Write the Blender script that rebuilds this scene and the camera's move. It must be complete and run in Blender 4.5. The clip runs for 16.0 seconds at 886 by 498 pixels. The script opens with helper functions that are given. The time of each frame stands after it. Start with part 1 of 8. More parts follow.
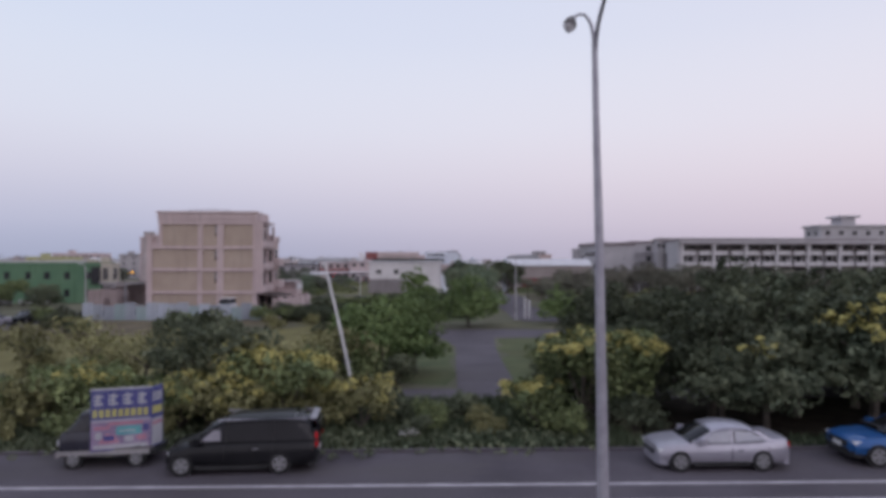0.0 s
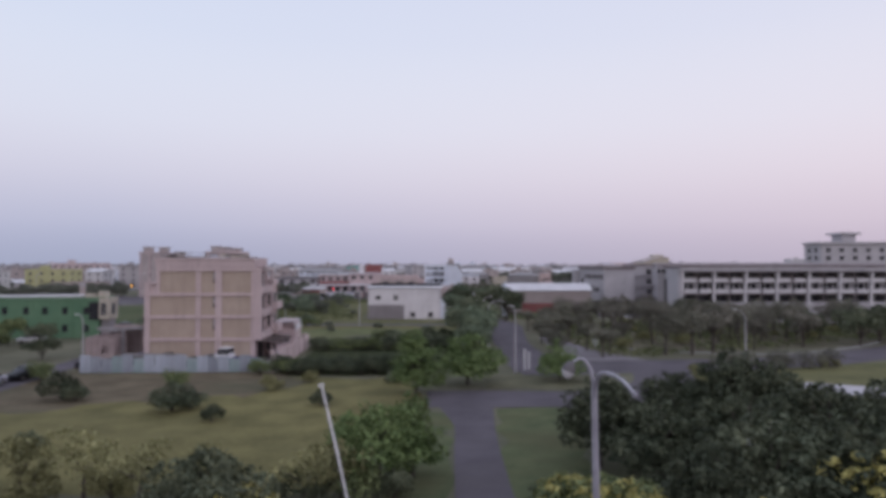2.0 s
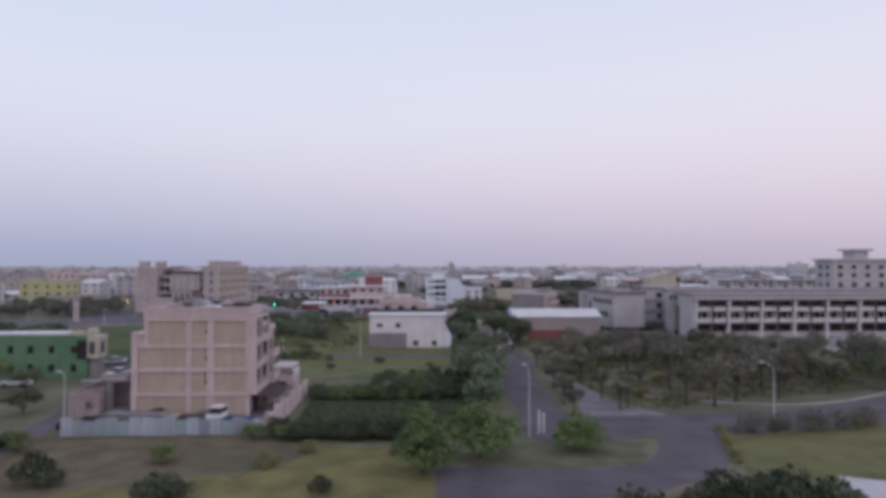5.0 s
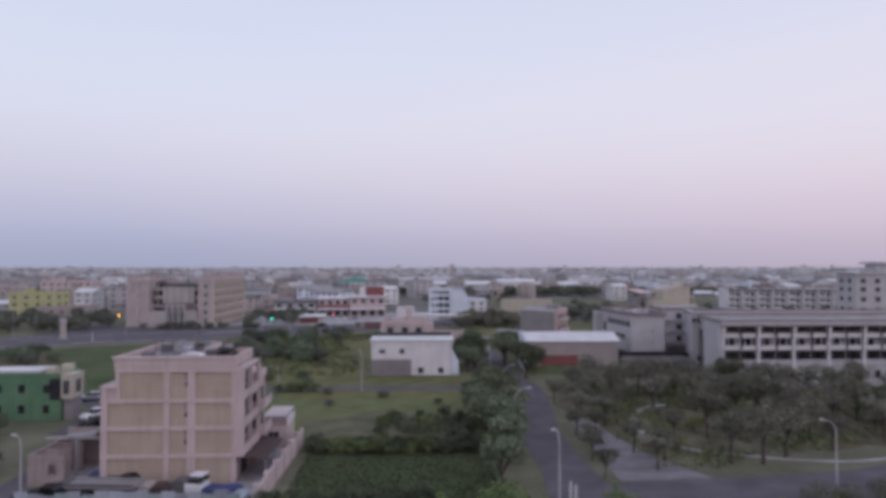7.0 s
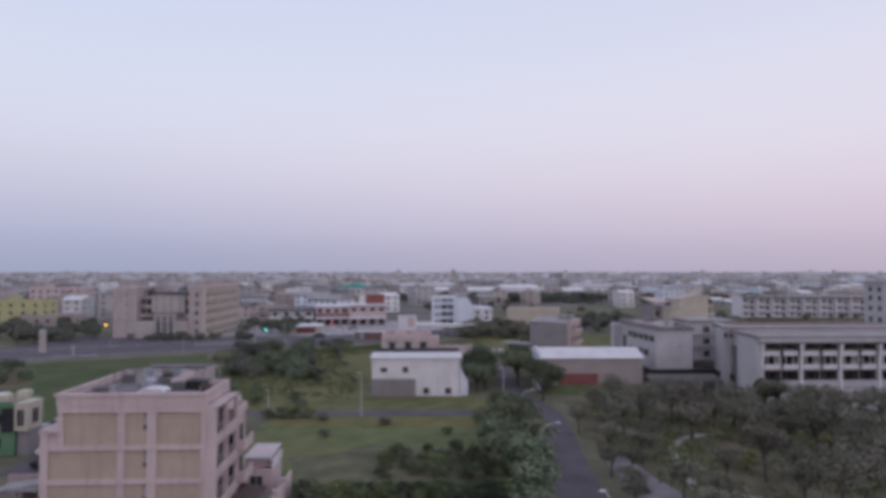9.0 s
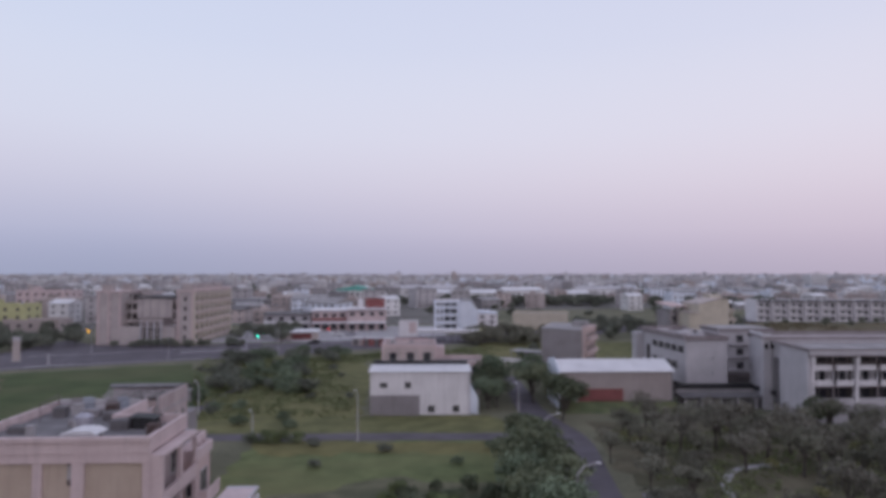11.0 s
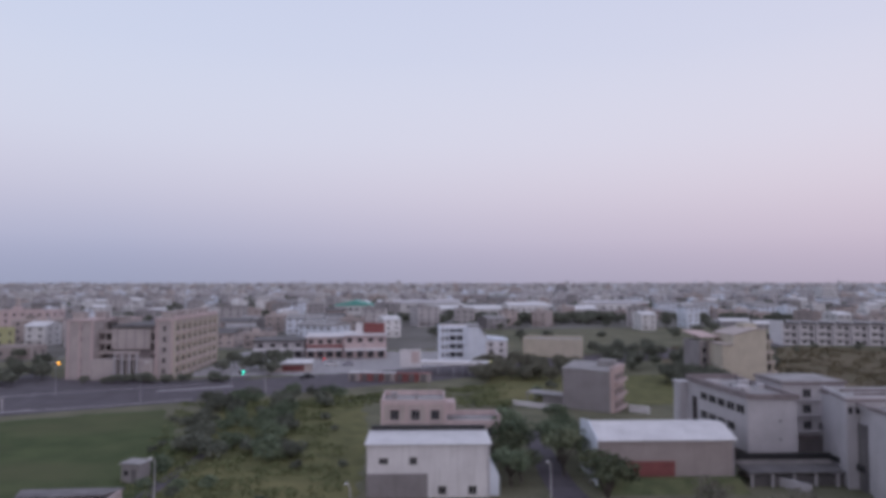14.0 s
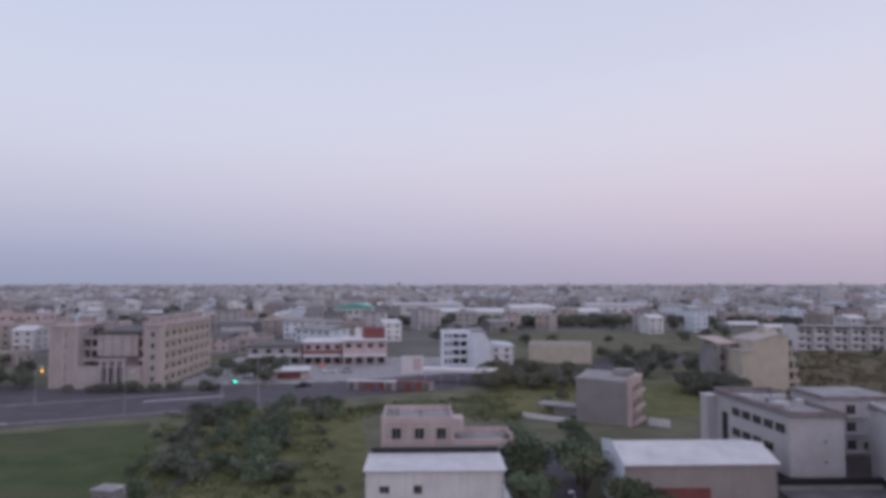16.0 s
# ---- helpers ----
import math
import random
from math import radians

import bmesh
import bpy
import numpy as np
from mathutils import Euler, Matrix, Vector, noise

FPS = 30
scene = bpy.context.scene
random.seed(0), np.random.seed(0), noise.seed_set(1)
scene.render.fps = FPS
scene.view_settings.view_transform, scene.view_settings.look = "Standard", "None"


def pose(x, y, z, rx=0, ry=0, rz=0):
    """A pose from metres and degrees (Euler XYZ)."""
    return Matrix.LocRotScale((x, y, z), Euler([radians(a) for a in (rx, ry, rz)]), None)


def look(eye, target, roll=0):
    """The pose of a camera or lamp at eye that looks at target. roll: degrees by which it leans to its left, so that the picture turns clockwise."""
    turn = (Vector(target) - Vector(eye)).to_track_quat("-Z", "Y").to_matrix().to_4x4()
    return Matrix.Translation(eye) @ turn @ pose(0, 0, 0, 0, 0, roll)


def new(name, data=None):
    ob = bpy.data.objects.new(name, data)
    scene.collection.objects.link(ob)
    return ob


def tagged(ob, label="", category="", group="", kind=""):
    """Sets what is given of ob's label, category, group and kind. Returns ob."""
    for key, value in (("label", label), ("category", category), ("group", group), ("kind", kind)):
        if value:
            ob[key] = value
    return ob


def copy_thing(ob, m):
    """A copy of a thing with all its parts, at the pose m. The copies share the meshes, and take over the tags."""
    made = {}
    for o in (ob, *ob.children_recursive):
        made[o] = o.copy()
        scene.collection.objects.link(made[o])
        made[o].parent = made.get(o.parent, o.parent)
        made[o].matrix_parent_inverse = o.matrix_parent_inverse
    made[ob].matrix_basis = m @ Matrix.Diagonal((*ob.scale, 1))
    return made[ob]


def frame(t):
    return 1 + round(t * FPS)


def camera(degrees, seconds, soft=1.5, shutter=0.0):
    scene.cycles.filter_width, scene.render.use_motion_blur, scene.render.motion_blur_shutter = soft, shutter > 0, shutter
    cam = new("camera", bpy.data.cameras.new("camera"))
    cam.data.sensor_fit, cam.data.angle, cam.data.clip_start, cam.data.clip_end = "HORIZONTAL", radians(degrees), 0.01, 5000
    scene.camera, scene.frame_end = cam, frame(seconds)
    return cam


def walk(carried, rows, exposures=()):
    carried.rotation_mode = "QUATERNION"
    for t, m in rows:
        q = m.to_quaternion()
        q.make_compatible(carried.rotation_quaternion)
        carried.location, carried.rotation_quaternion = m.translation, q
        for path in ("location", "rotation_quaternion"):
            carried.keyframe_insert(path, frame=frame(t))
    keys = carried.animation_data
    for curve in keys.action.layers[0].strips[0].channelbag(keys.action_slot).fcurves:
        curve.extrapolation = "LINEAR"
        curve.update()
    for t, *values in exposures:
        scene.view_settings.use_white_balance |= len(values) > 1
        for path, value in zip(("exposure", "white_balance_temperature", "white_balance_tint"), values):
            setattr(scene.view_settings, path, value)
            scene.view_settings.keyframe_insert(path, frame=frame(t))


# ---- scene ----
cam = camera(70.0, 16.0, soft=4.3)
YAW = -1.36
# seconds, eye x, y, z, tilt above the level
PATH = [
    (0, 2.493, 2.368, 6.362, 1.535),
    (0.5, 2.514, 2.407, 7.035, 1.535),
    (1, 2.561, 2.500, 8.726, 1.535),
    (1.5, 2.573, 2.580, 10.588, 1.535),
    (2, 2.600, 2.600, 12.407, 1.535),
    (2.5, 2.580, 2.620, 14.120, 1.535),
    (3, 2.460, 2.800, 15.584, 1.535),
    (3.5, 2.367, 3.325, 16.538, 1.535),
    (4, 2.277, 4.450, 17.050, 1.535),
    (6.5, 0.800, 14.465, 21.708, 1.535),
    (7, 0.520, 17.200, 22.950, 1.535),
    (7.5, 0.240, 20.000, 23.558, 1.611),
    (8, -0.050, 22.985, 23.750, 1.714),
    (8.5, -0.350, 26.098, 23.861, 1.816),
    (9, -0.640, 29.391, 23.950, 1.944),
    (11.5, -1.780, 45.612, 24.400, 2.199),
    (12, -2.040, 48.649, 25.600, 2.353),
    (12.5, -2.280, 51.945, 26.970, 2.506),
    (13, -2.500, 55.433, 28.420, 2.608),
    (13.5, -2.710, 58.859, 29.450, 2.710),
    (14, -2.940, 62.150, 29.970, 2.812),
    (14.5, -3.150, 65.300, 30.300, 2.914),
    (15, -3.360, 68.000, 30.430, 2.931),
    (15.5, -3.570, 70.300, 30.450, 2.948),
    (16, -3.750, 72.000, 30.420, 2.965),
]
walk(cam, [(t, pose(x, y, z, 90 + p, 0, YAW)) for t, x, y, z, p in PATH],
     exposures=[(0, 0.0, 6500, 10), (4, 0.0, 6450, 11), (7, -0.04, 6400, 12), (12, -0.1, 6350, 12.5), (16, -0.17, 6330, 13)])

# ---- dusk sky and the soft light of the afterglow ----
world = bpy.data.worlds.new("dusk_sky")
scene.world = world
world.use_nodes = True
wn, wl = world.node_tree.nodes, world.node_tree.links
wn.clear()


def srgb(r, g, b):
    return tuple((c / 255 / 12.92 if c / 255 < 0.04045 else ((c / 255 + 0.055) / 1.055) ** 2.4) for c in (r, g, b)) + (1.0,)


def ramp(stops):
    n = wn.new("ShaderNodeValToRGB")
    n.color_ramp.interpolation = "B_SPLINE"
    els = n.color_ramp.elements
    while len(els) < len(stops):
        els.new(0.5)
    for e, (p, c) in zip(els, stops):
        e.position, e.color = p, srgb(*c)
    return n


tc = wn.new("ShaderNodeTexCoord")
sep = wn.new("ShaderNodeSeparateXYZ")
wl.new(tc.outputs["Generated"], sep.inputs[0])
up = wn.new("ShaderNodeMapRange")
up.inputs["From Min"].default_value, up.inputs["From Max"].default_value = -0.02, 0.62
wl.new(sep.outputs["Z"], up.inputs["Value"])
cool = ramp([(0.0, (160, 166, 190)), (0.06, (166, 171, 197)), (0.13, (185, 188, 212)), (0.24, (211, 209, 226)), (0.36, (221, 224, 239)), (0.55, (217, 225, 243)), (1.0, (196, 208, 238))])
warm = ramp([(0.0, (182, 172, 190)), (0.06, (193, 181, 199)), (0.13, (211, 197, 212)), (0.24, (228, 217, 228)), (0.36, (230, 226, 238)), (0.55, (224, 226, 241)), (1.0, (200, 208, 237))])
side = wn.new("ShaderNodeMapRange")
side.inputs["From Min"].default_value, side.inputs["From Max"].default_value = -0.45, 0.6
wl.new(sep.outputs["X"], side.inputs["Value"])
both = wn.new("ShaderNodeMixRGB")
for r in (cool, warm):
    wl.new(up.outputs[0], r.inputs[0])
wl.new(side.outputs[0], both.inputs[0])
wl.new(cool.outputs[0], both.inputs[1])
wl.new(warm.outputs[0], both.inputs[2])
glow = wn.new("ShaderNodeMapRange")
glow.inputs["From Min"].default_value, glow.inputs["From Max"].default_value = 0.15, -0.95
glow.inputs["To Min"].default_value, glow.inputs["To Max"].default_value = 0.0, 0.85
wl.new(sep.outputs["Y"], glow.inputs["Value"])
west = wn.new("ShaderNodeMixRGB")
west.inputs[2].default_value = srgb(238, 231, 243)
wl.new(glow.outputs[0], west.inputs[0])
wl.new(both.outputs[0], west.inputs[1])
bg = wn.new("ShaderNodeBackground")
bg.inputs["Strength"].default_value = 1.0
wl.new(west.outputs[0], bg.inputs["Color"])
wo = wn.new("ShaderNodeOutputWorld")
wl.new(bg.outputs[0], wo.inputs["Surface"])

sun = new("sun", bpy.data.lights.new("sun", "SUN"))
sun.data.energy, sun.data.angle, sun.data.color = 0.32, radians(40), (0.97, 0.89, 1.0)
sun.matrix_world = look((68, -70, 42), (0, 0, 0))

# ---- materials ----
def material(name, dark, light, scale=1.0, rough=0.8, metal=0.0, bump=0.0, fine=8.0, vary=0.0, island=0.0, coat=0.0, spec=0.3, stain=None, patch_of=None):
    """Two scales of noise between two colours; vary: brightness by object, island: by loose piece."""
    m = bpy.data.materials.new(name)
    m.use_nodes = True
    n, l = m.node_tree.nodes, m.node_tree.links
    b = n["Principled BSDF"]
    b.inputs["Roughness"].default_value, b.inputs["Metallic"].default_value = rough, metal
    b.inputs["Specular IOR Level"].default_value = spec
    b.inputs["Coat Weight"].default_value = coat
    b.inputs["Coat Roughness"].default_value = 0.08
    co = n.new("ShaderNodeTexCoord")
    big = n.new("ShaderNodeTexNoise")
    big.inputs["Scale"].default_value, big.inputs["Detail"].default_value = scale, 6
    small = n.new("ShaderNodeTexNoise")
    small.inputs["Scale"].default_value, small.inputs["Detail"].default_value = scale * fine, 4
    for t in (big, small):
        l.new(co.outputs["Object"], t.inputs["Vector"])
    add = n.new("ShaderNodeMath")
    add.operation = "MULTIPLY_ADD"
    add.inputs[1].default_value = 0.45
    l.new(small.outputs[0], add.inputs[0])
    l.new(big.outputs[0], add.inputs[2])
    ra = n.new("ShaderNodeMapRange")
    ra.inputs["From Min"].default_value, ra.inputs["From Max"].default_value = 0.52, 0.92
    l.new(add.outputs[0], ra.inputs["Value"])
    mix = n.new("ShaderNodeMixRGB")
    mix.inputs[1].default_value, mix.inputs[2].default_value = (*dark, 1), (*light, 1)
    l.new(ra.outputs[0], mix.inputs[0])
    out = mix.outputs[0]
    if stain:
        # rain streaks: noise drawn out along the height
        mp = n.new("ShaderNodeMapping")
        mp.inputs["Scale"].default_value = (1.3, 1.3, 0.12)
        l.new(co.outputs["Object"], mp.inputs["Vector"])
        st = n.new("ShaderNodeTexNoise")
        st.inputs["Scale"].default_value, st.inputs["Detail"].default_value = 1.6, 5
        l.new(mp.outputs[0], st.inputs["Vector"])
        sr = n.new("ShaderNodeMapRange")
        sr.inputs["From Min"].default_value, sr.inputs["From Max"].default_value, sr.inputs["To Max"].default_value = 0.5, 0.75, 0.45
        l.new(st.outputs[0], sr.inputs["Value"])
        sm = n.new("ShaderNodeMixRGB")
        sm.inputs[2].default_value = (*stain, 1)
        l.new(sr.outputs[0], sm.inputs[0])
        l.new(out, sm.inputs[1])
        out = sm.outputs[0]
    if patch_of:
        # broad uneven patches of another growth, longer across than deep
        colour, size = patch_of
        mp = n.new("ShaderNodeMapping")
        mp.inputs["Scale"].default_value = (0.45, 1.0, 1.0)
        l.new(co.outputs["Object"], mp.inputs["Vector"])
        st = n.new("ShaderNodeTexNoise")
        st.inputs["Scale"].default_value, st.inputs["Detail"].default_value, st.inputs["Roughness"].default_value = size, 7, 0.62
        l.new(mp.outputs[0], st.inputs["Vector"])
        sr = n.new("ShaderNodeMapRange")
        sr.inputs["From Min"].default_value, sr.inputs["From Max"].default_value, sr.inputs["To Max"].default_value = 0.47, 0.66, 0.85
        l.new(st.outputs[0], sr.inputs["Value"])
        sm = n.new("ShaderNodeMixRGB")
        sm.inputs[2].default_value = (*colour, 1)
        l.new(sr.outputs[0], sm.inputs[0])
        l.new(out, sm.inputs[1])
        out = sm.outputs[0]
    for k, node, socket in ((vary, "ShaderNodeObjectInfo", "Random"), (island, "ShaderNodeNewGeometry", "Random Per Island")):
        if not k:
            continue
        src = n.new(node)
        vr = n.new("ShaderNodeMapRange")
        vr.inputs["To Min"].default_value, vr.inputs["To Max"].default_value = 1 - k, 1 + k
        l.new(src.outputs[socket], vr.inputs["Value"])
        hs = n.new("ShaderNodeHueSaturation")
        l.new(vr.outputs[0], hs.inputs["Value"])
        l.new(out, hs.inputs["Color"])
        out = hs.outputs[0]
    l.new(out, b.inputs["Base Color"])
    if bump:
        bp = n.new("ShaderNodeBump")
        bp.inputs["Strength"].default_value, bp.inputs["Distance"].default_value = bump, 0.05
        l.new(add.outputs[0], bp.inputs["Height"])
        l.new(bp.outputs[0], b.inputs["Normal"])
    return m


def glowing(name, colour, strength):
    m = bpy.data.materials.new(name)
    m.use_nodes = True
    b = m.node_tree.nodes["Principled BSDF"]
    b.inputs["Base Color"].default_value = (*colour, 1)
    b.inputs["Emission Color"].default_value = (*colour, 1)
    b.inputs["Emission Strength"].default_value = strength
    return m


M = {}
M["asphalt"] = material("asphalt", (0.068, 0.059, 0.070), (0.113, 0.099, 0.116), 0.35, 0.9, bump=0.3, fine=30, patch_of=((0.098, 0.087, 0.092), 0.35))
M["asphalt_old"] = material("worn_asphalt", (0.072, 0.063, 0.074), (0.126, 0.111, 0.128), 0.25, 0.9, bump=0.3, fine=25, patch_of=((0.098, 0.087, 0.095), 0.2))
M["paint"] = material("road_paint", (0.302, 0.280, 0.302), (0.490, 0.462, 0.490), 1.2, 0.7, fine=10)
M["concrete"] = material("concrete", (0.24, 0.23, 0.24), (0.42, 0.40, 0.41), 0.5, 0.85, bump=0.2, fine=12, stain=(0.14, 0.13, 0.13))
M["kerb"] = material("kerb_stone", (0.24, 0.23, 0.23), (0.42, 0.40, 0.40), 1.5, 0.85, bump=0.2)
M["earth"] = material("rough_grassland", (0.105, 0.106, 0.074), (0.185, 0.176, 0.124), 0.1, 0.95, bump=0.6, fine=14, spec=0.08, patch_of=((0.092, 0.100, 0.066), 0.035))
M["field"] = material("dry_grass_field", (0.118, 0.110, 0.050), (0.206, 0.186, 0.083), 0.3, 0.95, bump=0.5, fine=9, spec=0.08, patch_of=((0.128, 0.122, 0.060), 0.05))
M["lawn"] = material("green_lawn", (0.071, 0.090, 0.048), (0.131, 0.146, 0.077), 0.4, 0.95, bump=0.5, fine=9, spec=0.08, patch_of=((0.115, 0.112, 0.062), 0.12))
M["rice"] = material("dark_green_field", (0.054, 0.073, 0.035), (0.093, 0.114, 0.055), 0.12, 0.95, bump=0.5, fine=16, spec=0.08, patch_of=((0.10, 0.105, 0.058), 0.05))
M["scrub"] = material("dark_weeds", (0.089, 0.089, 0.060), (0.165, 0.157, 0.101), 0.3, 0.95, bump=0.6, fine=9, spec=0.08, patch_of=((0.072, 0.08, 0.05), 0.14))
M["soil"] = material("bare_soil", (0.12, 0.095, 0.075), (0.22, 0.18, 0.145), 0.3, 0.95, bump=0.4, fine=14)
M["bark"] = material("bark", (0.055, 0.048, 0.042), (0.14, 0.12, 0.105), 3, 0.9, bump=0.6)
M["leaf"] = material("leaf_green", (0.093, 0.124, 0.061), (0.208, 0.237, 0.106), 0.5, 0.7, island=0.4, vary=0.25, spec=0.08)
M["leaf_fresh"] = material("leaf_fresh_green", (0.088, 0.134, 0.054), (0.174, 0.230, 0.093), 0.5, 0.7, island=0.35, vary=0.2, spec=0.08)
M["leaf_dark"] = material("leaf_dark_green", (0.075, 0.094, 0.062), (0.173, 0.189, 0.118), 0.5, 0.7, island=0.4, vary=0.3, spec=0.08)
M["leaf_grey"] = material("leaf_grey_green", (0.105, 0.102, 0.083), (0.217, 0.204, 0.168), 0.5, 0.75, island=0.35, vary=0.3, spec=0.08)
M["leaf_wood"] = material("leaf_dull_grey_green", (0.098, 0.100, 0.078), (0.200, 0.195, 0.152), 0.5, 0.75, island=0.35, vary=0.3, spec=0.08)
# paler, greyer green: distance haze is mixed into this leaf colour
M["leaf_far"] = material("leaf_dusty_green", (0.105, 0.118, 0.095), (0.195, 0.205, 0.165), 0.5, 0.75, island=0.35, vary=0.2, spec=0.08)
M["leaf_cool"] = material("leaf_bluish_green", (0.098, 0.130, 0.090), (0.188, 0.225, 0.147), 0.5, 0.75, island=0.35, vary=0.25, spec=0.08)
M["leaf_olive"] = material("leaf_olive", (0.148, 0.149, 0.072), (0.293, 0.282, 0.138), 0.5, 0.75, island=0.35, vary=0.2, spec=0.08)
M["blossom"] = material("yellow_blossom", (0.302, 0.281, 0.094), (0.493, 0.440, 0.165), 0.8, 0.7, island=0.3, spec=0.08)
M["reed"] = material("dark_reed", (0.062, 0.082, 0.052), (0.108, 0.126, 0.077), 0.15, 0.9, island=0.2, spec=0.08)
M["galva"] = material("galvanised_steel", (0.29, 0.28, 0.32), (0.43, 0.42, 0.47), 1.5, 0.5, metal=0.35, fine=6)
M["lamp_white"] = material("white_lamp_cover", (0.62, 0.61, 0.63), (0.76, 0.75, 0.77), 3, 0.4)
M["pink"] = material("pale_pink_render", (0.482, 0.385, 0.384), (0.580, 0.472, 0.470), 0.3, 0.85, bump=0.1, fine=14, stain=(0.314, 0.255, 0.255))
M["tan"] = material("tan_tile_panel", (0.388, 0.308, 0.250), (0.455, 0.372, 0.309), 0.35, 0.8, bump=0.1, fine=24, stain=(0.298, 0.242, 0.200))
M["glass"] = material("dark_glass", (0.022, 0.022, 0.026), (0.045, 0.045, 0.052), 0.6, 0.15, spec=0.35)
# near-black: shade inside openings and recesses is put into this colour
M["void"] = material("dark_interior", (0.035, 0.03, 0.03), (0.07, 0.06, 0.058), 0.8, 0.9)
M["frame"] = material("window_frame", (0.34, 0.32, 0.32), (0.48, 0.46, 0.46), 2, 0.6)
M["white"] = material("white_render", (0.58, 0.56, 0.58), (0.72, 0.70, 0.72), 0.25, 0.8, bump=0.1, fine=12, stain=(0.40, 0.38, 0.39))
M["bluewhite"] = material("bluish_white_render", (0.58, 0.62, 0.70), (0.70, 0.74, 0.82), 0.25, 0.8, fine=12, stain=(0.44, 0.46, 0.50))
M["mauve"] = material("light_grey_render", (0.40, 0.385, 0.405), (0.50, 0.48, 0.505), 0.25, 0.85, bump=0.1, fine=12, stain=(0.33, 0.31, 0.32))
M["grey"] = material("grey_render", (0.23, 0.21, 0.22), (0.30, 0.28, 0.29), 0.25, 0.85, fine=12, stain=(0.20, 0.185, 0.185))
M["taupe"] = material("taupe_metal_cladding", (0.29, 0.25, 0.245), (0.36, 0.315, 0.31), 0.3, 0.6, fine=12, stain=(0.24, 0.21, 0.20))
M["roofwhite"] = material("white_sheet_roof", (0.520, 0.508, 0.528), (0.655, 0.642, 0.662), 0.4, 0.45, fine=10, stain=(0.45, 0.43, 0.44))
M["roofgrey"] = material("grey_flat_roof", (0.22, 0.21, 0.215), (0.36, 0.345, 0.35), 0.3, 0.9, fine=10, bump=0.2)
M["roofdark"] = material("dark_roof", (0.10, 0.095, 0.10), (0.17, 0.16, 0.165), 0.4, 0.8, fine=10)
M["greenwall"] = material("green_render", (0.092, 0.183, 0.112), (0.142, 0.247, 0.151), 0.3, 0.8, fine=12, stain=(0.05, 0.10, 0.05))
M["cream"] = material("cream_render", (0.44, 0.40, 0.33), (0.54, 0.49, 0.41), 0.3, 0.85, fine=12, stain=(0.36, 0.31, 0.25))
M["beige"] = material("beige_render", (0.38, 0.33, 0.315), (0.48, 0.42, 0.40), 0.3, 0.85, fine=12, stain=(0.33, 0.28, 0.25))
M["yellow"] = material("yellow_green_render", (0.38, 0.38, 0.20), (0.47, 0.465, 0.26), 0.3, 0.85, fine=12)
M["red"] = material("red_sheet", (0.178, 0.062, 0.062), (0.238, 0.086, 0.084), 0.5, 0.6, fine=8, vary=0.15)
M["teal"] = material("teal_sheet_roof", (0.10, 0.32, 0.28), (0.15, 0.42, 0.36), 0.3, 0.6)
M["bluesheet"] = material("blue_tarpaulin", (0.035, 0.045, 0.13), (0.06, 0.075, 0.20), 0.8, 0.6)
M["corrugated"] = material("pale_corrugated_sheet", (0.298, 0.334, 0.393), (0.454, 0.491, 0.561), 0.5, 0.5, metal=0.2, fine=8, vary=0.3, stain=(0.247, 0.255, 0.297))
M["house"] = material("plastered_wall", (0.30, 0.285, 0.295), (0.41, 0.39, 0.40), 0.12, 0.85, fine=12, vary=0.35, stain=(0.28, 0.26, 0.26))
M["house_warm"] = material("warm_plastered_wall", (0.36, 0.31, 0.30), (0.46, 0.40, 0.385), 0.12, 0.85, fine=12, vary=0.25, stain=(0.32, 0.27, 0.25))
M["house_pale"] = material("pale_plastered_wall", (0.56, 0.55, 0.56), (0.70, 0.69, 0.70), 0.12, 0.85, fine=12, vary=0.2, stain=(0.42, 0.41, 0.42))
M["town"] = material("distant_walls", (0.33, 0.32, 0.34), (0.44, 0.43, 0.45), 0.02, 0.9, fine=6, island=0.4)
M["silver"] = material("silver_car_paint", (0.343, 0.334, 0.389), (0.385, 0.375, 0.433), 2, 0.32, metal=0.35, coat=0.5)
M["black"] = material("black_car_paint", (0.008, 0.008, 0.010), (0.013, 0.013, 0.015), 2, 0.4, coat=0.15, spec=0.2)
M["blue"] = material("blue_car_paint", (0.012, 0.078, 0.25), (0.020, 0.105, 0.30), 2, 0.3, metal=0.2, coat=0.6)
M["darkblue"] = material("dark_truck_paint", (0.02, 0.02, 0.03), (0.035, 0.035, 0.05), 2, 0.35, coat=0.4)
M["rubber"] = material("tyre_rubber", (0.015, 0.015, 0.016), (0.03, 0.03, 0.031), 6, 0.85)
M["alloy"] = material("alloy_rim", (0.289, 0.289, 0.302), (0.385, 0.385, 0.399), 4, 0.35, metal=0.6)
M["plastic"] = material("black_plastic", (0.02, 0.02, 0.021), (0.035, 0.035, 0.037), 4, 0.6)
M["headlight"] = material("clear_headlight", (0.55, 0.56, 0.58), (0.72, 0.73, 0.75), 4, 0.12)
M["taillight"] = material("red_tail_light", (0.40, 0.015, 0.02), (0.52, 0.03, 0.035), 4, 0.2)
M["chrome"] = material("chrome", (0.55, 0.55, 0.57), (0.7, 0.7, 0.72), 4, 0.2, metal=0.9)
M["banner_blue"] = material("blue_printed_vinyl", (0.062, 0.066, 0.20), (0.088, 0.092, 0.26), 1, 0.5)
M["banner_white"] = material("white_printed_vinyl", (0.36, 0.36, 0.40), (0.44, 0.44, 0.48), 1, 0.5)
M["banner_yellow"] = material("yellow_printed_vinyl", (0.40, 0.37, 0.13), (0.48, 0.45, 0.18), 1, 0.5)
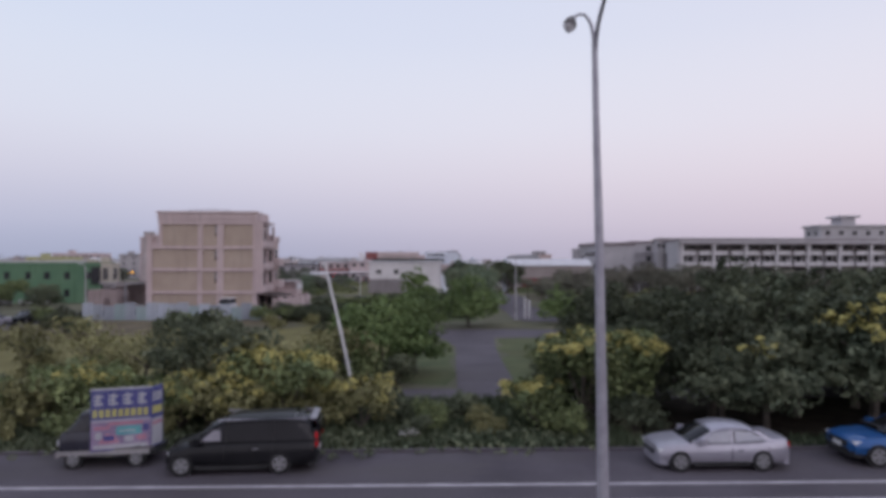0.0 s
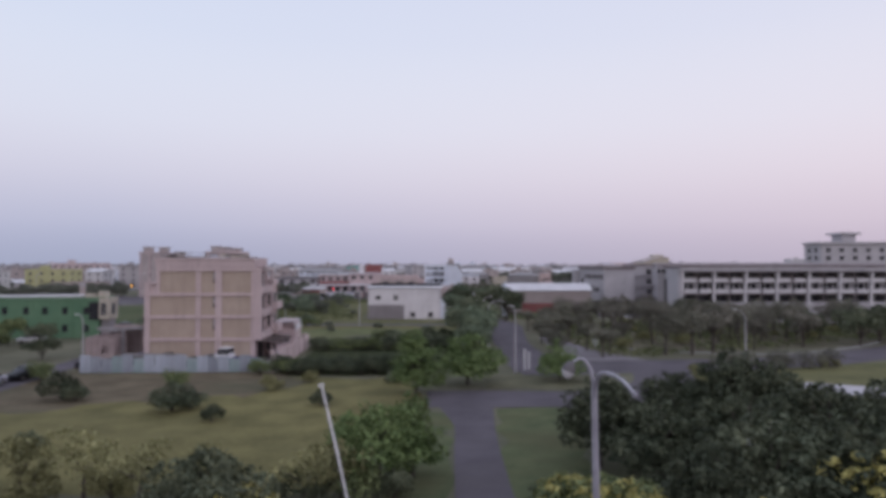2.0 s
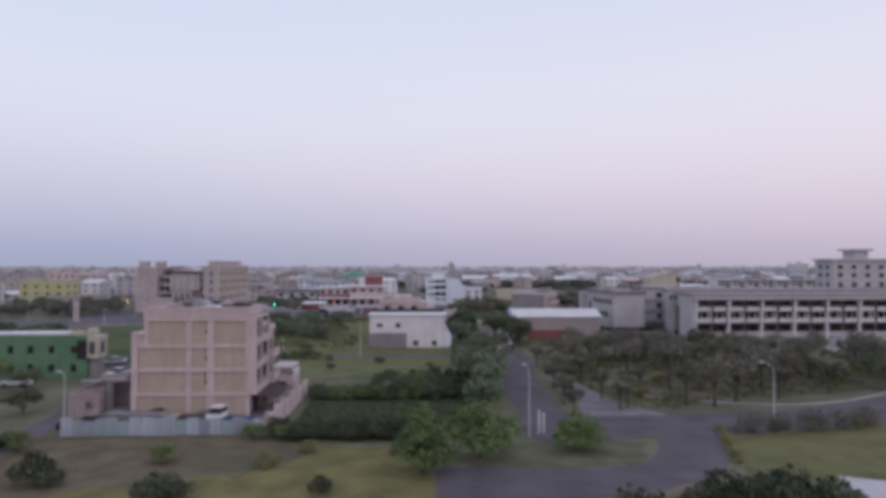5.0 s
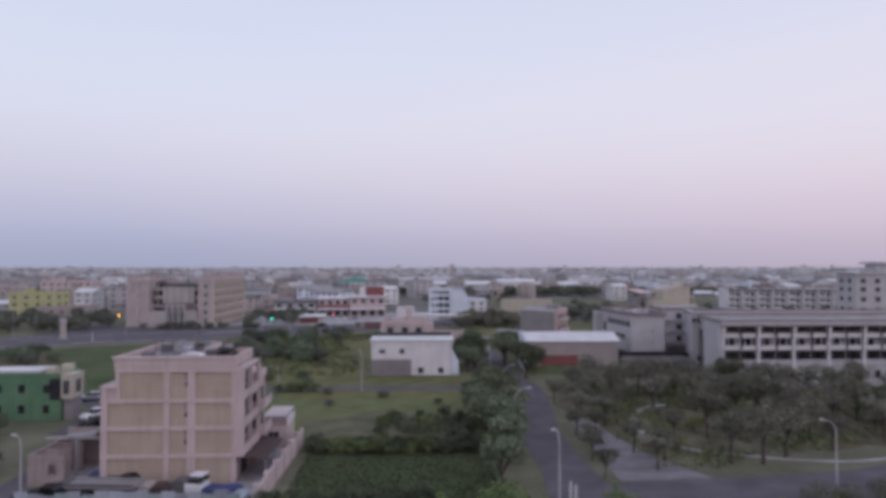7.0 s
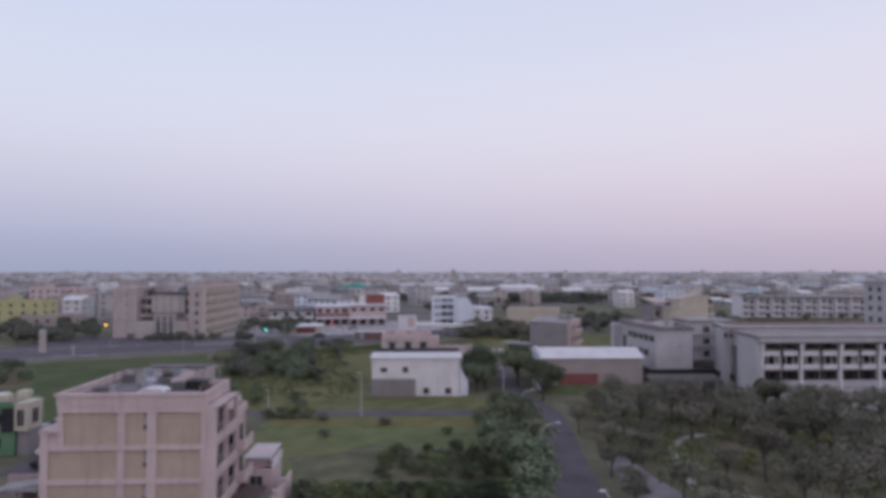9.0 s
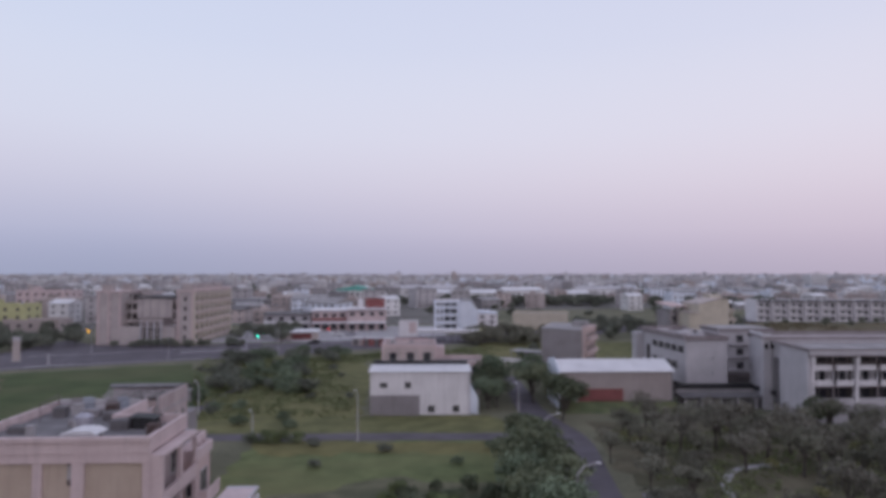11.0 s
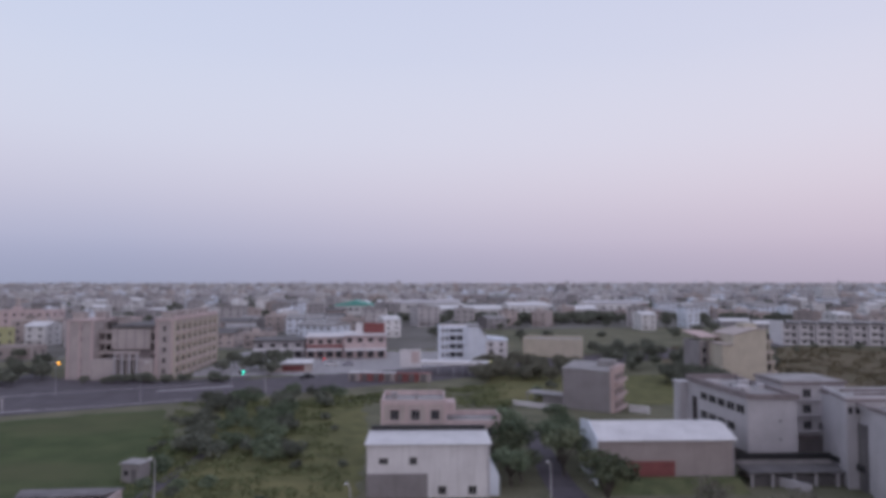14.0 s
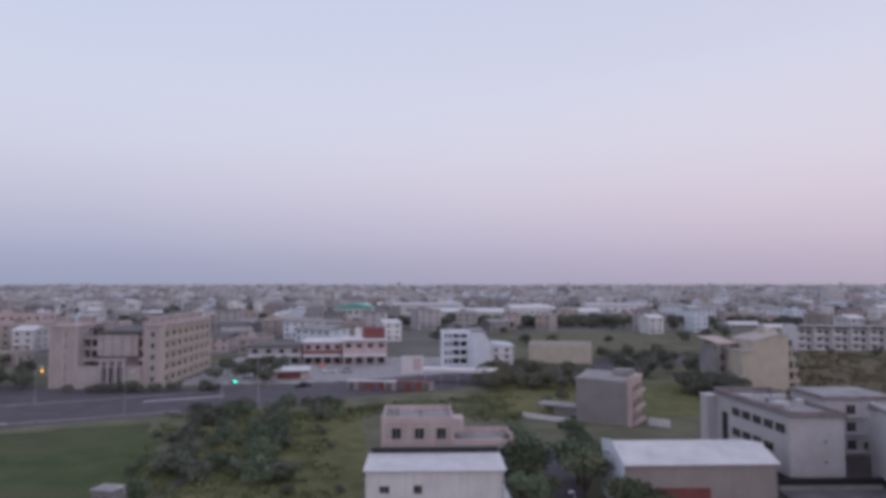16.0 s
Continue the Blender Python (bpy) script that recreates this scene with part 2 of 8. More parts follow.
M["banner_pink"] = material("pink_printed_vinyl", (0.38, 0.17, 0.23), (0.48, 0.24, 0.30), 1, 0.5)
M["banner_violet"] = material("violet_printed_vinyl", (0.20, 0.15, 0.245), (0.32, 0.25, 0.36), 2, 0.5)
M["banner_teal"] = material("teal_printed_vinyl", (0.10, 0.30, 0.33), (0.15, 0.38, 0.41), 2, 0.5)
M["signal_green"] = glowing("lit_green_signal", (0.0, 0.75, 0.5), 5)
M["signal_red"] = glowing("lit_red_signal", (0.85, 0.05, 0.07), 3)
M["signal_amber"] = glowing("lit_amber_signal", (0.95, 0.42, 0.02), 6)
M["carglass"] = material("car_glass", (0.007, 0.007, 0.010), (0.012, 0.012, 0.016), 1, 0.12, spec=0.25)
M["sheet_teal"] = material("pale_teal_corrugated_sheet", (0.255, 0.340, 0.357), (0.357, 0.442, 0.459), 0.5, 0.5, metal=0.2, fine=8, vary=0.12, stain=(0.24, 0.26, 0.28))
M["awning_brown"] = material("dark_brown_shade_net", (0.06, 0.042, 0.04), (0.105, 0.078, 0.072), 2.5, 0.95)
M["park_floor"] = material("dry_park_floor", (0.083, 0.075, 0.052), (0.155, 0.138, 0.096), 0.3, 0.95, bump=0.6, fine=9, spec=0.08, patch_of=((0.075, 0.08, 0.048), 0.1))
M["apart"] = material("greyish_tan_tiles", (0.37, 0.33, 0.325), (0.47, 0.42, 0.41), 0.25, 0.85, fine=14, stain=(0.27, 0.24, 0.24))
M["far_window"] = material("grey_far_window", (0.08, 0.08, 0.09), (0.14, 0.14, 0.155), 0.4, 0.4)
M["town_floor"] = material("built_up_ground", (0.11, 0.105, 0.095), (0.20, 0.19, 0.18), 0.03, 0.95, fine=14, spec=0.1)
M["plate"] = material("pale_plate", (0.55, 0.55, 0.57), (0.65, 0.65, 0.67), 5, 0.5)


# ---- mesh helpers ----
class Build:
    """Collects boxes, prisms and tubes of one part."""

    def __init__(self):
        self.v, self.f, self.m, self.slots = [], [], [], []

    def slot(self, material_name):
        if material_name not in self.slots:
            self.slots.append(material_name)
        return self.slots.index(material_name)

    def add(self, verts, faces, material_name=""):
        k, s = len(self.v), self.slot(material_name) if material_name else 0
        self.v += [tuple(p) for p in verts]
        self.f += [tuple(i + k for i in q) for q in faces]
        self.m += [s] * len(faces)
        return self

    def box(self, x0, x1, y0, y1, z0, z1, material_name=""):
        v = [(x, y, z) for z in (z0, z1) for y in (y0, y1) for x in (x0, x1)]
        return self.add(v, [(0, 2, 3, 1), (4, 5, 7, 6), (0, 1, 5, 4), (2, 6, 7, 3), (0, 4, 6, 2), (1, 3, 7, 5)], material_name)

    def prism(self, outline, a, b, axis="z", material_name=""):
        """outline: points in the plane across the axis, counter-clockwise; swept from a to b."""
        def put(p, h):
            return {"z": (p[0], p[1], h), "y": (p[0], h, p[1]), "x": (h, p[0], p[1])}[axis]
        n = len(outline)
        v = [put(p, a) for p in outline] + [put(p, b) for p in outline]
        f = [tuple(range(n))[::-1], tuple(range(n, 2 * n))] + [(i, (i + 1) % n, (i + 1) % n + n, i + n) for i in range(n)]
        return self.add(v, f, material_name)

    def tube(self, points, radii, sides=8, material_name=""):
        v, f = [], []
        for i, (p, r) in enumerate(zip(points, radii)):
            p = Vector(p)
            d = Vector(points[min(i + 1, len(points) - 1)]) - Vector(points[max(i - 1, 0)])
            q = d.to_track_quat("Z", "Y")
            v += [p + q @ Vector((r * math.cos(2 * math.pi * k / sides), r * math.sin(2 * math.pi * k / sides), 0)) for k in range(sides)]
        for i in range(len(points) - 1):
            f += [(i * sides + k, i * sides + (k + 1) % sides, (i + 1) * sides + (k + 1) % sides, (i + 1) * sides + k) for k in range(sides)]
        f += [tuple(range(sides))[::-1], tuple(range((len(points) - 1) * sides, len(points) * sides))]
        return self.add(v, f, material_name)

    def disc(self, c, r, y0, y1, sides=20, material_name=""):
        return self.prism([(c[0] + r * math.cos(2 * math.pi * k / sides), c[1] + r * math.sin(2 * math.pi * k / sides)) for k in range(sides)], y0, y1, "y", material_name)

    def mesh(self, name, material_name="", smooth=False):
        me = bpy.data.meshes.new(name)
        me.from_pydata(self.v, [], self.f)
        for s in self.slots or [material_name]:
            me.materials.append(M[s])
        if self.slots:
            me.polygons.foreach_set("material_index", self.m)
        bm = bmesh.new()
        bm.from_mesh(me)
        bmesh.ops.recalc_face_normals(bm, faces=bm.faces) if len(bm.faces) < 5000 else None
        bm.to_mesh(me)
        bm.free()
        if smooth:
            me.shade_smooth()
            me.set_sharp_from_angle(angle=radians(40))
        me.update()
        return me


def part(name, b, material_name, parent, label="", smooth=False):
    ob = new(name, b.mesh(name, material_name, smooth) if isinstance(b, Build) else b)
    ob.parent = parent
    return tagged(ob, label)


def thing(name, at, label, category, group="", turn=0):
    ob = new(name)
    ob.matrix_basis = pose(*at, 0, 0, turn)
    return tagged(ob, label, category, group)


def setting(name, b, material_name, label=""):
    return tagged(new(name, b.mesh(name, material_name)), label, "", "", "structure")
M["roofstain"] = material("stained_dark_roof", (0.10, 0.095, 0.10), (0.24, 0.225, 0.235), 0.6, 0.9, fine=10, bump=0.2, patch_of=((0.16, 0.15, 0.155), 0.5))
M["wingtile"] = material("dusty_pink_tile", (0.46, 0.35, 0.335), (0.55, 0.43, 0.41), 0.3, 0.85, fine=14, stain=(0.36, 0.28, 0.26))
# pale base colour stands in for bright sky mirrored in the glass
M["reflect"] = material("pale_reflecting_glass", (0.30, 0.30, 0.34), (0.36, 0.36, 0.40), 1, 0.15, spec=0.5)
M["pasture"] = material("fresh_pasture", (0.086, 0.106, 0.050), (0.150, 0.170, 0.080), 0.3, 0.95, bump=0.5, fine=9, spec=0.08, patch_of=((0.150, 0.150, 0.074), 0.06))
M["meadow"] = material("green_meadow", (0.090, 0.094, 0.047), (0.158, 0.156, 0.075), 0.3, 0.95, bump=0.5, fine=9, spec=0.08, patch_of=((0.185, 0.168, 0.083), 0.06))
M["coping"] = material("brown_coping", (0.182, 0.152, 0.158), (0.266, 0.232, 0.240), 0.6, 0.8, fine=10)
M["leaf_belt"] = material("leaf_deep_green", (0.051, 0.065, 0.044), (0.116, 0.129, 0.083), 0.5, 0.7, island=0.4, vary=0.3, spec=0.08)
M["weed"] = material("weed_leaf", (0.115, 0.138, 0.070), (0.205, 0.220, 0.115), 0.2, 0.9, island=0.25, spec=0.08)
M["weed_dry"] = material("dry_weed_leaf", (0.121, 0.105, 0.072), (0.223, 0.192, 0.130), 0.2, 0.9, island=0.25, spec=0.08)
M["paving"] = material("grey_paving", (0.155, 0.140, 0.154), (0.236, 0.216, 0.230), 0.5, 0.85, bump=0.2, fine=12, patch_of=((0.11, 0.098, 0.105), 0.25))
M["ruin"] = material("weathered_pink_wall", (0.27, 0.215, 0.212), (0.39, 0.32, 0.31), 0.6, 0.9, bump=0.2, fine=8, stain=(0.16, 0.13, 0.12))
M["weedy"] = material("brown_weedy_ground", (0.103, 0.086, 0.059), (0.178, 0.148, 0.101), 0.3, 0.95, bump=0.6, fine=9, spec=0.08, patch_of=((0.10, 0.10, 0.065), 0.1))
# near-black ground: the deep shade below the crowns is put into its colour
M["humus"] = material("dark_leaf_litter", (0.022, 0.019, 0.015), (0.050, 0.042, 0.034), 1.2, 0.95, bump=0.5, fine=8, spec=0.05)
M["bluegrey"] = material("blue_grey_sheet", (0.10, 0.105, 0.125), (0.16, 0.165, 0.19), 0.4, 0.6, fine=10, stain=(0.08, 0.08, 0.09))
M["ruinpink"] = material("weathered_pale_pink_wall", (0.34, 0.275, 0.275), (0.46, 0.385, 0.385), 0.5, 0.9, bump=0.2, fine=9, stain=(0.20, 0.16, 0.155))
M["rail_brown"] = material("brown_railing", (0.083, 0.063, 0.061), (0.116, 0.094, 0.091), 1.5, 0.7, fine=8)

# ---- ground, fields and roads ----
def patch(name, outline, z, material_name, label, wobble=1.0, step=2.2):
    """A piece of ground with an uneven rim."""
    rng = random.Random(name)
    rim = []
    for (xa, ya), (xb, yb) in zip(outline, outline[1:] + outline[:1]):
        n = max(1, int(math.hypot(xb - xa, yb - ya) / step))
        for i in range(n):
            t = i / n
            rim.append((xa + (xb - xa) * t + rng.uniform(-wobble, wobble), ya + (yb - ya) * t + rng.uniform(-wobble, wobble)))
    b = Build()
    b.add([(x, y, z) for x, y in rim], [tuple(range(len(rim)))])
    ob = setting(name, b, material_name, label)
    return ob


def ribbon(name, line, z, material_name, label):
    """A road along points (x, y, half width)."""
    pts = []
    for i in range(len(line) - 1):
        n = 6
        p0, p1, p2, p3 = line[max(i - 1, 0)], line[i], line[i + 1], line[min(i + 2, len(line) - 1)]
        for k in range(n):
            t = k / n
            pts.append([0.5 * (2 * b + (c - a) * t + (2 * a - 5 * b + 4 * c - d) * t * t + (3 * b - a - 3 * c + d) * t ** 3) for a, b, c, d in zip(p0, p1, p2, p3)])
    pts.append(list(line[-1]))
    b, v = Build(), []
    for i, (x, y, w) in enumerate(pts):
        x0, y0, _ = pts[max(i - 1, 0)]
        x1, y1, _ = pts[min(i + 1, len(pts) - 1)]
        d = math.hypot(x1 - x0, y1 - y0)
        nx, ny = -(y1 - y0) / d, (x1 - x0) / d
        v += [(x + nx * w, y + ny * w, z), (x - nx * w, y - ny * w, z)]
    b.add(v, [(2 * i, 2 * i + 1, 2 * i + 3, 2 * i + 2) for i in range(len(pts) - 1)])
    return setting(name, b, material_name, label), v


b = Build()
n = 40
edge = [-4990 + 9980 * i / n for i in range(n + 1)]
b.add([(x, y, 0) for y in edge for x in edge], [(j * (n + 1) + i, j * (n + 1) + i + 1, (j + 1) * (n + 1) + i + 1, (j + 1) * (n + 1) + i) for j in range(n) for i in range(n)])
setting("ground", b, "earth", "rough green and brown grassland of a flat plain")

patch("field_1", [(-75, 40), (-2, 37), (2, 40), (2.5, 58), (0, 73), (-16, 73), (-75, 62)], 0.008, "field", "dry yellow-green grass field")
patch("field_2", [(-70, 57), (-29, 58.5), (-23, 61.5), (-14.5, 64.5), (-11.5, 71), (-13, 78), (-75, 79)], 0.012, "weedy", "brownish weedy strip beside the fence", 1.6)
patch("field_3", [(-14, 75), (7, 75), (9, 98), (-14.5, 98)], 0.01, "rice", "dark green reedy plot")
patch("field_4", [(-14.5, 98), (10, 98), (11, 134), (-26, 134), (-26, 116)], 0.012, "pasture", "green meadow with weeds")
patch("field_9", [(-16, 99), (10, 99), (10.5, 116), (-4, 118), (-19, 113)], 0.018, "scrub", "dark weeds along the plot", 1.6)
patch("field_10", [(-25, 127.5), (10.8, 128.5), (10.8, 134.2), (-26, 134.2)], 0.018, "field", "yellowish grass along the lane", 1.2)
# dark patch painted where the roadside trees shade the ground
patch("humus", [(10.5, 25.4), (35, 25.4), (36, 33), (30, 38), (13, 38)], 0.012, "humus", "near-black ground for the shade under the roadside trees", 0.5)
patch("field_5", [(-45, 139), (11, 139), (10, 150), (-13, 150.5), (-14, 185), (-18, 214), (-40, 222), (-52, 224), (-46, 185)], 0.01, "meadow", "dry grass beside the warehouse")
patch("field_6", [(-140, 128), (-46, 128), (-40, 150), (-50, 185), (-64, 212), (-104, 196), (-150, 172)], 0.012, "rice", "smooth dark green field")
patch("lawn_1", [(7.3, 35.8), (11.5, 35.8), (15.5, 57.5), (8.2, 57.5)], 0.012, "lawn", "green lawn beside the park path")
patch("lawn_2", [(-2, 37), (3.9, 36), (4.2, 57), (2, 57)], 0.016, "lawn", "green lawn beside the park path")
patch("lawn_3", [(30, 62), (70, 58), (110, 84), (66, 84), (50, 79), (33, 75)], 0.012, "meadow", "yellow-green lawn of the park")
patch("lawn_4", [(26, 92), (64, 98), (110, 118), (110, 140), (56, 140), (24, 146), (22, 120)], 0.012, "park_floor", "dry olive park ground under the trees")
patch("lawn_5", [(8, 66.5), (22, 66.5), (24, 73), (8, 75)], 0.03, "scrub", "weedy traffic island")
patch("field_7", [(10, 215), (70, 215), (78, 262), (16, 262)], 0.01, "meadow", "pale grass plot")
patch("field_8", [(78, 190), (120, 190), (240, 340), (84, 340)], 0.006, "weedy", "brownish weedy plot behind the long building")
patch("bare_soil", [(17, 57.6), (24, 58.4), (28.5, 62.5), (26, 61.5), (21, 59.4)], 0.046, "soil", "dry soil at the edge of the park road", 0.4, 2.0)
patch("side_lot", [(-51.4, 105), (-41.5, 103.5), (-44, 113), (-55, 130.5), (-63, 131), (-54, 120.5), (-51.4, 119)], 0.02, "asphalt_old", "grey paved lot beside the green building", 0.6)
patch("field_11", [(-130, 160), (-84, 161), (-92, 180), (-103, 192), (-140, 176)], 0.018, "weedy", "brown overgrown strip behind the green building", 2.0)
patch("bare_lot", [(-39, 80), (-16, 78), (-15.8, 100), (-20, 104), (-40, 100)], 0.014, "concrete", "concrete yard of the apartment block", 0.2)

b = Build().box(-600, 600, 5.5, 24.1, -0.2, 0.02)
setting("road_1", b, "asphalt", "grey asphalt road with a wide shoulder")
b = Build().box(-600, 600, -14, 5.2, -0.2, 0.016)
setting("road_2", b, "asphalt", "grey asphalt carriageway")
for i, (y0, y1) in enumerate(((20.76, 20.95), (19.46, 19.6))):
    setting("lane_marking_%d" % (i + 1), Build().box(-300, 300, y0, y1, 0.0, 0.026), "paint", "worn white edge line")
setting("kerb_1", Build().box(-600, 600, 24.1, 24.3, -0.1, 0.1), "asphalt_old", "low dark kerb below the hedge")
setting("kerb_2", Build().box(-600, 600, 12.3, 12.5, -0.1, 0.18).box(-600, 600, 14.2, 14.4, -0.1, 0.18), "kerb", "kerb of the median")
setting("median", Build().box(-600, 600, 12.5, 14.2, -0.1, 0.14), "scrub", "planted median strip")
b = Build().box(-120, 60, 32.6, 35.2, -0.2, 0.028)
setting("road_3", b, "asphalt_old", "narrow grey service lane in the park")
ribbon("path_1", [(5.6, 35, 1.6), (5.9, 45, 1.55), (6.2, 52, 1.6), (6.0, 58.5, 2.4)], 0.034, "asphalt_old", "grey asphalt park path")
ribbon("road_4", [(2.5, 62, 3.6), (8, 62, 3.8), (16, 61.8, 3.4), (23, 63.5, 3.4), (27.5, 69, 3.2), (30, 77, 3.4), (32, 84, 4.2)], 0.04, "asphalt_old", "curved grey park road")
ribbon("road_5", [(13, 78.5, 4.0), (24, 80, 4.6), (48, 83.5, 4.2), (66, 91, 4.0), (90, 103, 4.0), (140, 125, 4.0)], 0.046, "asphalt_old", "grey road along the park")
ribbon("road_6", [(16.4, 77, 3.8), (16.1, 90, 2.9), (16.0, 104, 2.8), (17.3, 120, 3.1), (18.6, 134, 3.2), (17.4, 146, 2.6), (16.5, 156, 2.3), (16.8, 172, 2.1), (17.2, 190, 1.6)], 0.052, "asphalt_old", "grey lane past the warehouses")
ribbon("road_7", [(-60, 136.5, 1.9), (-20, 136.8, 1.9), (14, 136.4, 1.9)], 0.036, "asphalt_old", "narrow lane in front of the warehouse")
ribbon("road_8", [(-330, 130, 17), (-170, 190, 17), (-110, 217, 16), (-57, 240, 15), (0, 268, 13), (90, 318, 12), (220, 400, 12)], 0.04, "asphalt_old", "wide avenue with a junction")
ribbon("road_9", [(-88, 226, 11), (-118, 300, 11), (-160, 420, 11), (-220, 600, 11)], 0.05, "asphalt_old", "side street of the avenue")
ribbon("road_10", [(-41, 60, 1.7), (-42, 80, 1.7), (-44, 100, 1.7), (-49, 128, 1.7)], 0.036, "asphalt_old", "lane beside the apartment block")
ribbon("path_2", [(28.5, 98, 0.5), (29.9, 104.8, 0.5), (30.8, 110, 0.5), (33, 116, 0.5), (37, 120.5, 0.5), (43, 122, 0.5)], 0.03, "concrete", "pale winding footpath")
ribbon("path_3", [(31.4, 101, 0.4), (32.3, 98.6, 0.4), (33.4, 96.2, 0.4), (36.7, 94.6, 0.4), (39.2, 93.4, 0.4), (42.2, 92.2, 0.4), (45.5, 91.4, 0.4), (50, 91.0, 0.4), (57, 92.5, 0.35), (66, 97, 0.35), (76, 104, 0.35)], 0.034, "concrete", "pale winding footpath")
ribbon("path_4", [(-38.5, 138, 1.3), (-41.6, 146, 1.2), (-42.2, 156, 1.1), (-41.7, 168, 1.0), (-41.4, 179, 0.8)], 0.03, "asphalt_old", "narrow grey track past the hut")
patch("pavement_2", [(20.9, 84.6), (31.6, 85.4), (29.4, 89.5), (26.6, 96), (25.4, 105), (23.8, 113), (21.6, 112), (21.6, 100), (21.3, 90)], 0.056, "paving", "grey paved walk widening at the road", 0.2, 3.0)
patch("plaza", [(-128, 214), (-60, 238), (-58, 264), (-80, 254), (-106, 252), (-130, 272)], 0.03, "asphalt_old", "wide grey junction of the avenue", 1.0)
patch("town_ground", [(-1500, 330), (-150, 300), (-135, 335), (0, 340), (20, 445), (230, 470), (250, 350), (1600, 330), (2900, 3400), (-2900, 3400)], 0.004, "town_floor", "grey built-up ground between the town houses", 3.0, 40)
patch("pavement", [(-78, 262), (-40, 264), (6, 284), (2, 330), (-80, 330)], 0.02, "concrete", "grey forecourt of the shops", 1.5)
for i, (line, w) in enumerate(((((-160, 181), (-112, 203), (-62, 224)), 0.3), (((-160, 205), (-112, 229), (-60, 251)), 0.3), (((-76, 236), (-62, 242), (-58, 244)), 0.9), (((-104, 207), (-97, 210), (-94, 211.5)), 0.9))):
    ribbon("lane_marking_%d" % (i + 3), [(x, y, w) for x, y in line], 0.06, "paint", "white road marking on the avenue")

# ---- buildings ----
WINDOWS = {}


def window_parts(w, h, mullions):
    key = (round(w, 2), round(h, 2), mullions)
    if key not in WINDOWS:
        fr, t = Build(), 0.07
        fr.box(-w / 2, w / 2, -0.07, 0.02, -h / 2, -h / 2 + t).box(-w / 2, w / 2, -0.07, 0.02, h / 2 - t, h / 2)
        fr.box(-w / 2, -w / 2 + t, -0.068, 0.02, -h / 2 + t, h / 2 - t).box(w / 2 - t, w / 2, -0.068, 0.02, -h / 2 + t, h / 2 - t)
        for i in range(mullions):
            x = -w / 2 + w * (i + 1) / (mullions + 1)
            fr.box(x - 0.03, x + 0.03, -0.05, 0.02, -h / 2 + t, h / 2 - t)
        pane = Build().box(-w / 2 + t, w / 2 - t, -0.02, 0.01, -h / 2 + t, h / 2 - t)
        WINDOWS[key] = fr.mesh("window", "frame"), pane.mesh("pane", "glass")
    return WINDOWS[key]


def window(parent, x, y, z, w, h, turn=0, mullions=1):
    """A framed window on a wall; turn 0 faces -y, 90 faces +x, -90 faces -x."""
    fr, pane = window_parts(w, h, mullions)
    ob = new("window", fr)
    ob.parent, ob.matrix_basis = parent, pose(x, y, z, 0, 0, turn)
    p = new("pane", pane)
    p.parent = ob
    return ob


PLAIN = {}


def plain_window(parent, x, y, z, w, h, turn=0):
    """A window seen from afar: frame and glass in one mesh."""
    key = (round(w, 2), round(h, 2))
    if key not in PLAIN:
        b = Build().box(-w / 2, w / 2, -0.06, 0.02, -h / 2, h / 2, "glass")
        b.box(-w / 2 - 0.08, w / 2 + 0.08, -0.1, 0.02, -h / 2 - 0.12, -h / 2, "frame").box(-w / 2 - 0.08, w / 2 + 0.08, -0.09, 0.02, h / 2, h / 2 + 0.08, "frame")
        b.box(-0.03, 0.03, -0.08, 0.02, -h / 2, h / 2, "frame")
        PLAIN[key] = b.mesh("window")
    ob = new("window", PLAIN[key])
    ob.parent, ob.matrix_basis = parent, pose(x, y, z, 0, 0, turn)
    return ob


def parapet(b, x0, x1, y0, y1, z0, z1, t=0.2):
    b.box(x0, x1, y0, y0 + t, z0, z1).box(x0, x1, y1 - t, y1, z0, z1)
    return b.box(x0, x0 + t, y0 + t, y1 - t, z0, z1).box(x1 - t, x1, y0 + t, y1 - t, z0, z1)


def flat_house(name, at, w, d, h, wall, label, category="house", turn=0, floors=3, bays=3, side_bays=2, group="", roof="roofgrey", hut=True, win=(1.3, 1.3), detailed=False, blind=()):
    """A plain flat-roofed building: wall, roof, parapet, windows, roof hut. Its front is y = 0 and faces -y."""
    ob = thing(name, at, label, category, group, turn)
    part("wall", Build().box(-w / 2, w / 2, 0, d, 0, h - 0.5), wall, ob)
    part("roof", Build().box(-w / 2 + 0.2, w / 2 - 0.2, 0.2, d - 0.2, h - 0.5, h - 0.42), roof, ob)
    part("parapet", parapet(Build(), -w / 2 - 0.05, w / 2 + 0.05, -0.05, d + 0.05, h - 0.5, h + 0.3), wall, ob)
    if hut:
        hx, hy = -w * 0.22, d * 0.55
        part("roof_hut", Build().box(hx - 1.6, hx + 1.6, hy - 1.6, hy + 1.6, h - 0.42, h + 1.9).box(hx - 1.8, hx + 1.8, hy - 1.8, hy + 1.8, h + 1.9, h + 2.05), wall, ob)
        part("water_tank", Build().tube([(w * 0.25, d * 0.6, h - 0.42), (w * 0.25, d * 0.6, h + 1.1)], [0.55, 0.55], 10), "galva", ob, "steel water tank")
    make = window if detailed else plain_window
    fh = (h - 0.5) / floors
    for f in range(floors):
        z = f * fh + fh * 0.55
        if "front" not in blind:
            for i in range(bays):
                make(ob, -w / 2 + w * (i + 0.5) / bays, 0, z, *win)
        for i in range(side_bays):
            y = d * (i + 0.5) / side_bays
            if "right" not in blind:
                make(ob, w / 2, y, z, *win, 90)
            if "left" not in blind:
                make(ob, -w / 2, y, z, *win, -90)
    return ob


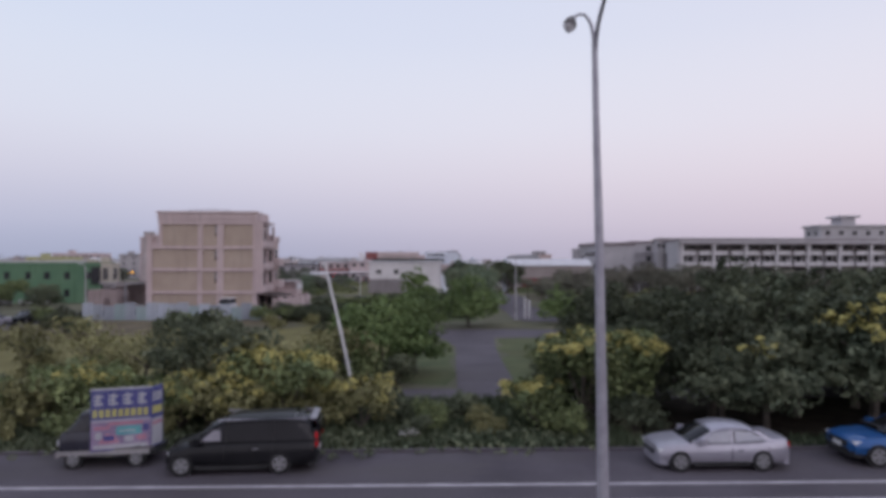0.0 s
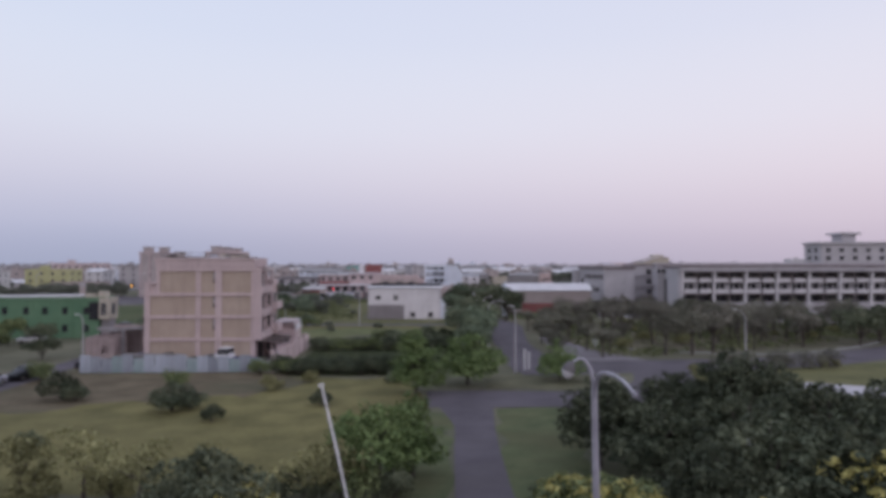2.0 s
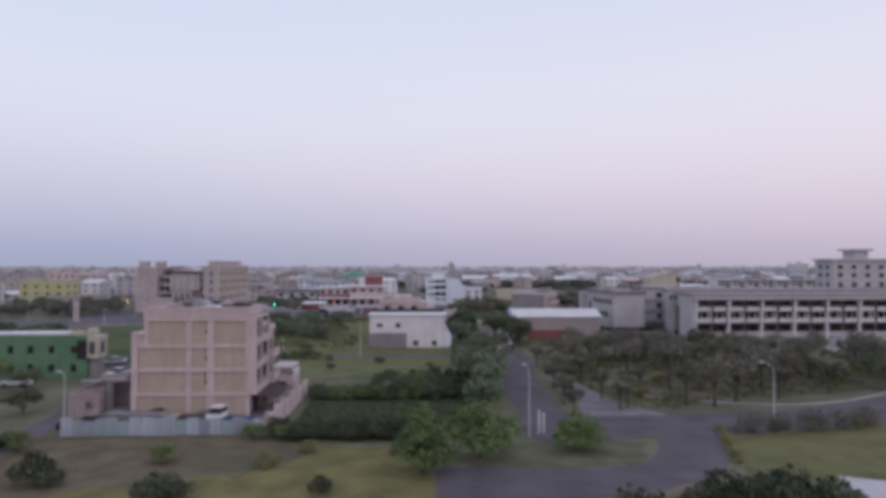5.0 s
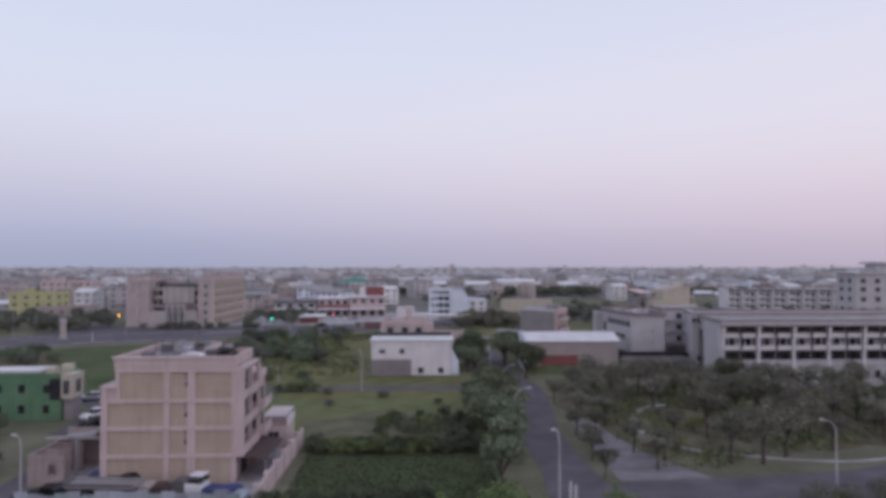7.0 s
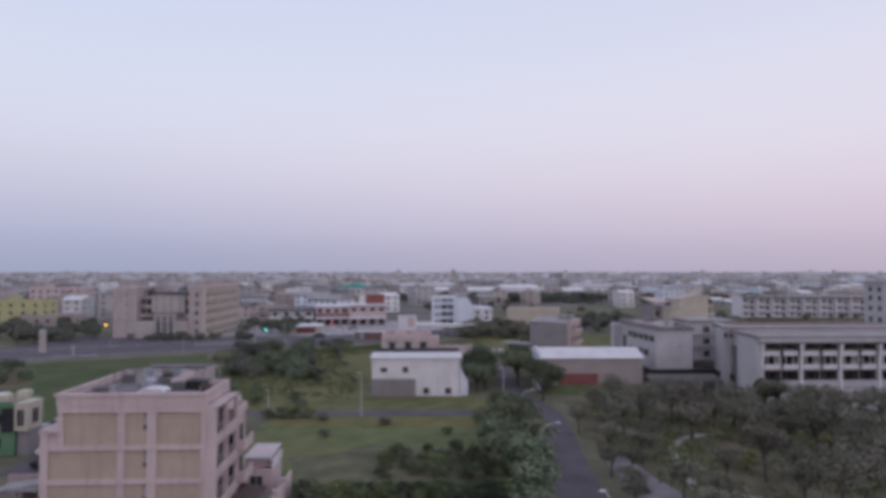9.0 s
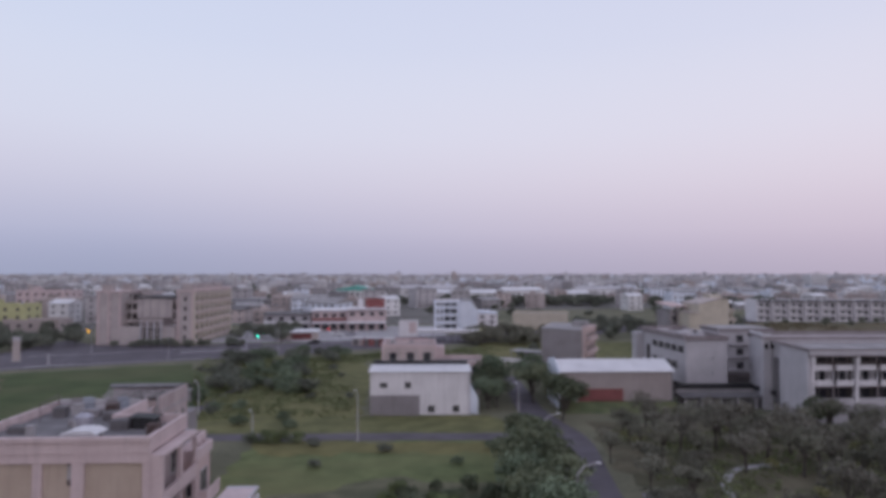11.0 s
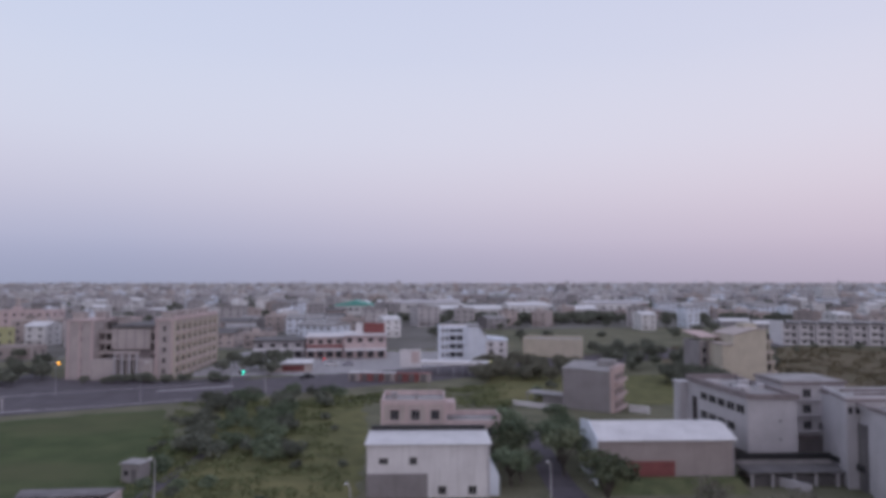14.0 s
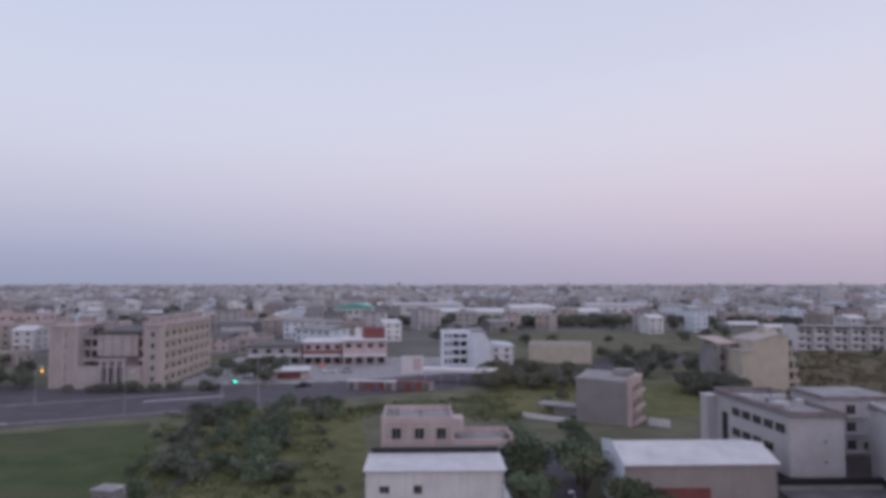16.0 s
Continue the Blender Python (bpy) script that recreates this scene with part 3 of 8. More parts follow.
# apartment block with pink bands and tan panels
def apartment_block():
    ob = thing("apartment_block", (-25.98, 84.9, 0), "four-storey pale pink block with tan wall panels", "building", turn=1.0)
    ob.scale = (1.05, 1.0, 0.978)
    part("wall", Build().box(-5.75, 5.65, 0.1, 6.6, 0, 13.0).box(-5.75, 0.9, 6.6, 12, 0, 13.0).box(0.9, 5.65, 6.6, 12, 0, 10.3), "pink", ob, "pale pink rendered walls")
    cols = ((-5.95, -5.55, 8.95), (-1.2, -0.65, 0), (1.15, 1.92, 0), (5.5, 5.98, 0), (-7.35, -6.72, 0))
    floors = ((0.0, 2.85), (3.22, 5.8), (6.22, 8.75), (9.15, 12.02))
    for k, (z0, z1) in enumerate(floors):
        for x0, x1 in ((-5.55 if k == 3 else -6.72, -1.2), (-0.65, 1.15), (1.92, 5.5)):
            part("panel", Build().box(x0, x1, 0.03, 0.1, z0, z1), "tan", ob, "tan tiled wall panel")
    for x0, x1, z0 in cols:
        part("pilaster", Build().box(x0, x1, -0.14, 0.1, z0, 10.3 if x0 < -7 else 12.02), "pink", ob)
    for z0, z1 in ((2.85, 3.22), (5.8, 6.22), (8.75, 9.15)):
        part("band", Build().box(-7.4, 6.02, -0.18, 0.1, z0, z1), "pink", ob)
    part("top_band", Build().box(-6.0, 6.02, -0.18, 0.1, 12.02, 12.65), "pink", ob)
    for z1 in (5.75, 8.7, 11.95):
        part("window_slot", Build().box(0.84, 1.13, -0.01, 0.03, z1 - 1.45, z1), "rail_brown", ob, "narrow brown window slot")
        window(ob, 0.99, 0.0, z1 - 0.6, 0.2, 0.9, 0, 0)
    for x0, x1, y0, y1 in ((-6.05, 5.95, -0.25, 0.0), (-6.05, 0.95, 11.85, 12.1), (-6.05, -5.8, 0.0, 11.85), (5.7, 5.95, 0.0, 6.6), (0.7, 5.7, 6.4, 6.6), (0.7, 0.95, 6.6, 11.85)):
        part("parapet", Build().box(x0, x1, y0, y1, 12.65, 13.75), "pink", ob)
    part("rear_parapet", Build().box(5.45, 5.65, 6.6, 12, 10.3, 11.1).box(0.9, 5.45, 11.8, 12, 10.3, 11.1), "pink", ob)
    part("rear_terrace", Build().box(0.9, 5.45, 6.6, 11.8, 10.3, 10.36), "roofgrey", ob, "grey rear roof terrace")
    for x, y, z in ((1.3, 7.2, 12.3), (3.2, 8.2, 11.9), (1.6, 9.6, 12.2)):
        part("shade_roof", Build().prism([(x, z), (x + 2.0, z - 0.25), (x + 2.0, z - 0.17), (x, z + 0.08)], y, y + 1.7, "y"), "roofgrey", ob, "grey sheet canopy on the rear terrace")
        part("canopy_post", Build().box(x + 0.1, x + 0.18, y + 0.1, y + 0.18, 10.36, z), "galva", ob)
        part("canopy_post", Build().box(x + 1.8, x + 1.88, y + 1.5, y + 1.58, 10.36, z - 0.25), "galva", ob)
        part("stacked_goods", Build().box(x + 0.3, x + 1.6, y + 0.3, y + 1.4, 10.36, z - 0.7), "roofdark", ob)
    part("coping", Build().box(-6.2, 6.1, -0.38, -0.25, 13.45, 13.75), "pink", ob)
    part("roof", Build().box(-5.8, 5.7, 0.0, 6.4, 13.0, 13.08).box(-5.8, 0.7, 6.4, 11.85, 13.0, 13.08), "roofstain", ob, "stained dark grey flat roof")
    part("roof_sheet", Build().prism([(-0.2, 13.62), (0.5, 13.86), (1.6, 13.86), (2.1, 13.62), (2.1, 13.54), (-0.2, 13.54)], 1.0, 2.6, "y"), "roofwhite", ob, "pale sheet cover on the roof")
    part("sheet_base", Build().box(0.0, 1.9, 1.15, 2.45, 13.08, 13.54), "roofdark", ob)
    part("roof_sheet", Build().prism([(2.7, 13.95), (4.5, 13.8), (4.5, 13.88), (2.7, 14.03)], 4.4, 5.9, "y"), "plastic", ob, "tilted dark sheet cover on the roof")
    part("sheet_base", Build().box(2.9, 4.3, 4.6, 5.7, 13.08, 13.8), "plastic", ob)
    for i in range(7):
        part("roof_panel", Build().box(-5.7 + i * 0.9, -4.86 + i * 0.9, 11.6 + 0.05 * (i % 2), 11.8, 13.08, 13.9 + 0.08 * (i % 3)), ("mauve", "grey", "corrugated")[i % 3], ob, "upright sheet panel along the back of the roof")
    part("rail", Build().tube([(-5.6, 11.2, 14.35), (-4.6, 6.8, 14.5), (-1.0, 6.2, 14.55), (0.6, 8.0, 14.5), (0.7, 11.4, 14.35)], [0.03] * 5, 6), "rail_brown", ob, "bent pipe rail above the roof")
    for x, y in ((-5.6, 11.2), (-4.6, 6.8), (-1.0, 6.2), (0.6, 8.0), (0.7, 11.4)):
        part("rail_post", Build().tube([(x, y, 13.08), (x, y, 14.5)], [0.03, 0.03], 6), "rail_brown", ob)
    for i, (x, y, w, h) in enumerate(((-4.6, 8.4, 0.9, 0.8), (-3.4, 8.8, 0.7, 1.0), (-2.3, 8.2, 1.1, 0.6), (-1.0, 9.0, 0.8, 0.9), (-4.9, 3.4, 1.2, 0.5), (-3.0, 2.2, 0.5, 0.9), (-1.9, 5.4, 1.3, 0.5), (4.6, 2.6, 0.8, 0.8), (-0.4, 7.4, 1.0, 0.6))):
        part("roof_clutter", Build().box(x, x + w, y, y + w * 0.8, 13.08, 13.08 + h), ("roofdark", "concrete", "grey", "awning_brown")[i % 4], ob)
    part("water_tank", Build().tube([(-0.6, 5.0, 13.08), (-0.6, 5.0, 14.0), (-0.6, 5.0, 14.2)], [0.6, 0.6, 0.25], 14), "galva", ob, "steel water tank")
    part("equipment", Build().box(1.5, 2.7, 4.2, 5.2, 13.08, 13.8), "roofdark", ob, "dark roof equipment box")
    for x, y in ((-3, 3), (-1, 4.5), (0.2, 2.2), (4.5, 3.0)):
        part("vent_pipe", Build().tube([(x, y, 13.08), (x, y, 13.7)], [0.12, 0.12], 8), "concrete", ob)
    # lower wing on the left
    part("side_wing", Build().box(-7.3, -5.75, 0.1, 10, 0, 10.3), "pink", ob, "lower pink side wing")
    part("wing_roof", Build().box(-7.45, -5.75, -0.2, 10.2, 10.3, 10.6), "pink", ob)
    # windows and balconies of the right side
    part("loggia_wall", Build().box(5.98, 6.75, -0.1, 0.2, 2.9, 12.3), "pink", ob, "pale pink end wall of the loggias")
    part("loggia_roof", Build().box(5.65, 6.8, -0.1, 6.5, 12.3, 12.5), "pink", ob)
    for z0 in (3.1, 6.1, 9.1):
        part("loggia_back", Build().box(5.62, 5.68, 0.4, 6.3, z0, z0 + 2.7), "ruinpink", ob, "shaded recessed loggia wall")
        part("loggia_slab", Build().box(5.65, 6.75, 0.2, 6.4, z0 - 0.22, z0), "pink", ob)
        part("loggia_parapet", Build().prism([(0.2, z0 - 0.2), (6.4, z0 - 0.2), (6.4, z0 + 0.95), (0.2, z0 + 0.75)], 6.6, 6.75, "x"), "pink", ob)
        for y in (3.1, 6.2):
            part("loggia_post", Build().box(6.45, 6.75, y, y + 0.3, z0 + 0.7, z0 + 2.95), "pink", ob)
        window(ob, 5.68, 1.9, z0 + 1.6, 1.4, 1.7, 90, 1)
        window(ob, 5.68, 4.8, z0 + 1.6, 1.4, 1.7, 90, 1)
    part("rear_wing", Build().box(5.65, 6.5, 6.8, 10.2, 0, 10.0), "wingtile", ob, "pinkish tiled rear wing with balconies")
    part("rear_roof", parapet(Build(), 5.66, 6.65, 6.65, 10.35, 10.0, 10.8, 0.18), "pink", ob)
    for z0 in (3.6, 6.7):
        part("balcony", Build().box(6.5, 7.3, 7.0, 10.2, z0 - 0.15, z0).box(7.2, 7.3, 7.0, 10.2, z0, z0 + 0.95).box(6.5, 7.2, 7.0, 7.1, z0, z0 + 0.95), "pink", ob)
    for z0 in (0.4, 3.7, 6.8):
        window(ob, 6.1, 6.8, z0 + 1.2, 0.55, 1.6, 0, 0)
        window(ob, 6.5, 8.6, z0 + 1.2, 1.6, 1.9, 90, 1)
    # porch with pale roof, and the brown car port
    part("porch", Build().box(5.75, 8.6, 12.8, 17.3, 0, 2.9).box(5.75, 8.3, 13.6, 17.3, 2.9, 4.3), "pink", ob)
    part("porch_roof", Build().box(5.75, 8.5, 12.4, 18.0, 4.1, 4.28), "mauve", ob, "pale grey porch roof")
    part("porch_rail", Build().box(8.5, 8.65, 12.8, 17.4, 2.9, 3.8), "white", ob)
    window(ob, 7.0, 12.8, 1.6, 1.4, 1.3)
    part("car_port", Build().prism([(5.8, 2.7), (8.9, 2.3), (8.9, 2.42), (5.8, 2.85)], 0.8, 9, "y"), "awning_brown", ob, "dark brown shade-net car port roof")
    for y in (1.0, 4.8, 8.8):
        part("post", Build().box(8.7, 8.82, y, y + 0.12, 0, 2.36), "galva", ob)
    part("ground_floor_door", Build().box(5.65, 5.72, 3, 5.4, 0, 2.5), "void", ob, "dark garage door")
    return ob


apartment_block()


def rear_house():
    ob = thing("rear_house", (-36.7, 116.4, 0), "weathered pink house with an open loft under a sheet roof", "house")
    part("wall", Build().prism([(-1.8, 0), (4.6, 0), (4.6, 8.0), (-4.6, 7.6)], 0, 8.2), "ruinpink", ob)
    part("loft_floor", Build().prism([(-1.9, -0.1), (4.7, -0.1), (4.7, 8.1), (-4.75, 7.7)], 8.2, 8.35), "concrete", ob)
    part("loft_wall", Build().box(4.35, 4.6, 0, 7.9, 8.35, 10.0).box(-4.4, 4.35, 7.4, 7.6, 8.35, 9.9), "ruinpink", ob)
    part("front_wall", Build().box(-1.6, 1.2, 0.2, 0.35, 8.35, 9.5).box(1.9, 4.3, 0.2, 0.35, 8.35, 9.45), "ruin", ob, "broken loft front wall")
    part("loft_rail", Build().box(-1.7, 4.35, 0, 0.15, 8.35, 8.75), "concrete", ob)
    part("roof", Build().prism([(-4.1, 5.6), (3.6, 6.2), (4.7, 8.3), (-4.9, 7.9)], 9.95, 10.07), "roofstain", ob, "dark stained sheet roof over part of the open loft")
    for i in range(4):
        part("roof_beam", Build().box(-2.2 - i * 0.4, 4.7, 0.2 + i * 1.3, 0.35 + i * 1.3, 9.85, 9.98), "concrete", ob)
    for i in range(5):
        x = -1.7 + i * 1.45
        part("loft_post", Build().box(x, x + 0.22, 0, 0.2, 8.75, 9.95), "concrete", ob)
    for i, x in enumerate((-1.5, -0.8, 0.0, 0.7, 1.5, 2.2, 2.9, 3.6)):
        part("loft_clutter", Build().box(x, x + 0.55, 0.4 + 1.3 * (i % 3), 1.9 + 1.3 * (i % 3), 8.36, 9.2 + 0.2 * (i % 3)), ("roofdark", "awning_brown", "void", "concrete")[i % 4], ob)
    for i in range(22):
        x, y = -2.6 + (i * 1.37) % 6.6, 0.8 + (i * 0.83) % 5.4
        part("loft_clutter", Build().box(x, x + 0.3 + 0.11 * (i % 4), y, y + 0.4 + 0.1 * (i % 3), 8.36, 9.35 + 0.13 * (i % 5)), ("rail_brown", "void", "awning_brown", "ruin", "plastic")[i % 5], ob)
    part("lean_to_roof", Build().prism([(-6.4, 6.7), (0, 8.0), (0, 8.12), (-6.4, 6.82)], -3.0, 3.6, "x"), "bluegrey", ob, "dark blue-grey sheet lean-to roof")
    part("lean_to_wall", Build().box(-2.9, -2.7, -6.2, 0, 0, 6.6).box(-2.7, 3.2, -6.2, -6.0, 0, 6.6), "ruinpink", ob)
    part("side_parapet", Build().prism([(-6.4, 6.2), (0.2, 7.6), (0.2, 8.9), (-6.4, 7.3)], 3.6, 3.85, "x"), "ruinpink", ob, "slanting pale side parapet")
    part("side_parapet_base", Build().box(3.6, 3.85, -6.4, 0, 0, 6.2), "ruinpink", ob)
    for z in (1.6, 4.4, 6.8):
        for y in (1.8, 4.2, 6.4):
            window(ob, 4.6, y, z, 0.8, 1.2, 90)
    part("side_band", Build().box(4.6, 4.72, 0, 7.8, 5.5, 5.75).box(4.6, 4.72, 0, 7.8, 2.8, 3.05), "pink", ob)
    part("rear_annexe", Build().box(1.2, 4.4, 7.8, 12, 0, 6.2), "grey", ob, "low grey annexe behind")
    return ob


rear_house()


def boundary_wall():
    ob = thing("boundary_wall", (-15.6, 77.6, 0), "pale pink rendered yard wall with stepped sections", "wall")
    for i in range(6):
        y0 = i * 3.7
        part("panel", Build().box(-0.1, 0.1, y0 + 0.15, y0 + 3.55, 0, 2.0 + 0.12 * (i % 2)), "pink", ob)
        part("pillar", Build().box(-0.2, 0.2, y0 - 0.15, y0 + 0.15, 0, 2.4).box(-0.26, 0.26, y0 - 0.21, y0 + 0.21, 2.4, 2.5), "pink", ob)
    return ob


boundary_wall()


def sheet_fence():
    ob = thing("sheet_fence", (-37.7, 77.1, 0), "pale blue-grey corrugated sheet fence with patched panels", "fence", turn=1.0)
    rng = random.Random(5)
    wave = []
    for i in range(13):
        wave.append((i * 0.1, 0.03 * (i % 2)))
    me = Build()
    outline = wave + [(x, y + 0.012) for x, y in reversed(wave)]
    me.prism(outline, 0.05, 1.9)
    data = [me.mesh("sheet", "corrugated"), me.mesh("sheet", "sheet_teal")]
    for i in range(17):
        s = new("sheet", data[1 if i in (3, 5, 10, 14, 16) else 0])
        s.parent = ob
        s.matrix_basis = pose(i * 1.22, rng.uniform(-0.04, 0.04), 0, rng.uniform(-2, 2), rng.uniform(-1.5, 1.5), 0) @ Matrix.Diagonal((1, 1, rng.uniform(0.86, 1.12), 1))
    for i in range(9):
        part("post", Build().tube([(i * 2.58, 0.12, 0), (i * 2.44, 0.12, 1.9)], [0.04, 0.04], 6), "galva", ob)
    for z in (0.5, 1.5):
        part("rail", Build().box(0, 20.7, 0.06, 0.1, z, z + 0.06), "galva", ob)
    return ob


sheet_fence()


def annexe():
    ob = thing("roofless_annexe", (-41.0, 84.4, 0), "roofless pink brick outbuilding with open doorways", "outbuilding", turn=3)
    part("wall_front", Build().box(0, 2.0, 0, 0.2, 0, 3.3).box(2.9, 3.6, 0, 0.2, 0, 3.1).box(2.0, 2.9, 0, 0.2, 2.3, 3.2).box(2.0, 2.9, 0, 0.2, 0, 1.2), "ruin", ob)
    part("wall_side", Build().box(0, 0.2, 0.2, 8, 0, 3.3), "ruin", ob)
    part("wall_side", Build().box(6.2, 6.4, 3.0, 8, 0, 4.3), "ruin", ob)
    part("wall_back", Build().box(0.2, 6.2, 7.8, 8, 0, 4.2), "ruin", ob)
    for y in (2.5, 5.2):
        part("cross_wall", Build().box(0.2, 3.0, y, y + 0.18, 0, 3.2), "ruin", ob)
    part("beam", Build().box(-0.2, 6.6, 3.6, 3.9, 3.9, 4.2).box(3, 3.3, 3.6, 3.9, 0, 3.9), "concrete", ob)
    part("lean_to", Build().prism([(0.4, 3.4), (4.2, 3.9), (4.2, 4.0), (0.4, 3.5)], 5.4, 7.8, "y"), "roofgrey", ob, "grey sheet lean-to roof")
    return ob


annexe()


def green_building():
    ob = thing("green_building", (-62.5, 113, 0), "green two-storey building with a cream end bay", "building")
    part("wall", Build().box(-14, 8.6, 0, 5.0, 0, 6.5), "greenwall", ob)
    part("parapet", parapet(Build(), -14.1, 8.7, -0.1, 5.1, 6.5, 7.0), "greenwall", ob)
    part("roof", Build().box(-13.9, 8.5, 0.1, 4.9, 6.5, 6.6), "roofgrey", ob)
    part("sheet_roof", Build().prism([(-11, 7.0), (5, 7.0), (5, 7.35), (-11, 7.2)], 0.6, 4.8, "y"), "roofwhite", ob, "pale sheet roof")
    for x in (-11, -7.4, -3.8, -0.6, 2.8, 6.4):
        for z in (1.7, 4.7):
            part("shutter", Build().box(x - 0.45, x + 0.45, -0.05, 0, z - 0.6, z + 0.6), "glass", ob, "dark small window")
    part("dark_bay", Build().box(7.0, 8.7, -0.25, 0, 3.2, 6.2), "glass", ob, "dark glazed corner bay")
    part("end_bay", Build().box(8.7, 10.3, -0.3, 3, 3.3, 6.7), "cream", ob, "cream projecting end bay")
    part("end_bay_base", Build().box(8.75, 10.1, 0.4, 2.8, 0, 3.3), "grey", ob)
    part("bay_cap", Build().box(8.6, 10.4, -0.4, 3.1, 6.7, 6.9), "cream", ob)
    part("roof_box", Build().box(5.6, 7.0, 1, 2.4, 6.6, 7.6), "cream", ob)
    part("roof_box", Build().box(7.2, 8.4, 2.4, 4, 6.6, 7.9), "cream", ob)
    window(ob, 9.5, -0.3, 5.0, 1.0, 2.2)
    window(ob, 10.3, 1.4, 5.0, 1.4, 2.0, 90)
    return ob


green_building()


def field_hut():
    ob = thing("hut", (-46.6, 159.4, 0), "small grey concrete hut beside the field track", "hut", turn=-12)
    part("wall", Build().box(-1.5, 1.5, -1.2, 1.2, 0, 2.7), "grey", ob)
    part("roof", Build().box(-1.75, 1.75, -1.45, 1.45, 2.7, 2.9), "roofgrey", ob, "flat stained roof slab")
    part("door", Build().box(0.1, 0.95, -1.25, -1.2, 0.05, 2.0), "roofdark", ob)
    part("shutter", Build().box(-1.1, -0.4, -1.25, -1.2, 1.1, 1.8), "glass", ob, "dark small window")
    return ob


field_hut()


# white warehouse and its neighbours
def white_warehouse():
    ob = thing("white_warehouse", (-2.85, 151, 0), "white rendered warehouse with a grey lower cladding panel", "warehouse")
    part("wall", Build().box(-8.5, 8.5, 0, 7.9, 0, 7.2), "white", ob)
    part("cladding", Build().box(-8.52, -0.1, -0.08, 0, 0, 3.3), "grey", ob, "grey ribbed lower cladding")
    for i in range(21):
        part("rib", Build().box(-8.4 + i * 0.41, -8.34 + i * 0.41, -0.11, -0.08, 0.02, 3.28), "grey", ob)
    part("roof", Build().prism([(-0.3, 7.2), (7.2, 7.4), (7.2, 7.52), (-0.3, 7.35)], -8.8, 8.8, "x"), "roofwhite", ob, "white sheet roof")
    for i in range(22):
        part("roof_seam", Build().prism([(-0.3, 7.35), (7.2, 7.52), (7.2, 7.57), (-0.3, 7.4)], -8.6 + i * 0.82, -8.54 + i * 0.82, "x"), "roofwhite", ob)
    # black colour stands in for the shadowed gap behind the roof
    part("back_parapet", Build().box(-8.5, 8.5, 7.2, 7.9, 7.0, 8.15), "plastic", ob, "back parapet blackened for the shaded gutter gap")
    for x, z, w, h in ((-6.2, 5.0, 1.3, 0.9), (-2.1, 5.0, 1.1, 1.1), (1.9, 1.0, 1.2, 1.2), (6.1, 1.0, 1.2, 1.2)):
        window(ob, x, 0, z, w, h)
    part("side_shed", Build().prism([(8.5, 0), (9.9, 0), (9.9, 2.6), (8.5, 4.8)], 0.6, 8, "y"), "bluewhite", ob, "pale lean-to at the side")
    part("downpipe", Build().tube([(8.3, -0.06, 0), (8.3, -0.06, 7.1)], [0.06, 0.06], 6), "galva", ob)
    return ob


white_warehouse()


def long_shed():
    ob = thing("long_shed", (32.3, 155.8, 0), "taupe sheet-clad shed with a white roof and a red lower strip", "warehouse", turn=0.5)
    part("wall", Build().prism([(0, 0), (8.6, 0), (8.6, 7.2), (4.4, 7.9), (0, 6.45)], -10.3, 10.1, "x"), "taupe", ob)
    part("red_strip", Build().box(-7.0, 1.1, -0.09, 0, 0, 3.4), "red", ob, "red sheet lower strip")
    part("roof", Build().prism([(-0.4, 6.36), (4.4, 7.95), (9.0, 7.2), (9.0, 7.38), (4.4, 8.13), (-0.4, 6.54)], -10.45, 10.35, "x"), "roofwhite", ob, "white sheet roof")
    for i in range(25):
        part("roof_seam", Build().prism([(-0.4, 6.54), (4.4, 8.13), (4.4, 8.17), (-0.4, 6.58)], -10.4 + i * 0.84, -10.34 + i * 0.84, "x"), "roofwhite", ob)
    part("gable", Build().prism([(-0.6, 0), (9.2, 0), (9.2, 7.7), (4.4, 8.5), (-0.6, 6.85)], -10.6, -10.45, "x"), "bluewhite", ob, "pale gable wall")
    part("side_awning", Build().prism([(-11.5, 3.3), (-10.6, 3.7), (-10.6, 3.85), (-11.5, 3.45)], 0.5, 3.4, "y"), "roofwhite", ob, "small pale side awning")
    for y in (0.8, 3.0):
        part("post", Build().box(-11.4, -11.3, y, y + 0.1, 0, 3.35), "galva", ob)
    part("downpipe", Build().tube([(9.9, -0.08, 0), (9.9, -0.08, 6.3)], [0.07, 0.07], 6), "galva", ob)
    return ob


long_shed()
setting("bank", Build().prism([(151.0, -0.05), (155.5, -0.05), (155.5, 1.25), (154.2, 1.2), (152.4, 0.6)], 21.8, 42.3, "x"), "lawn", "grassy bank along the shed")


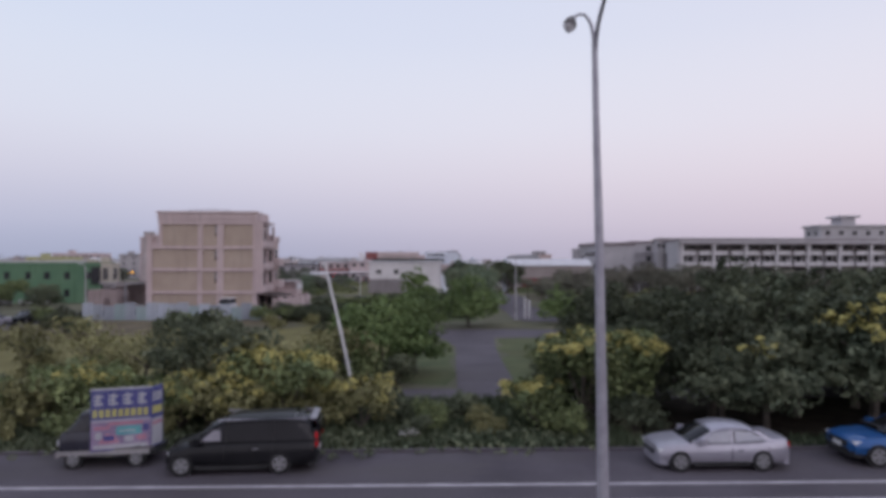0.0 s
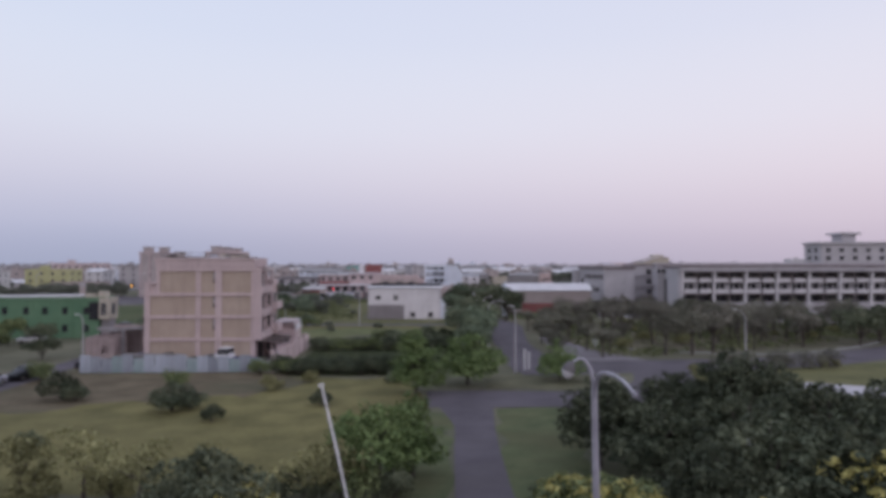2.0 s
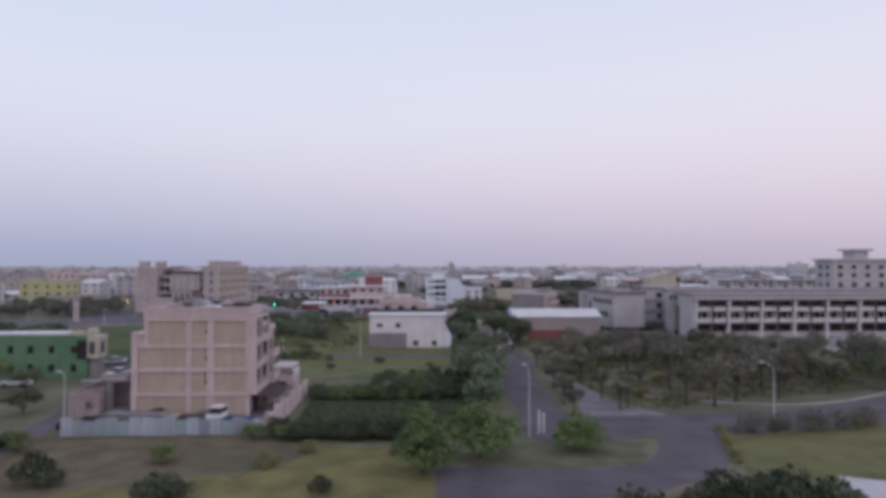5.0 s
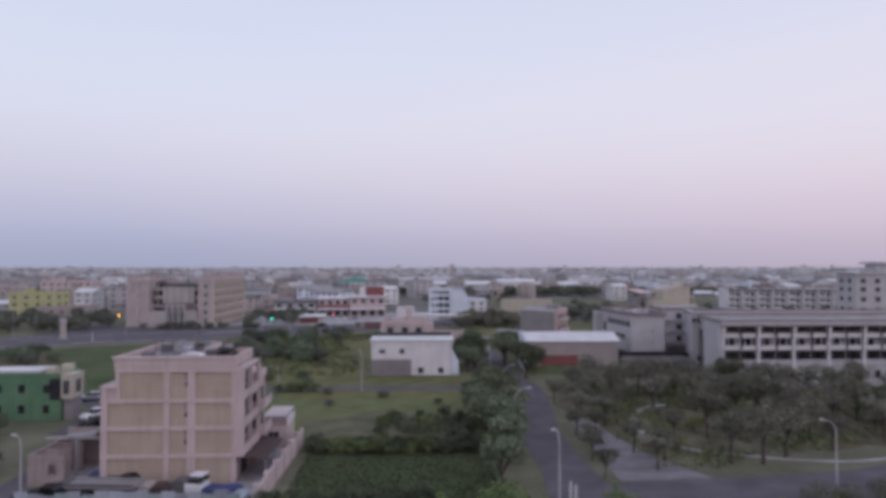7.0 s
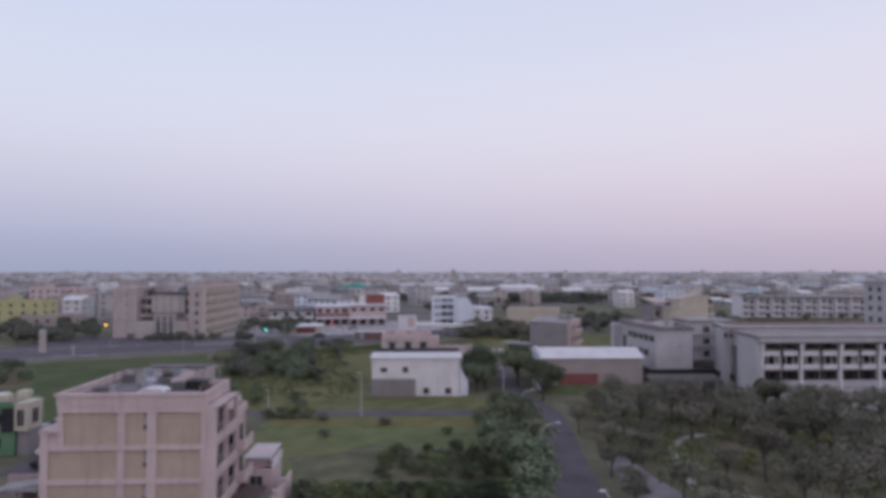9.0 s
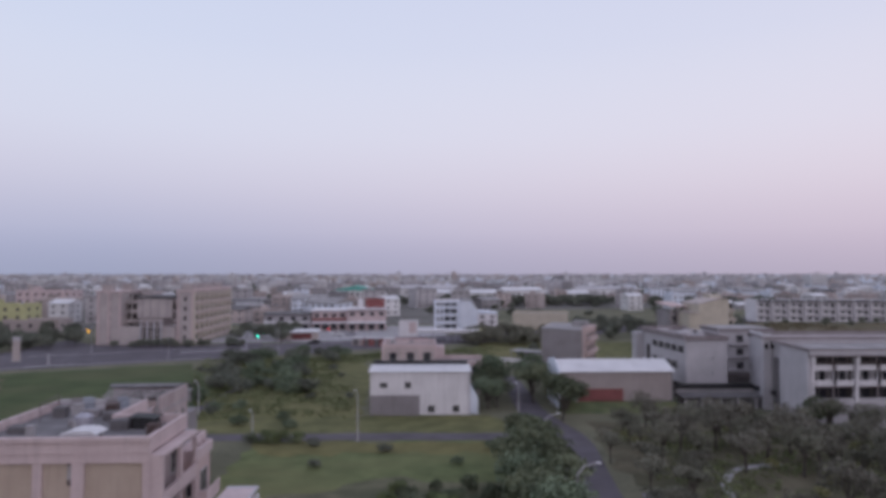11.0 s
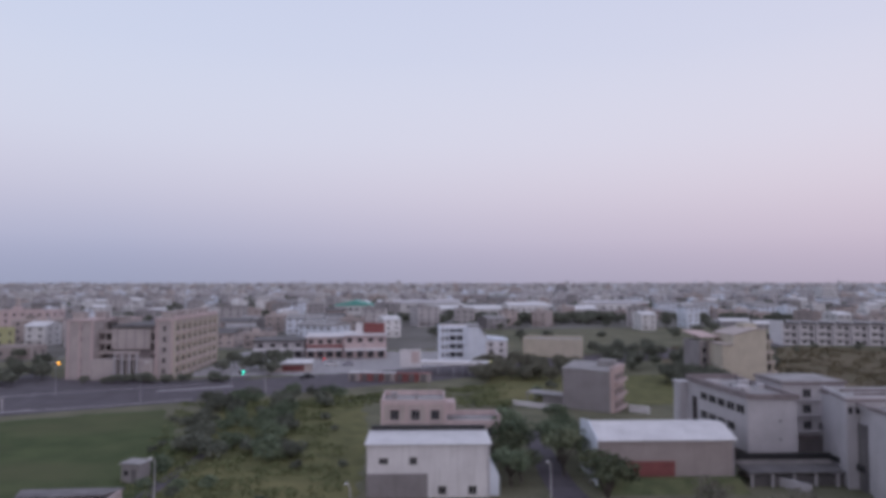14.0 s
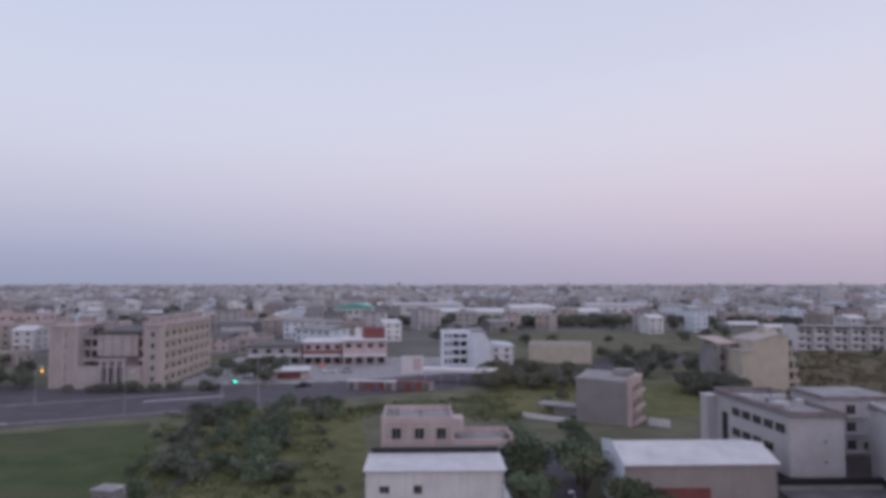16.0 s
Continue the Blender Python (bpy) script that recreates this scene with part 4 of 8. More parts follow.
def cream_house():
    ob = thing("flat_roofed_house", (-5.35, 169, 0), "pinkish three-storey house with a lower flat extension", "house")
    ob.scale = (0.87, 0.92, 1.0)
    part("wall", Build().box(-6.1, 6.1, 0, 10, 0, 9.1), "beige", ob)
    part("roof_fitting", Build().box(-4.6, -3.4, 6, 7.2, 9.18, 10.2).box(0.2, 0.8, 4, 4.6, 9.18, 10.4), "concrete", ob)
    part("parapet", parapet(Build(), -6.2, 6.2, -0.1, 10.1, 9.1, 10.0, 0.28), "pink", ob)
    part("roof", Build().box(-6, 6, 0.1, 9.9, 9.1, 9.18), "roofgrey", ob)
    for x in (-6.15, -1.6, 2.4, 5.75):
        part("pilaster", Build().box(x, x + 0.5, -0.2, 0, 0, 9.8), "pink", ob)
    for z in (3.2, 6.4):
        part("band", Build().box(-6.2, 6.2, -0.12, 0, z - 0.15, z + 0.15), "pink", ob)
    for z in (1.7, 4.6, 7.5):
        for x in (-3.6, 0.4, 4.2):
            window(ob, x, 0, z, 1.7, 1.7)
            part("hood", Build().box(x - 1.1, x + 1.1, -0.35, 0, z + 0.95, z + 1.08), "pink", ob)
        for y in (2.5, 7):
            window(ob, 6.1, y, z, 1.2, 1.4, 90)
            window(ob, -6.1, y, z, 1.2, 1.4, -90)
    part("stair_hood", Build().box(6.1, 8.2, 2.0, 6.0, 7.3, 9.2), "pink", ob)
    part("extension", Build().box(6.1, 16.6, -0.8, 8, 0, 5.9), "beige", ob, "lower pinkish extension")
    part("extension_roof", parapet(Build(), 6.2, 16.75, -0.95, 8.1, 5.9, 6.8, 0.25), "pink", ob)
    part("terrace", Build().box(6.2, 16.5, -0.7, 7.9, 5.9, 5.96), "roofgrey", ob)
    for x in (8.4, 11.6, 14.8):
        for z in (1.7, 4.8):
            window(ob, x, -0.8, z, 1.5, 1.5)
    part("corner_post", Build().box(16.1, 16.6, -0.8, -0.3, 6.8, 7.8), "pink", ob)
    part("antenna", Build().tube([(3.0, 9.0, 9.18), (3.0, 9.0, 12.2)], [0.04, 0.03], 6), "galva", ob)
    return ob


cream_house()


def grey_building():
    ob = thing("grey_building", (33.95, 208.6, 0), "grey windowless building with a pink balconied end", "building", turn=-33)
    part("wall", Build().box(-6.1, 5.2, 0, 8, 0, 9.0), "grey", ob)
    part("roof", Build().prism([(-0.15, 9.0), (8.2, 9.0), (8.2, 10.3), (-0.15, 9.35)], -6.25, 5.2, "x"), "roofgrey", ob, "pale sheet roof sloping to the front")
    part("end_bay", Build().box(5.2, 6.1, -0.1, 8.1, 0, 9.6), "wingtile", ob, "pink end bay")
    part("end_cap", parapet(Build(), 5.1, 6.3, -0.25, 8.3, 9.6, 10.2), "pink", ob)
    part("roof_hut", Build().box(1.0, 4.6, 4, 7.4, 9.9, 11.2), "roofgrey", ob)
    for z in (1.6, 4.6, 7.8):
        for y in (1.4, 4.0, 6.6):
            window(ob, 6.1, y, z, 1.4, 1.6, 90)
        part("balcony", Build().box(6.1, 6.9, 0.2, 7.8, z - 1.3, z - 1.15).box(6.8, 6.9, 0.2, 7.8, z - 1.15, z - 0.35), "pink", ob)
    part("side_wall", Build().box(8.5, 13, 3.5, 3.7, 0, 1.6), "white", ob, "low white side wall")
    part("forecourt_roof", Build().box(-16, -6.6, 1, 6, 2.4, 2.6).box(-15.8, -15.6, 1.2, 1.4, 0, 2.4).box(-15.8, -15.6, 5.6, 5.8, 0, 2.4), "roofgrey", ob)
    part("yard_shed", Build().box(-12.6, -6.8, 3.6, 6.0, 0, 2.4), "mauve", ob)
    part("yard_wall", Build().box(-17.5, -6.3, -3.2, -3.0, 0, 1.1), "white", ob, "low pale yard wall")
    return ob


grey_building()


# long three-storey hotel-like range with balconies
def balcony_range():
    ob = thing("balcony_range", (58.4, 141, 0), "long light grey range with dark balconies and slanted white fins", "building", turn=0.5)
    L, bay = 64.0, 7.1
    # back wall near-black: the balconies' shade is painted onto it
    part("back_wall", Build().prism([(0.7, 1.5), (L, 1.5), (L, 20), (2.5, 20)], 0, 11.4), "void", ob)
    part("end_wall", Build().prism([(-0.3, -0.4), (0.2, -0.4), (2.7, 22.4), (2.2, 22.4)], 0, 11.4), "mauve", ob, "plain light grey end wall")
    for z in (3.5, 6.4, 9.0):
        part("slab", Build().box(0.2, L, 0.0, 1.5, z - 0.25, z), "coping", ob, "dark balcony slab")
    part("roof", Build().prism([(-0.6, -0.9), (L + 0.3, -0.9), (L + 0.3, 22.6), (2.1, 22.6)], 11.4, 11.65), "roofgrey", ob, "stained flat roof")
    part("cornice", Build().box(-0.7, L + 0.4, -1.1, -0.9, 11.3, 12.05).prism([(-0.75, -0.9), (-0.5, -0.9), (2.1, 22.6), (1.85, 22.6)], 11.5, 12.0), "mauve", ob)
    part("coping", Build().box(-0.8, L + 0.5, -1.2, -0.85, 12.05, 12.3).prism([(-0.85, -0.85), (-0.4, -0.85), (2.2, 22.6), (1.75, 22.6)], 12.0, 12.3), "coping", ob, "dark brown parapet coping")
    n = 9
    fin = Build().prism([(-0.8, 11.3), (-0.2, 11.3), (0.5, 11.3), (0.5, 0), (-0.3, 0), (-0.3, 6), (-0.6, 8.9)][::-1], -0.26, 0.26, "x").mesh("fin", "white")
    rail = Build().box(-3.25, 3.25, 0, 0.1, 0, 0.1).box(-3.25, 3.25, 0, 0.1, 0.48, 0.58)
    for i in range(17):
        rail.box(-3.2 + i * 0.4, -3.05 + i * 0.4, 0.02, 0.08, 0.1, 0.48)
    rail = rail.mesh("balcony_front", "rail_brown")
    white = Build().box(-1.35, 1.35, -0.05, 0.1, 0, 0.85).mesh("balcony_front", "white")
    high = Build().box(-3.25, 3.25, -0.05, 0.1, -0.3, 0.95).mesh("balcony_front", "mauve")
    low = Build().box(-3.25, 3.25, -0.05, 0.1, 0, 0.5).mesh("balcony_front", "mauve")
    post = [Build().box(-0.1, 0.1, 0, 0.2, 0, h).mesh("post", m) for h, m in ((2.85, "coping"), (2.65, "coping"), (2.35, "mauve"), (2.0, "coping"))]
    glazing = Build().box(-1.3, 1.3, -0.06, 0.0, -1.0, 1.0, "glass").box(-0.04, 0.04, -0.09, 0.0, -1.0, 1.0, "coping").mesh("window")
    pale_glazing = Build().box(-1.3, 1.3, -0.06, 0.0, -1.15, 1.15, "glass").box(-0.14, 0.14, -0.12, 0.0, -1.15, 1.15, "mauve").box(-1.6, -1.15, -0.12, 0.0, -1.15, 1.15, "mauve").box(1.15, 1.6, -0.12, 0.0, -1.15, 1.15, "mauve").box(-1.6, 1.6, -0.1, 0.0, 1.0, 1.15, "mauve").mesh("window")
    for i in range(n + 1):
        f = part("fin", fin, "", ob)
        f.matrix_basis = pose(i * bay + 0.2, 0, 0)
        if i == n:
            break
        for k, z in enumerate((0.4, 3.5, 6.4, 9.0)):
            for q in (-1.65, 1.65):
                w = part("window", pale_glazing if k in (0, 2) else glazing, "", ob)
                w.matrix_basis = pose(i * bay + 3.75 + q, 1.5, z + 1.15)
            p = part("post", post[k], "", ob)
            p.matrix_basis = pose(i * bay + 3.75, 0.05, z)
            if k == 2:
                for q in (-1.7, 1.7):
                    p = part("balcony_front", white, "", ob)
                    p.matrix_basis = pose(i * bay + 3.75 + q, -0.15, z)
            elif k == 3:
                for q in (-1.7, 1.7):
                    p = part("balcony_front", white, "", ob)
                    p.matrix_basis = pose(i * bay + 3.75 + q, -0.15, z - 0.2)
                p = part("railing", rail, "", ob, "dark balcony railing")
                p.matrix_basis = pose(i * bay + 3.75, -0.05, z + 0.68)
            elif k == 1:
                p = part("balcony_front", high, "", ob)
                p.matrix_basis = pose(i * bay + 3.75, -0.05, z)
            else:
                p = part("balcony_front", low, "", ob)
                p.matrix_basis = pose(i * bay + 3.75, -0.05, z)
    part("end_bay", Build().prism([(-0.75, -0.6), (-0.28, -0.6), (0.72, 8.6), (0.25, 8.6)], 0, 11.9), "mauve", ob, "plain projecting end bay")
    part("end_bay_cap", Build().prism([(-1.0, -0.95), (-0.6, -0.95), (0.5, 8.8), (0.05, 8.8)], 11.9, 12.3), "coping", ob, "dark brown parapet coping")
    part("rear_unit", Build().prism([(-0.9, 12.0), (L, 12.0), (L, 22.0), (2.1, 22.0)], 0, 12.8), "mauve", ob, "taller plain rear unit")
    part("rear_roof", Build().prism([(-0.5, 12.25), (L - 0.2, 12.25), (L - 0.2, 21.8), (2.4, 21.8)], 12.8, 12.86), "roofgrey", ob, "stained flat roof")
    for y in (14.6, 17.8):
        part("roof_upstand", Build().box(2.2, L - 1, y, y + 0.35, 12.86, 13.2), "coping", ob, "dark roof upstand")
    part("rear_coping", Build().prism([(-1.15, 11.75), (L + 0.2, 11.75), (L + 0.2, 12.05), (-0.9, 12.05)], 12.45, 12.8).prism([(-1.15, 11.75), (-0.8, 12.0), (2.2, 22.2), (1.8, 22.2)], 12.45, 12.8), "coping", ob, "dark brown parapet coping")
    part("rear_parapet", Build().prism([(-1.0, 11.9), (L, 11.9), (L, 12.2), (-0.7, 12.2)], 12.8, 13.15).prism([(-1.0, 11.9), (-0.65, 12.0), (2.3, 22.1), (1.95, 22.1)], 12.8, 13.15), "mauve", ob, "pale upper parapet")
    for x in (-0.35, 0.75, 2.9):
        window(ob, x, 12.0, 11.2, 0.8, 1.1, 0, 0)
    # no real part: a dark strip standing in for the gap's shadow
    part("duct", Build().prism([(0.6, 10.2), (1.0, 10.2), (1.1, 11.9), (0.7, 11.9)], 0, 9.4), "roofdark", ob, "dark strip for the shade between the units")
    part("eave_line", Build().box(-0.5, L, -0.85, -0.55, 11.0, 11.25), "coping", ob, "dark eave line")
    part("base_wall", Build().box(0.3, L, -0.3, -0.1, 0.0, 3.1), "mauve", ob, "pale ground-floor wall")
    for i in range(16):
        # flat panels: the openings' dark inside is only colour
        part("base_door", Build().box(2.2 + i * 3.55, 3.3 + i * 3.55, -0.34, -0.3, 0.1, 2.3), "void", ob, "flat near-black panel in place of a ground-floor opening")
    part("low_wall", Build().box(2, L - 4, -5.2, -5.0, 0, 1.6), "white", ob, "white garden wall")
    for i in range(8):
        part("wall_pier", Build().box(3 + i * 7.1, 3.5 + i * 7.1, -5.3, -4.9, 0, 1.9), "white", ob)
    return ob


balcony_range()


def balcony_wing():
    ob = thing("range_wing", (50.5, 160, 0), "light grey wing with strip windows and a dark ground floor", "building")
    part("wall", Build().prism([(-3.7, 0.6), (3.6, -0.3), (3.6, 19.2), (-5.4, 19.2)], 3.2, 11.6), "mauve", ob)
    # ground floor block near-black: shade under the wing is in its colour
    part("base", Build().prism([(-3.3, 1.2), (3.3, 0.4), (3.3, 18.8), (-5.0, 18.8)], 0, 3.2), "void", ob, "recessed ground floor coloured near-black for its shade")
    part("parapet", Build().prism([(-4.0, 0.35), (3.9, -0.6), (3.9, -0.2), (-3.9, 0.75)], 11.5, 12.3).prism([(-4.0, 0.35), (-3.65, 0.4), (-5.3, 19.4), (-5.7, 19.4)], 11.5, 12.45).prism([(3.5, -0.5), (3.9, -0.6), (3.9, 19.4), (3.5, 19.4)], 11.5, 12.3).prism([(-5.7, 19.0), (3.9, 19.0), (3.9, 19.4), (-5.7, 19.4)], 11.5, 12.6), "coping", ob, "dark brown parapet band")
    part("roof", Build().prism([(-3.7, 0.7), (3.5, -0.2), (3.5, 19.0), (-5.3, 19.0)], 11.6, 11.66), "roofgrey", ob, "grey stained flat roof")
    for x, y, w, h in ((-4.6, 12.2, 2.2, 0.9), (-1.6, 9.5, 1.4, 0.6), (1.0, 12.8, 2.0, 0.7), (-3.0, 4.6, 1.0, 0.5), (2.0, 8.0, 1.0, 0.9)):
        part("roof_clutter", Build().box(x, x + w, y, y + 1.2, 11.66, 11.66 + h), "mauve" if h > 0.65 else "roofdark", ob)
    part("roof_box", Build().box(-2.6, -0.4, 6, 8, 11.66, 12.5), "mauve", ob)
    for z, first, last in ((6.4, 1, 5), (9.6, 0, 5)):
        for i in range(first, last):
            y = 2.4 + i * 2.75
            window(ob, -3.72 - (y - 0.6) * 0.0914, y, z, 2.3, 1.4, -84.8, 1)
    # flush sheet without a hollow; the niche's shade is painted
    part("niche", Build().prism([(-5.15, 15.8), (-5.05, 15.8), (-5.2, 17.4), (-5.3, 17.4)], 4.2, 9.0), "void", ob, "tall near-black sheet for the shade of a niche")
    for z in (5.4, 8.2):
        part("drain_spout", Build().tube([(1.0, -0.35, z), (1.0, 0.1, z)], [0.14, 0.14], 8), "roofdark", ob)
    part("rear_block", Build().box(-6.9, -5.0, 19.2, 22.0, 0, 10.9), "mauve", ob)
    part("rear_block_cap", Build().box(-7.05, -4.9, 19.0, 22.2, 10.9, 11.2), "mauve", ob)
    part("link", Build().box(6.2, 17.0, 8.4, 17, 4.0, 12.4), "mauve", ob)
    part("link_parapet", Build().box(6.0, 17.3, 8.1, 17.3, 12.4, 12.9), "coping", ob, "dark brown parapet band")
    part("link_roof", Build().box(6.3, 17.0, 8.4, 17.0, 12.9, 12.96), "roofgrey", ob)
    for z in (5.6, 8.3, 10.9):
        window(ob, 10.4, 8.4, z, 1.5, 1.5)
        part("ledge", Build().box(7.0, 12.4, 7.9, 8.4, z - 1.15, z - 1.0), "mauve", ob)
    window(ob, 12.6, 8.4, 5.4, 0.8, 1.3)
    # filled solid: the grey stands in for the passage's shade
    part("passage", Build().box(3.7, 16.8, 9.2, 19.8, 0, 4.0), "grey", ob, "solid grey block for the shaded passage below the link")
    part("passage_beam", Build().box(3.6, 12.2, 8.2, 9.0, 3.3, 4.0), "coping", ob)
    part("terrace_fascia", Build().box(-6.6, 7.6, -2.0, -1.6, 2.9, 3.8).prism([(7.6, -2.0), (7.6, -1.6), (8.6, -8.4), (8.3, -8.4)][::-1], 2.7, 3.6), "plastic", ob, "dark terrace fascia")
    # slab coloured dark in place of the recess's shade
    part("terrace_roof", Build().box(-6.8, 8.6, -6.0, -0.2, 2.0, 2.2), "roofdark", ob, "terrace slab darkened for the shaded recess")
    for x in (-6.4, -3.4, -0.2, 3.0, 6.2, 8.3):
        part("column", Build().box(x - 0.17, x + 0.17, -5.8, -5.5, 0, 2.0), "mauve", ob)
    part("terrace_parapet", Build().box(-6.6, 7.6, -1.9, -1.7, 2.2, 2.9), "roofgrey", ob, "grey terrace front")
    part("terrace_wall", Build().box(-6.4, 8.4, -5.2, -5.1, 0, 1.6), "roofdark", ob)
    part("ramp_wall", Build().prism([(-5.4, 0.4), (-5.0, 0.4), (0.4, -9.0), (0.0, -9.0)], 0, 1.3), "mauve", ob, "pale low ramp wall")
    return ob


balcony_wing()


def roof_tower():
    ob = thing("tower_building", (166, 222, 0), "tall light grey building with a capped roof tower", "building")
    part("wall", Build().box(-25, 30, 0, 10, 0, 20.2), "mauve", ob)
    part("parapet", Build().box(-25.6, 30.4, -0.6, 10.6, 20.2, 20.9), "mauve", ob)
    part("roof_tower", Build().box(-16.2, -11.2, 2, 8, 20.9, 23.6), "mauve", ob)
    part("cap", Build().box(-17.4, -9.9, 1.0, 9.2, 23.6, 24.3), "mauve", ob)
    for z in (5, 8.5, 12, 15.2, 18):
        for i in range(11):
            plain_window(ob, -22.5 + i * 4.8, 0, z, 1.6, 1.5)
        for y in (3, 7):
            plain_window(ob, -25, y, z, 1.4, 1.5, -90)
    return ob


roof_tower()


def white_modern():
    ob = thing("white_modern_building", (9.5, 296, 0), "bluish white four-storey building with stacked balconies", "building")
    part("wall", Build().box(-8.5, 2.2, 0, 14, 0, 12.0), "bluewhite", ob)
    part("gable", Build().prism([(2.2, 0), (8.8, 0), (8.8, 9.2), (6.4, 12.9), (2.2, 12.9)], -0.6, 13, "y"), "bluewhite", ob, "bluish gable wall with a slanted top")
    part("gable_roof", Build().prism([(2.2, 12.9), (6.4, 12.9), (8.8, 9.2), (9.2, 9.4), (6.6, 13.3), (2.2, 13.3)], -0.9, 13.3, "y"), "roofgrey", ob)
    part("parapet", parapet(Build(), -8.7, 2.2, -0.2, 14.1, 12.0, 12.7), "bluewhite", ob)
    part("roof_pergola", Build().box(-8.4, 2.0, 2.0, 2.4, 12.7, 13.2).box(-8.4, 2.0, 8.0, 8.4, 12.7, 13.2), "white", ob)
    for z in (1.2, 4.2, 7.2, 10.2):
        part("balcony", Build().box(-4.6, 0.6, -1.2, 0, z - 0.35, z + 0.6), "bluewhite", ob)
        part("recess", Build().box(-4.4, 0.4, -0.02, 0.02, z + 0.6, z + 2.3), "glass", ob, "dark balcony glazing")
        for x in (-6.9, -5.4):
            window(ob, x, 0, z + 1.3, 0.9, 1.5)
        part("pier", Build().box(-2.2, -1.8, -1.1, 0, z + 0.6, z + 2.3), "bluewhite", ob)
    part("low_wing", Build().box(8.8, 16.8, 0.5, 12, 0, 7.6), "white", ob, "lower white wing")
    part("wing_roof", Build().prism([(8.8, 7.6), (17.2, 7.6), (17.2, 7.9), (8.8, 8.8)], 0.0, 12.4, "y"), "bluewhite", ob, "pale wing roof")
    for x in (10.8, 14.6):
        for z in (1.6, 4.0, 6.3):
            window(ob, x, 0.5, z, 1.2, 1.2)
    for z in (2.9, 5.2):
        part("wing_ledge", Build().box(8.8, 17.0, -0.2, 0.5, z - 0.1, z + 0.2), "white", ob)
    return ob


white_modern()

flat_house("beige_building", (45.6, 309, 0), 23, 14, 6.8, "cream", "long cream building with a blind front wall", "building", floors=2, bays=5, blind=("front",), hut=False, turn=-13)


def cream_tower():
    ob = thing("cream_building", (91.8, 246, 0), "cream windowless tower house with stepped balconies", "building", turn=2)
    part("wall", Build().prism([(-9.0, 0), (4.4, 0), (4.4, 15.4), (1.4, 15.6), (-2.6, 14.6), (-5.6, 13.8), (-5.6, 11.0), (-9.0, 11.0)], 0, 12, "y"), "cream", ob)
    part("roof", Build().prism([(-5.8, 13.8), (-2.6, 14.6), (1.4, 15.6), (4.6, 15.4), (4.6, 15.65), (1.3, 15.9), (-2.7, 14.9), (-5.8, 14.1)], -0.3, 12.3, "y"), "beige", ob, "sloping beige roof edge")
    part("low_roof", Build().box(-9.3, -5.6, -0.4, 12.2, 11.0, 11.3), "beige", ob)
    part("stair_head", Build().box(0.6, 4.2, 5, 10, 15.6, 16.8), "cream", ob)
    part("annexe", Build().box(-11.6, -9.0, 9, 20, 0, 11.2), "grey", ob, "grey rear annexe")
    part("annexe_roof", Build().prism([(7.4, 12.6), (21.0, 13.6), (21.0, 13.8), (7.4, 12.8)], -12.0, -5.7, "x"), "wingtile", ob, "faded pink sheet roof of the annexe")
    for x in (-11.6, -9.4):
        part("annexe_post", Build().box(x, x + 0.3, 7.8, 8.1, 0, 12.7), "beige", ob)
    for z in (2.4, 5.4, 8.6):
        plain_window(ob, -10.3, 9, z, 1.6, 1.6)
    for k, z in enumerate((2.6, 5.6, 8.6, 11.6)):
        part("balcony", Build().box(4.4, 8.0 - 0.45 * k, 0.8, 11, z - 0.3, z + 0.75), "beige", ob)
        # solid near-black fill: the balcony's shade as colour
        part("balcony_back", Build().box(4.4, 6.2, 1.4, 10.4, z + 0.75, z + 2.5), "void", ob)
        part("balcony_pier", Build().box(6.8 - 0.45 * k, 7.3 - 0.45 * k, 0.7, 1.2, z - 2.6, z + 0.75), "cream", ob)
    part("stair_core", Build().box(5.6, 6.6, 4, 9, 0, 13.6), "cream", ob)
    return ob


cream_tower()


def row_houses():
    for i in range(10):
        x = 164.5 + i * 7.6
        ob = thing("row_house", (x, 352 - i * 0.9, 0), "grey terraced house with dark roof edge and white balconies", "house", "terrace of grey row houses", turn=-6)
        part("wall", Build().box(-3.8, 3.8, 0, 13, 0, 9.6), "mauve", ob)
        part("roof", Build().box(-3.9, 3.9, -0.8, 13.2, 9.6, 10.4), "roofdark", ob)
        part("party_wall", Build().box(-3.95, -3.6, -0.9, 13.3, 0, 10.9), "white", ob)
        for z in (1.5, 4.7, 7.9):
            for s in (-1.4, 1.5):
                plain_window(ob, s, 0, z, 1.7, 1.6)
            part("balcony", Build().box(-3.4, 0.2, -1.1, 0, z - 1.3, z - 0.4), "white", ob)


row_houses()


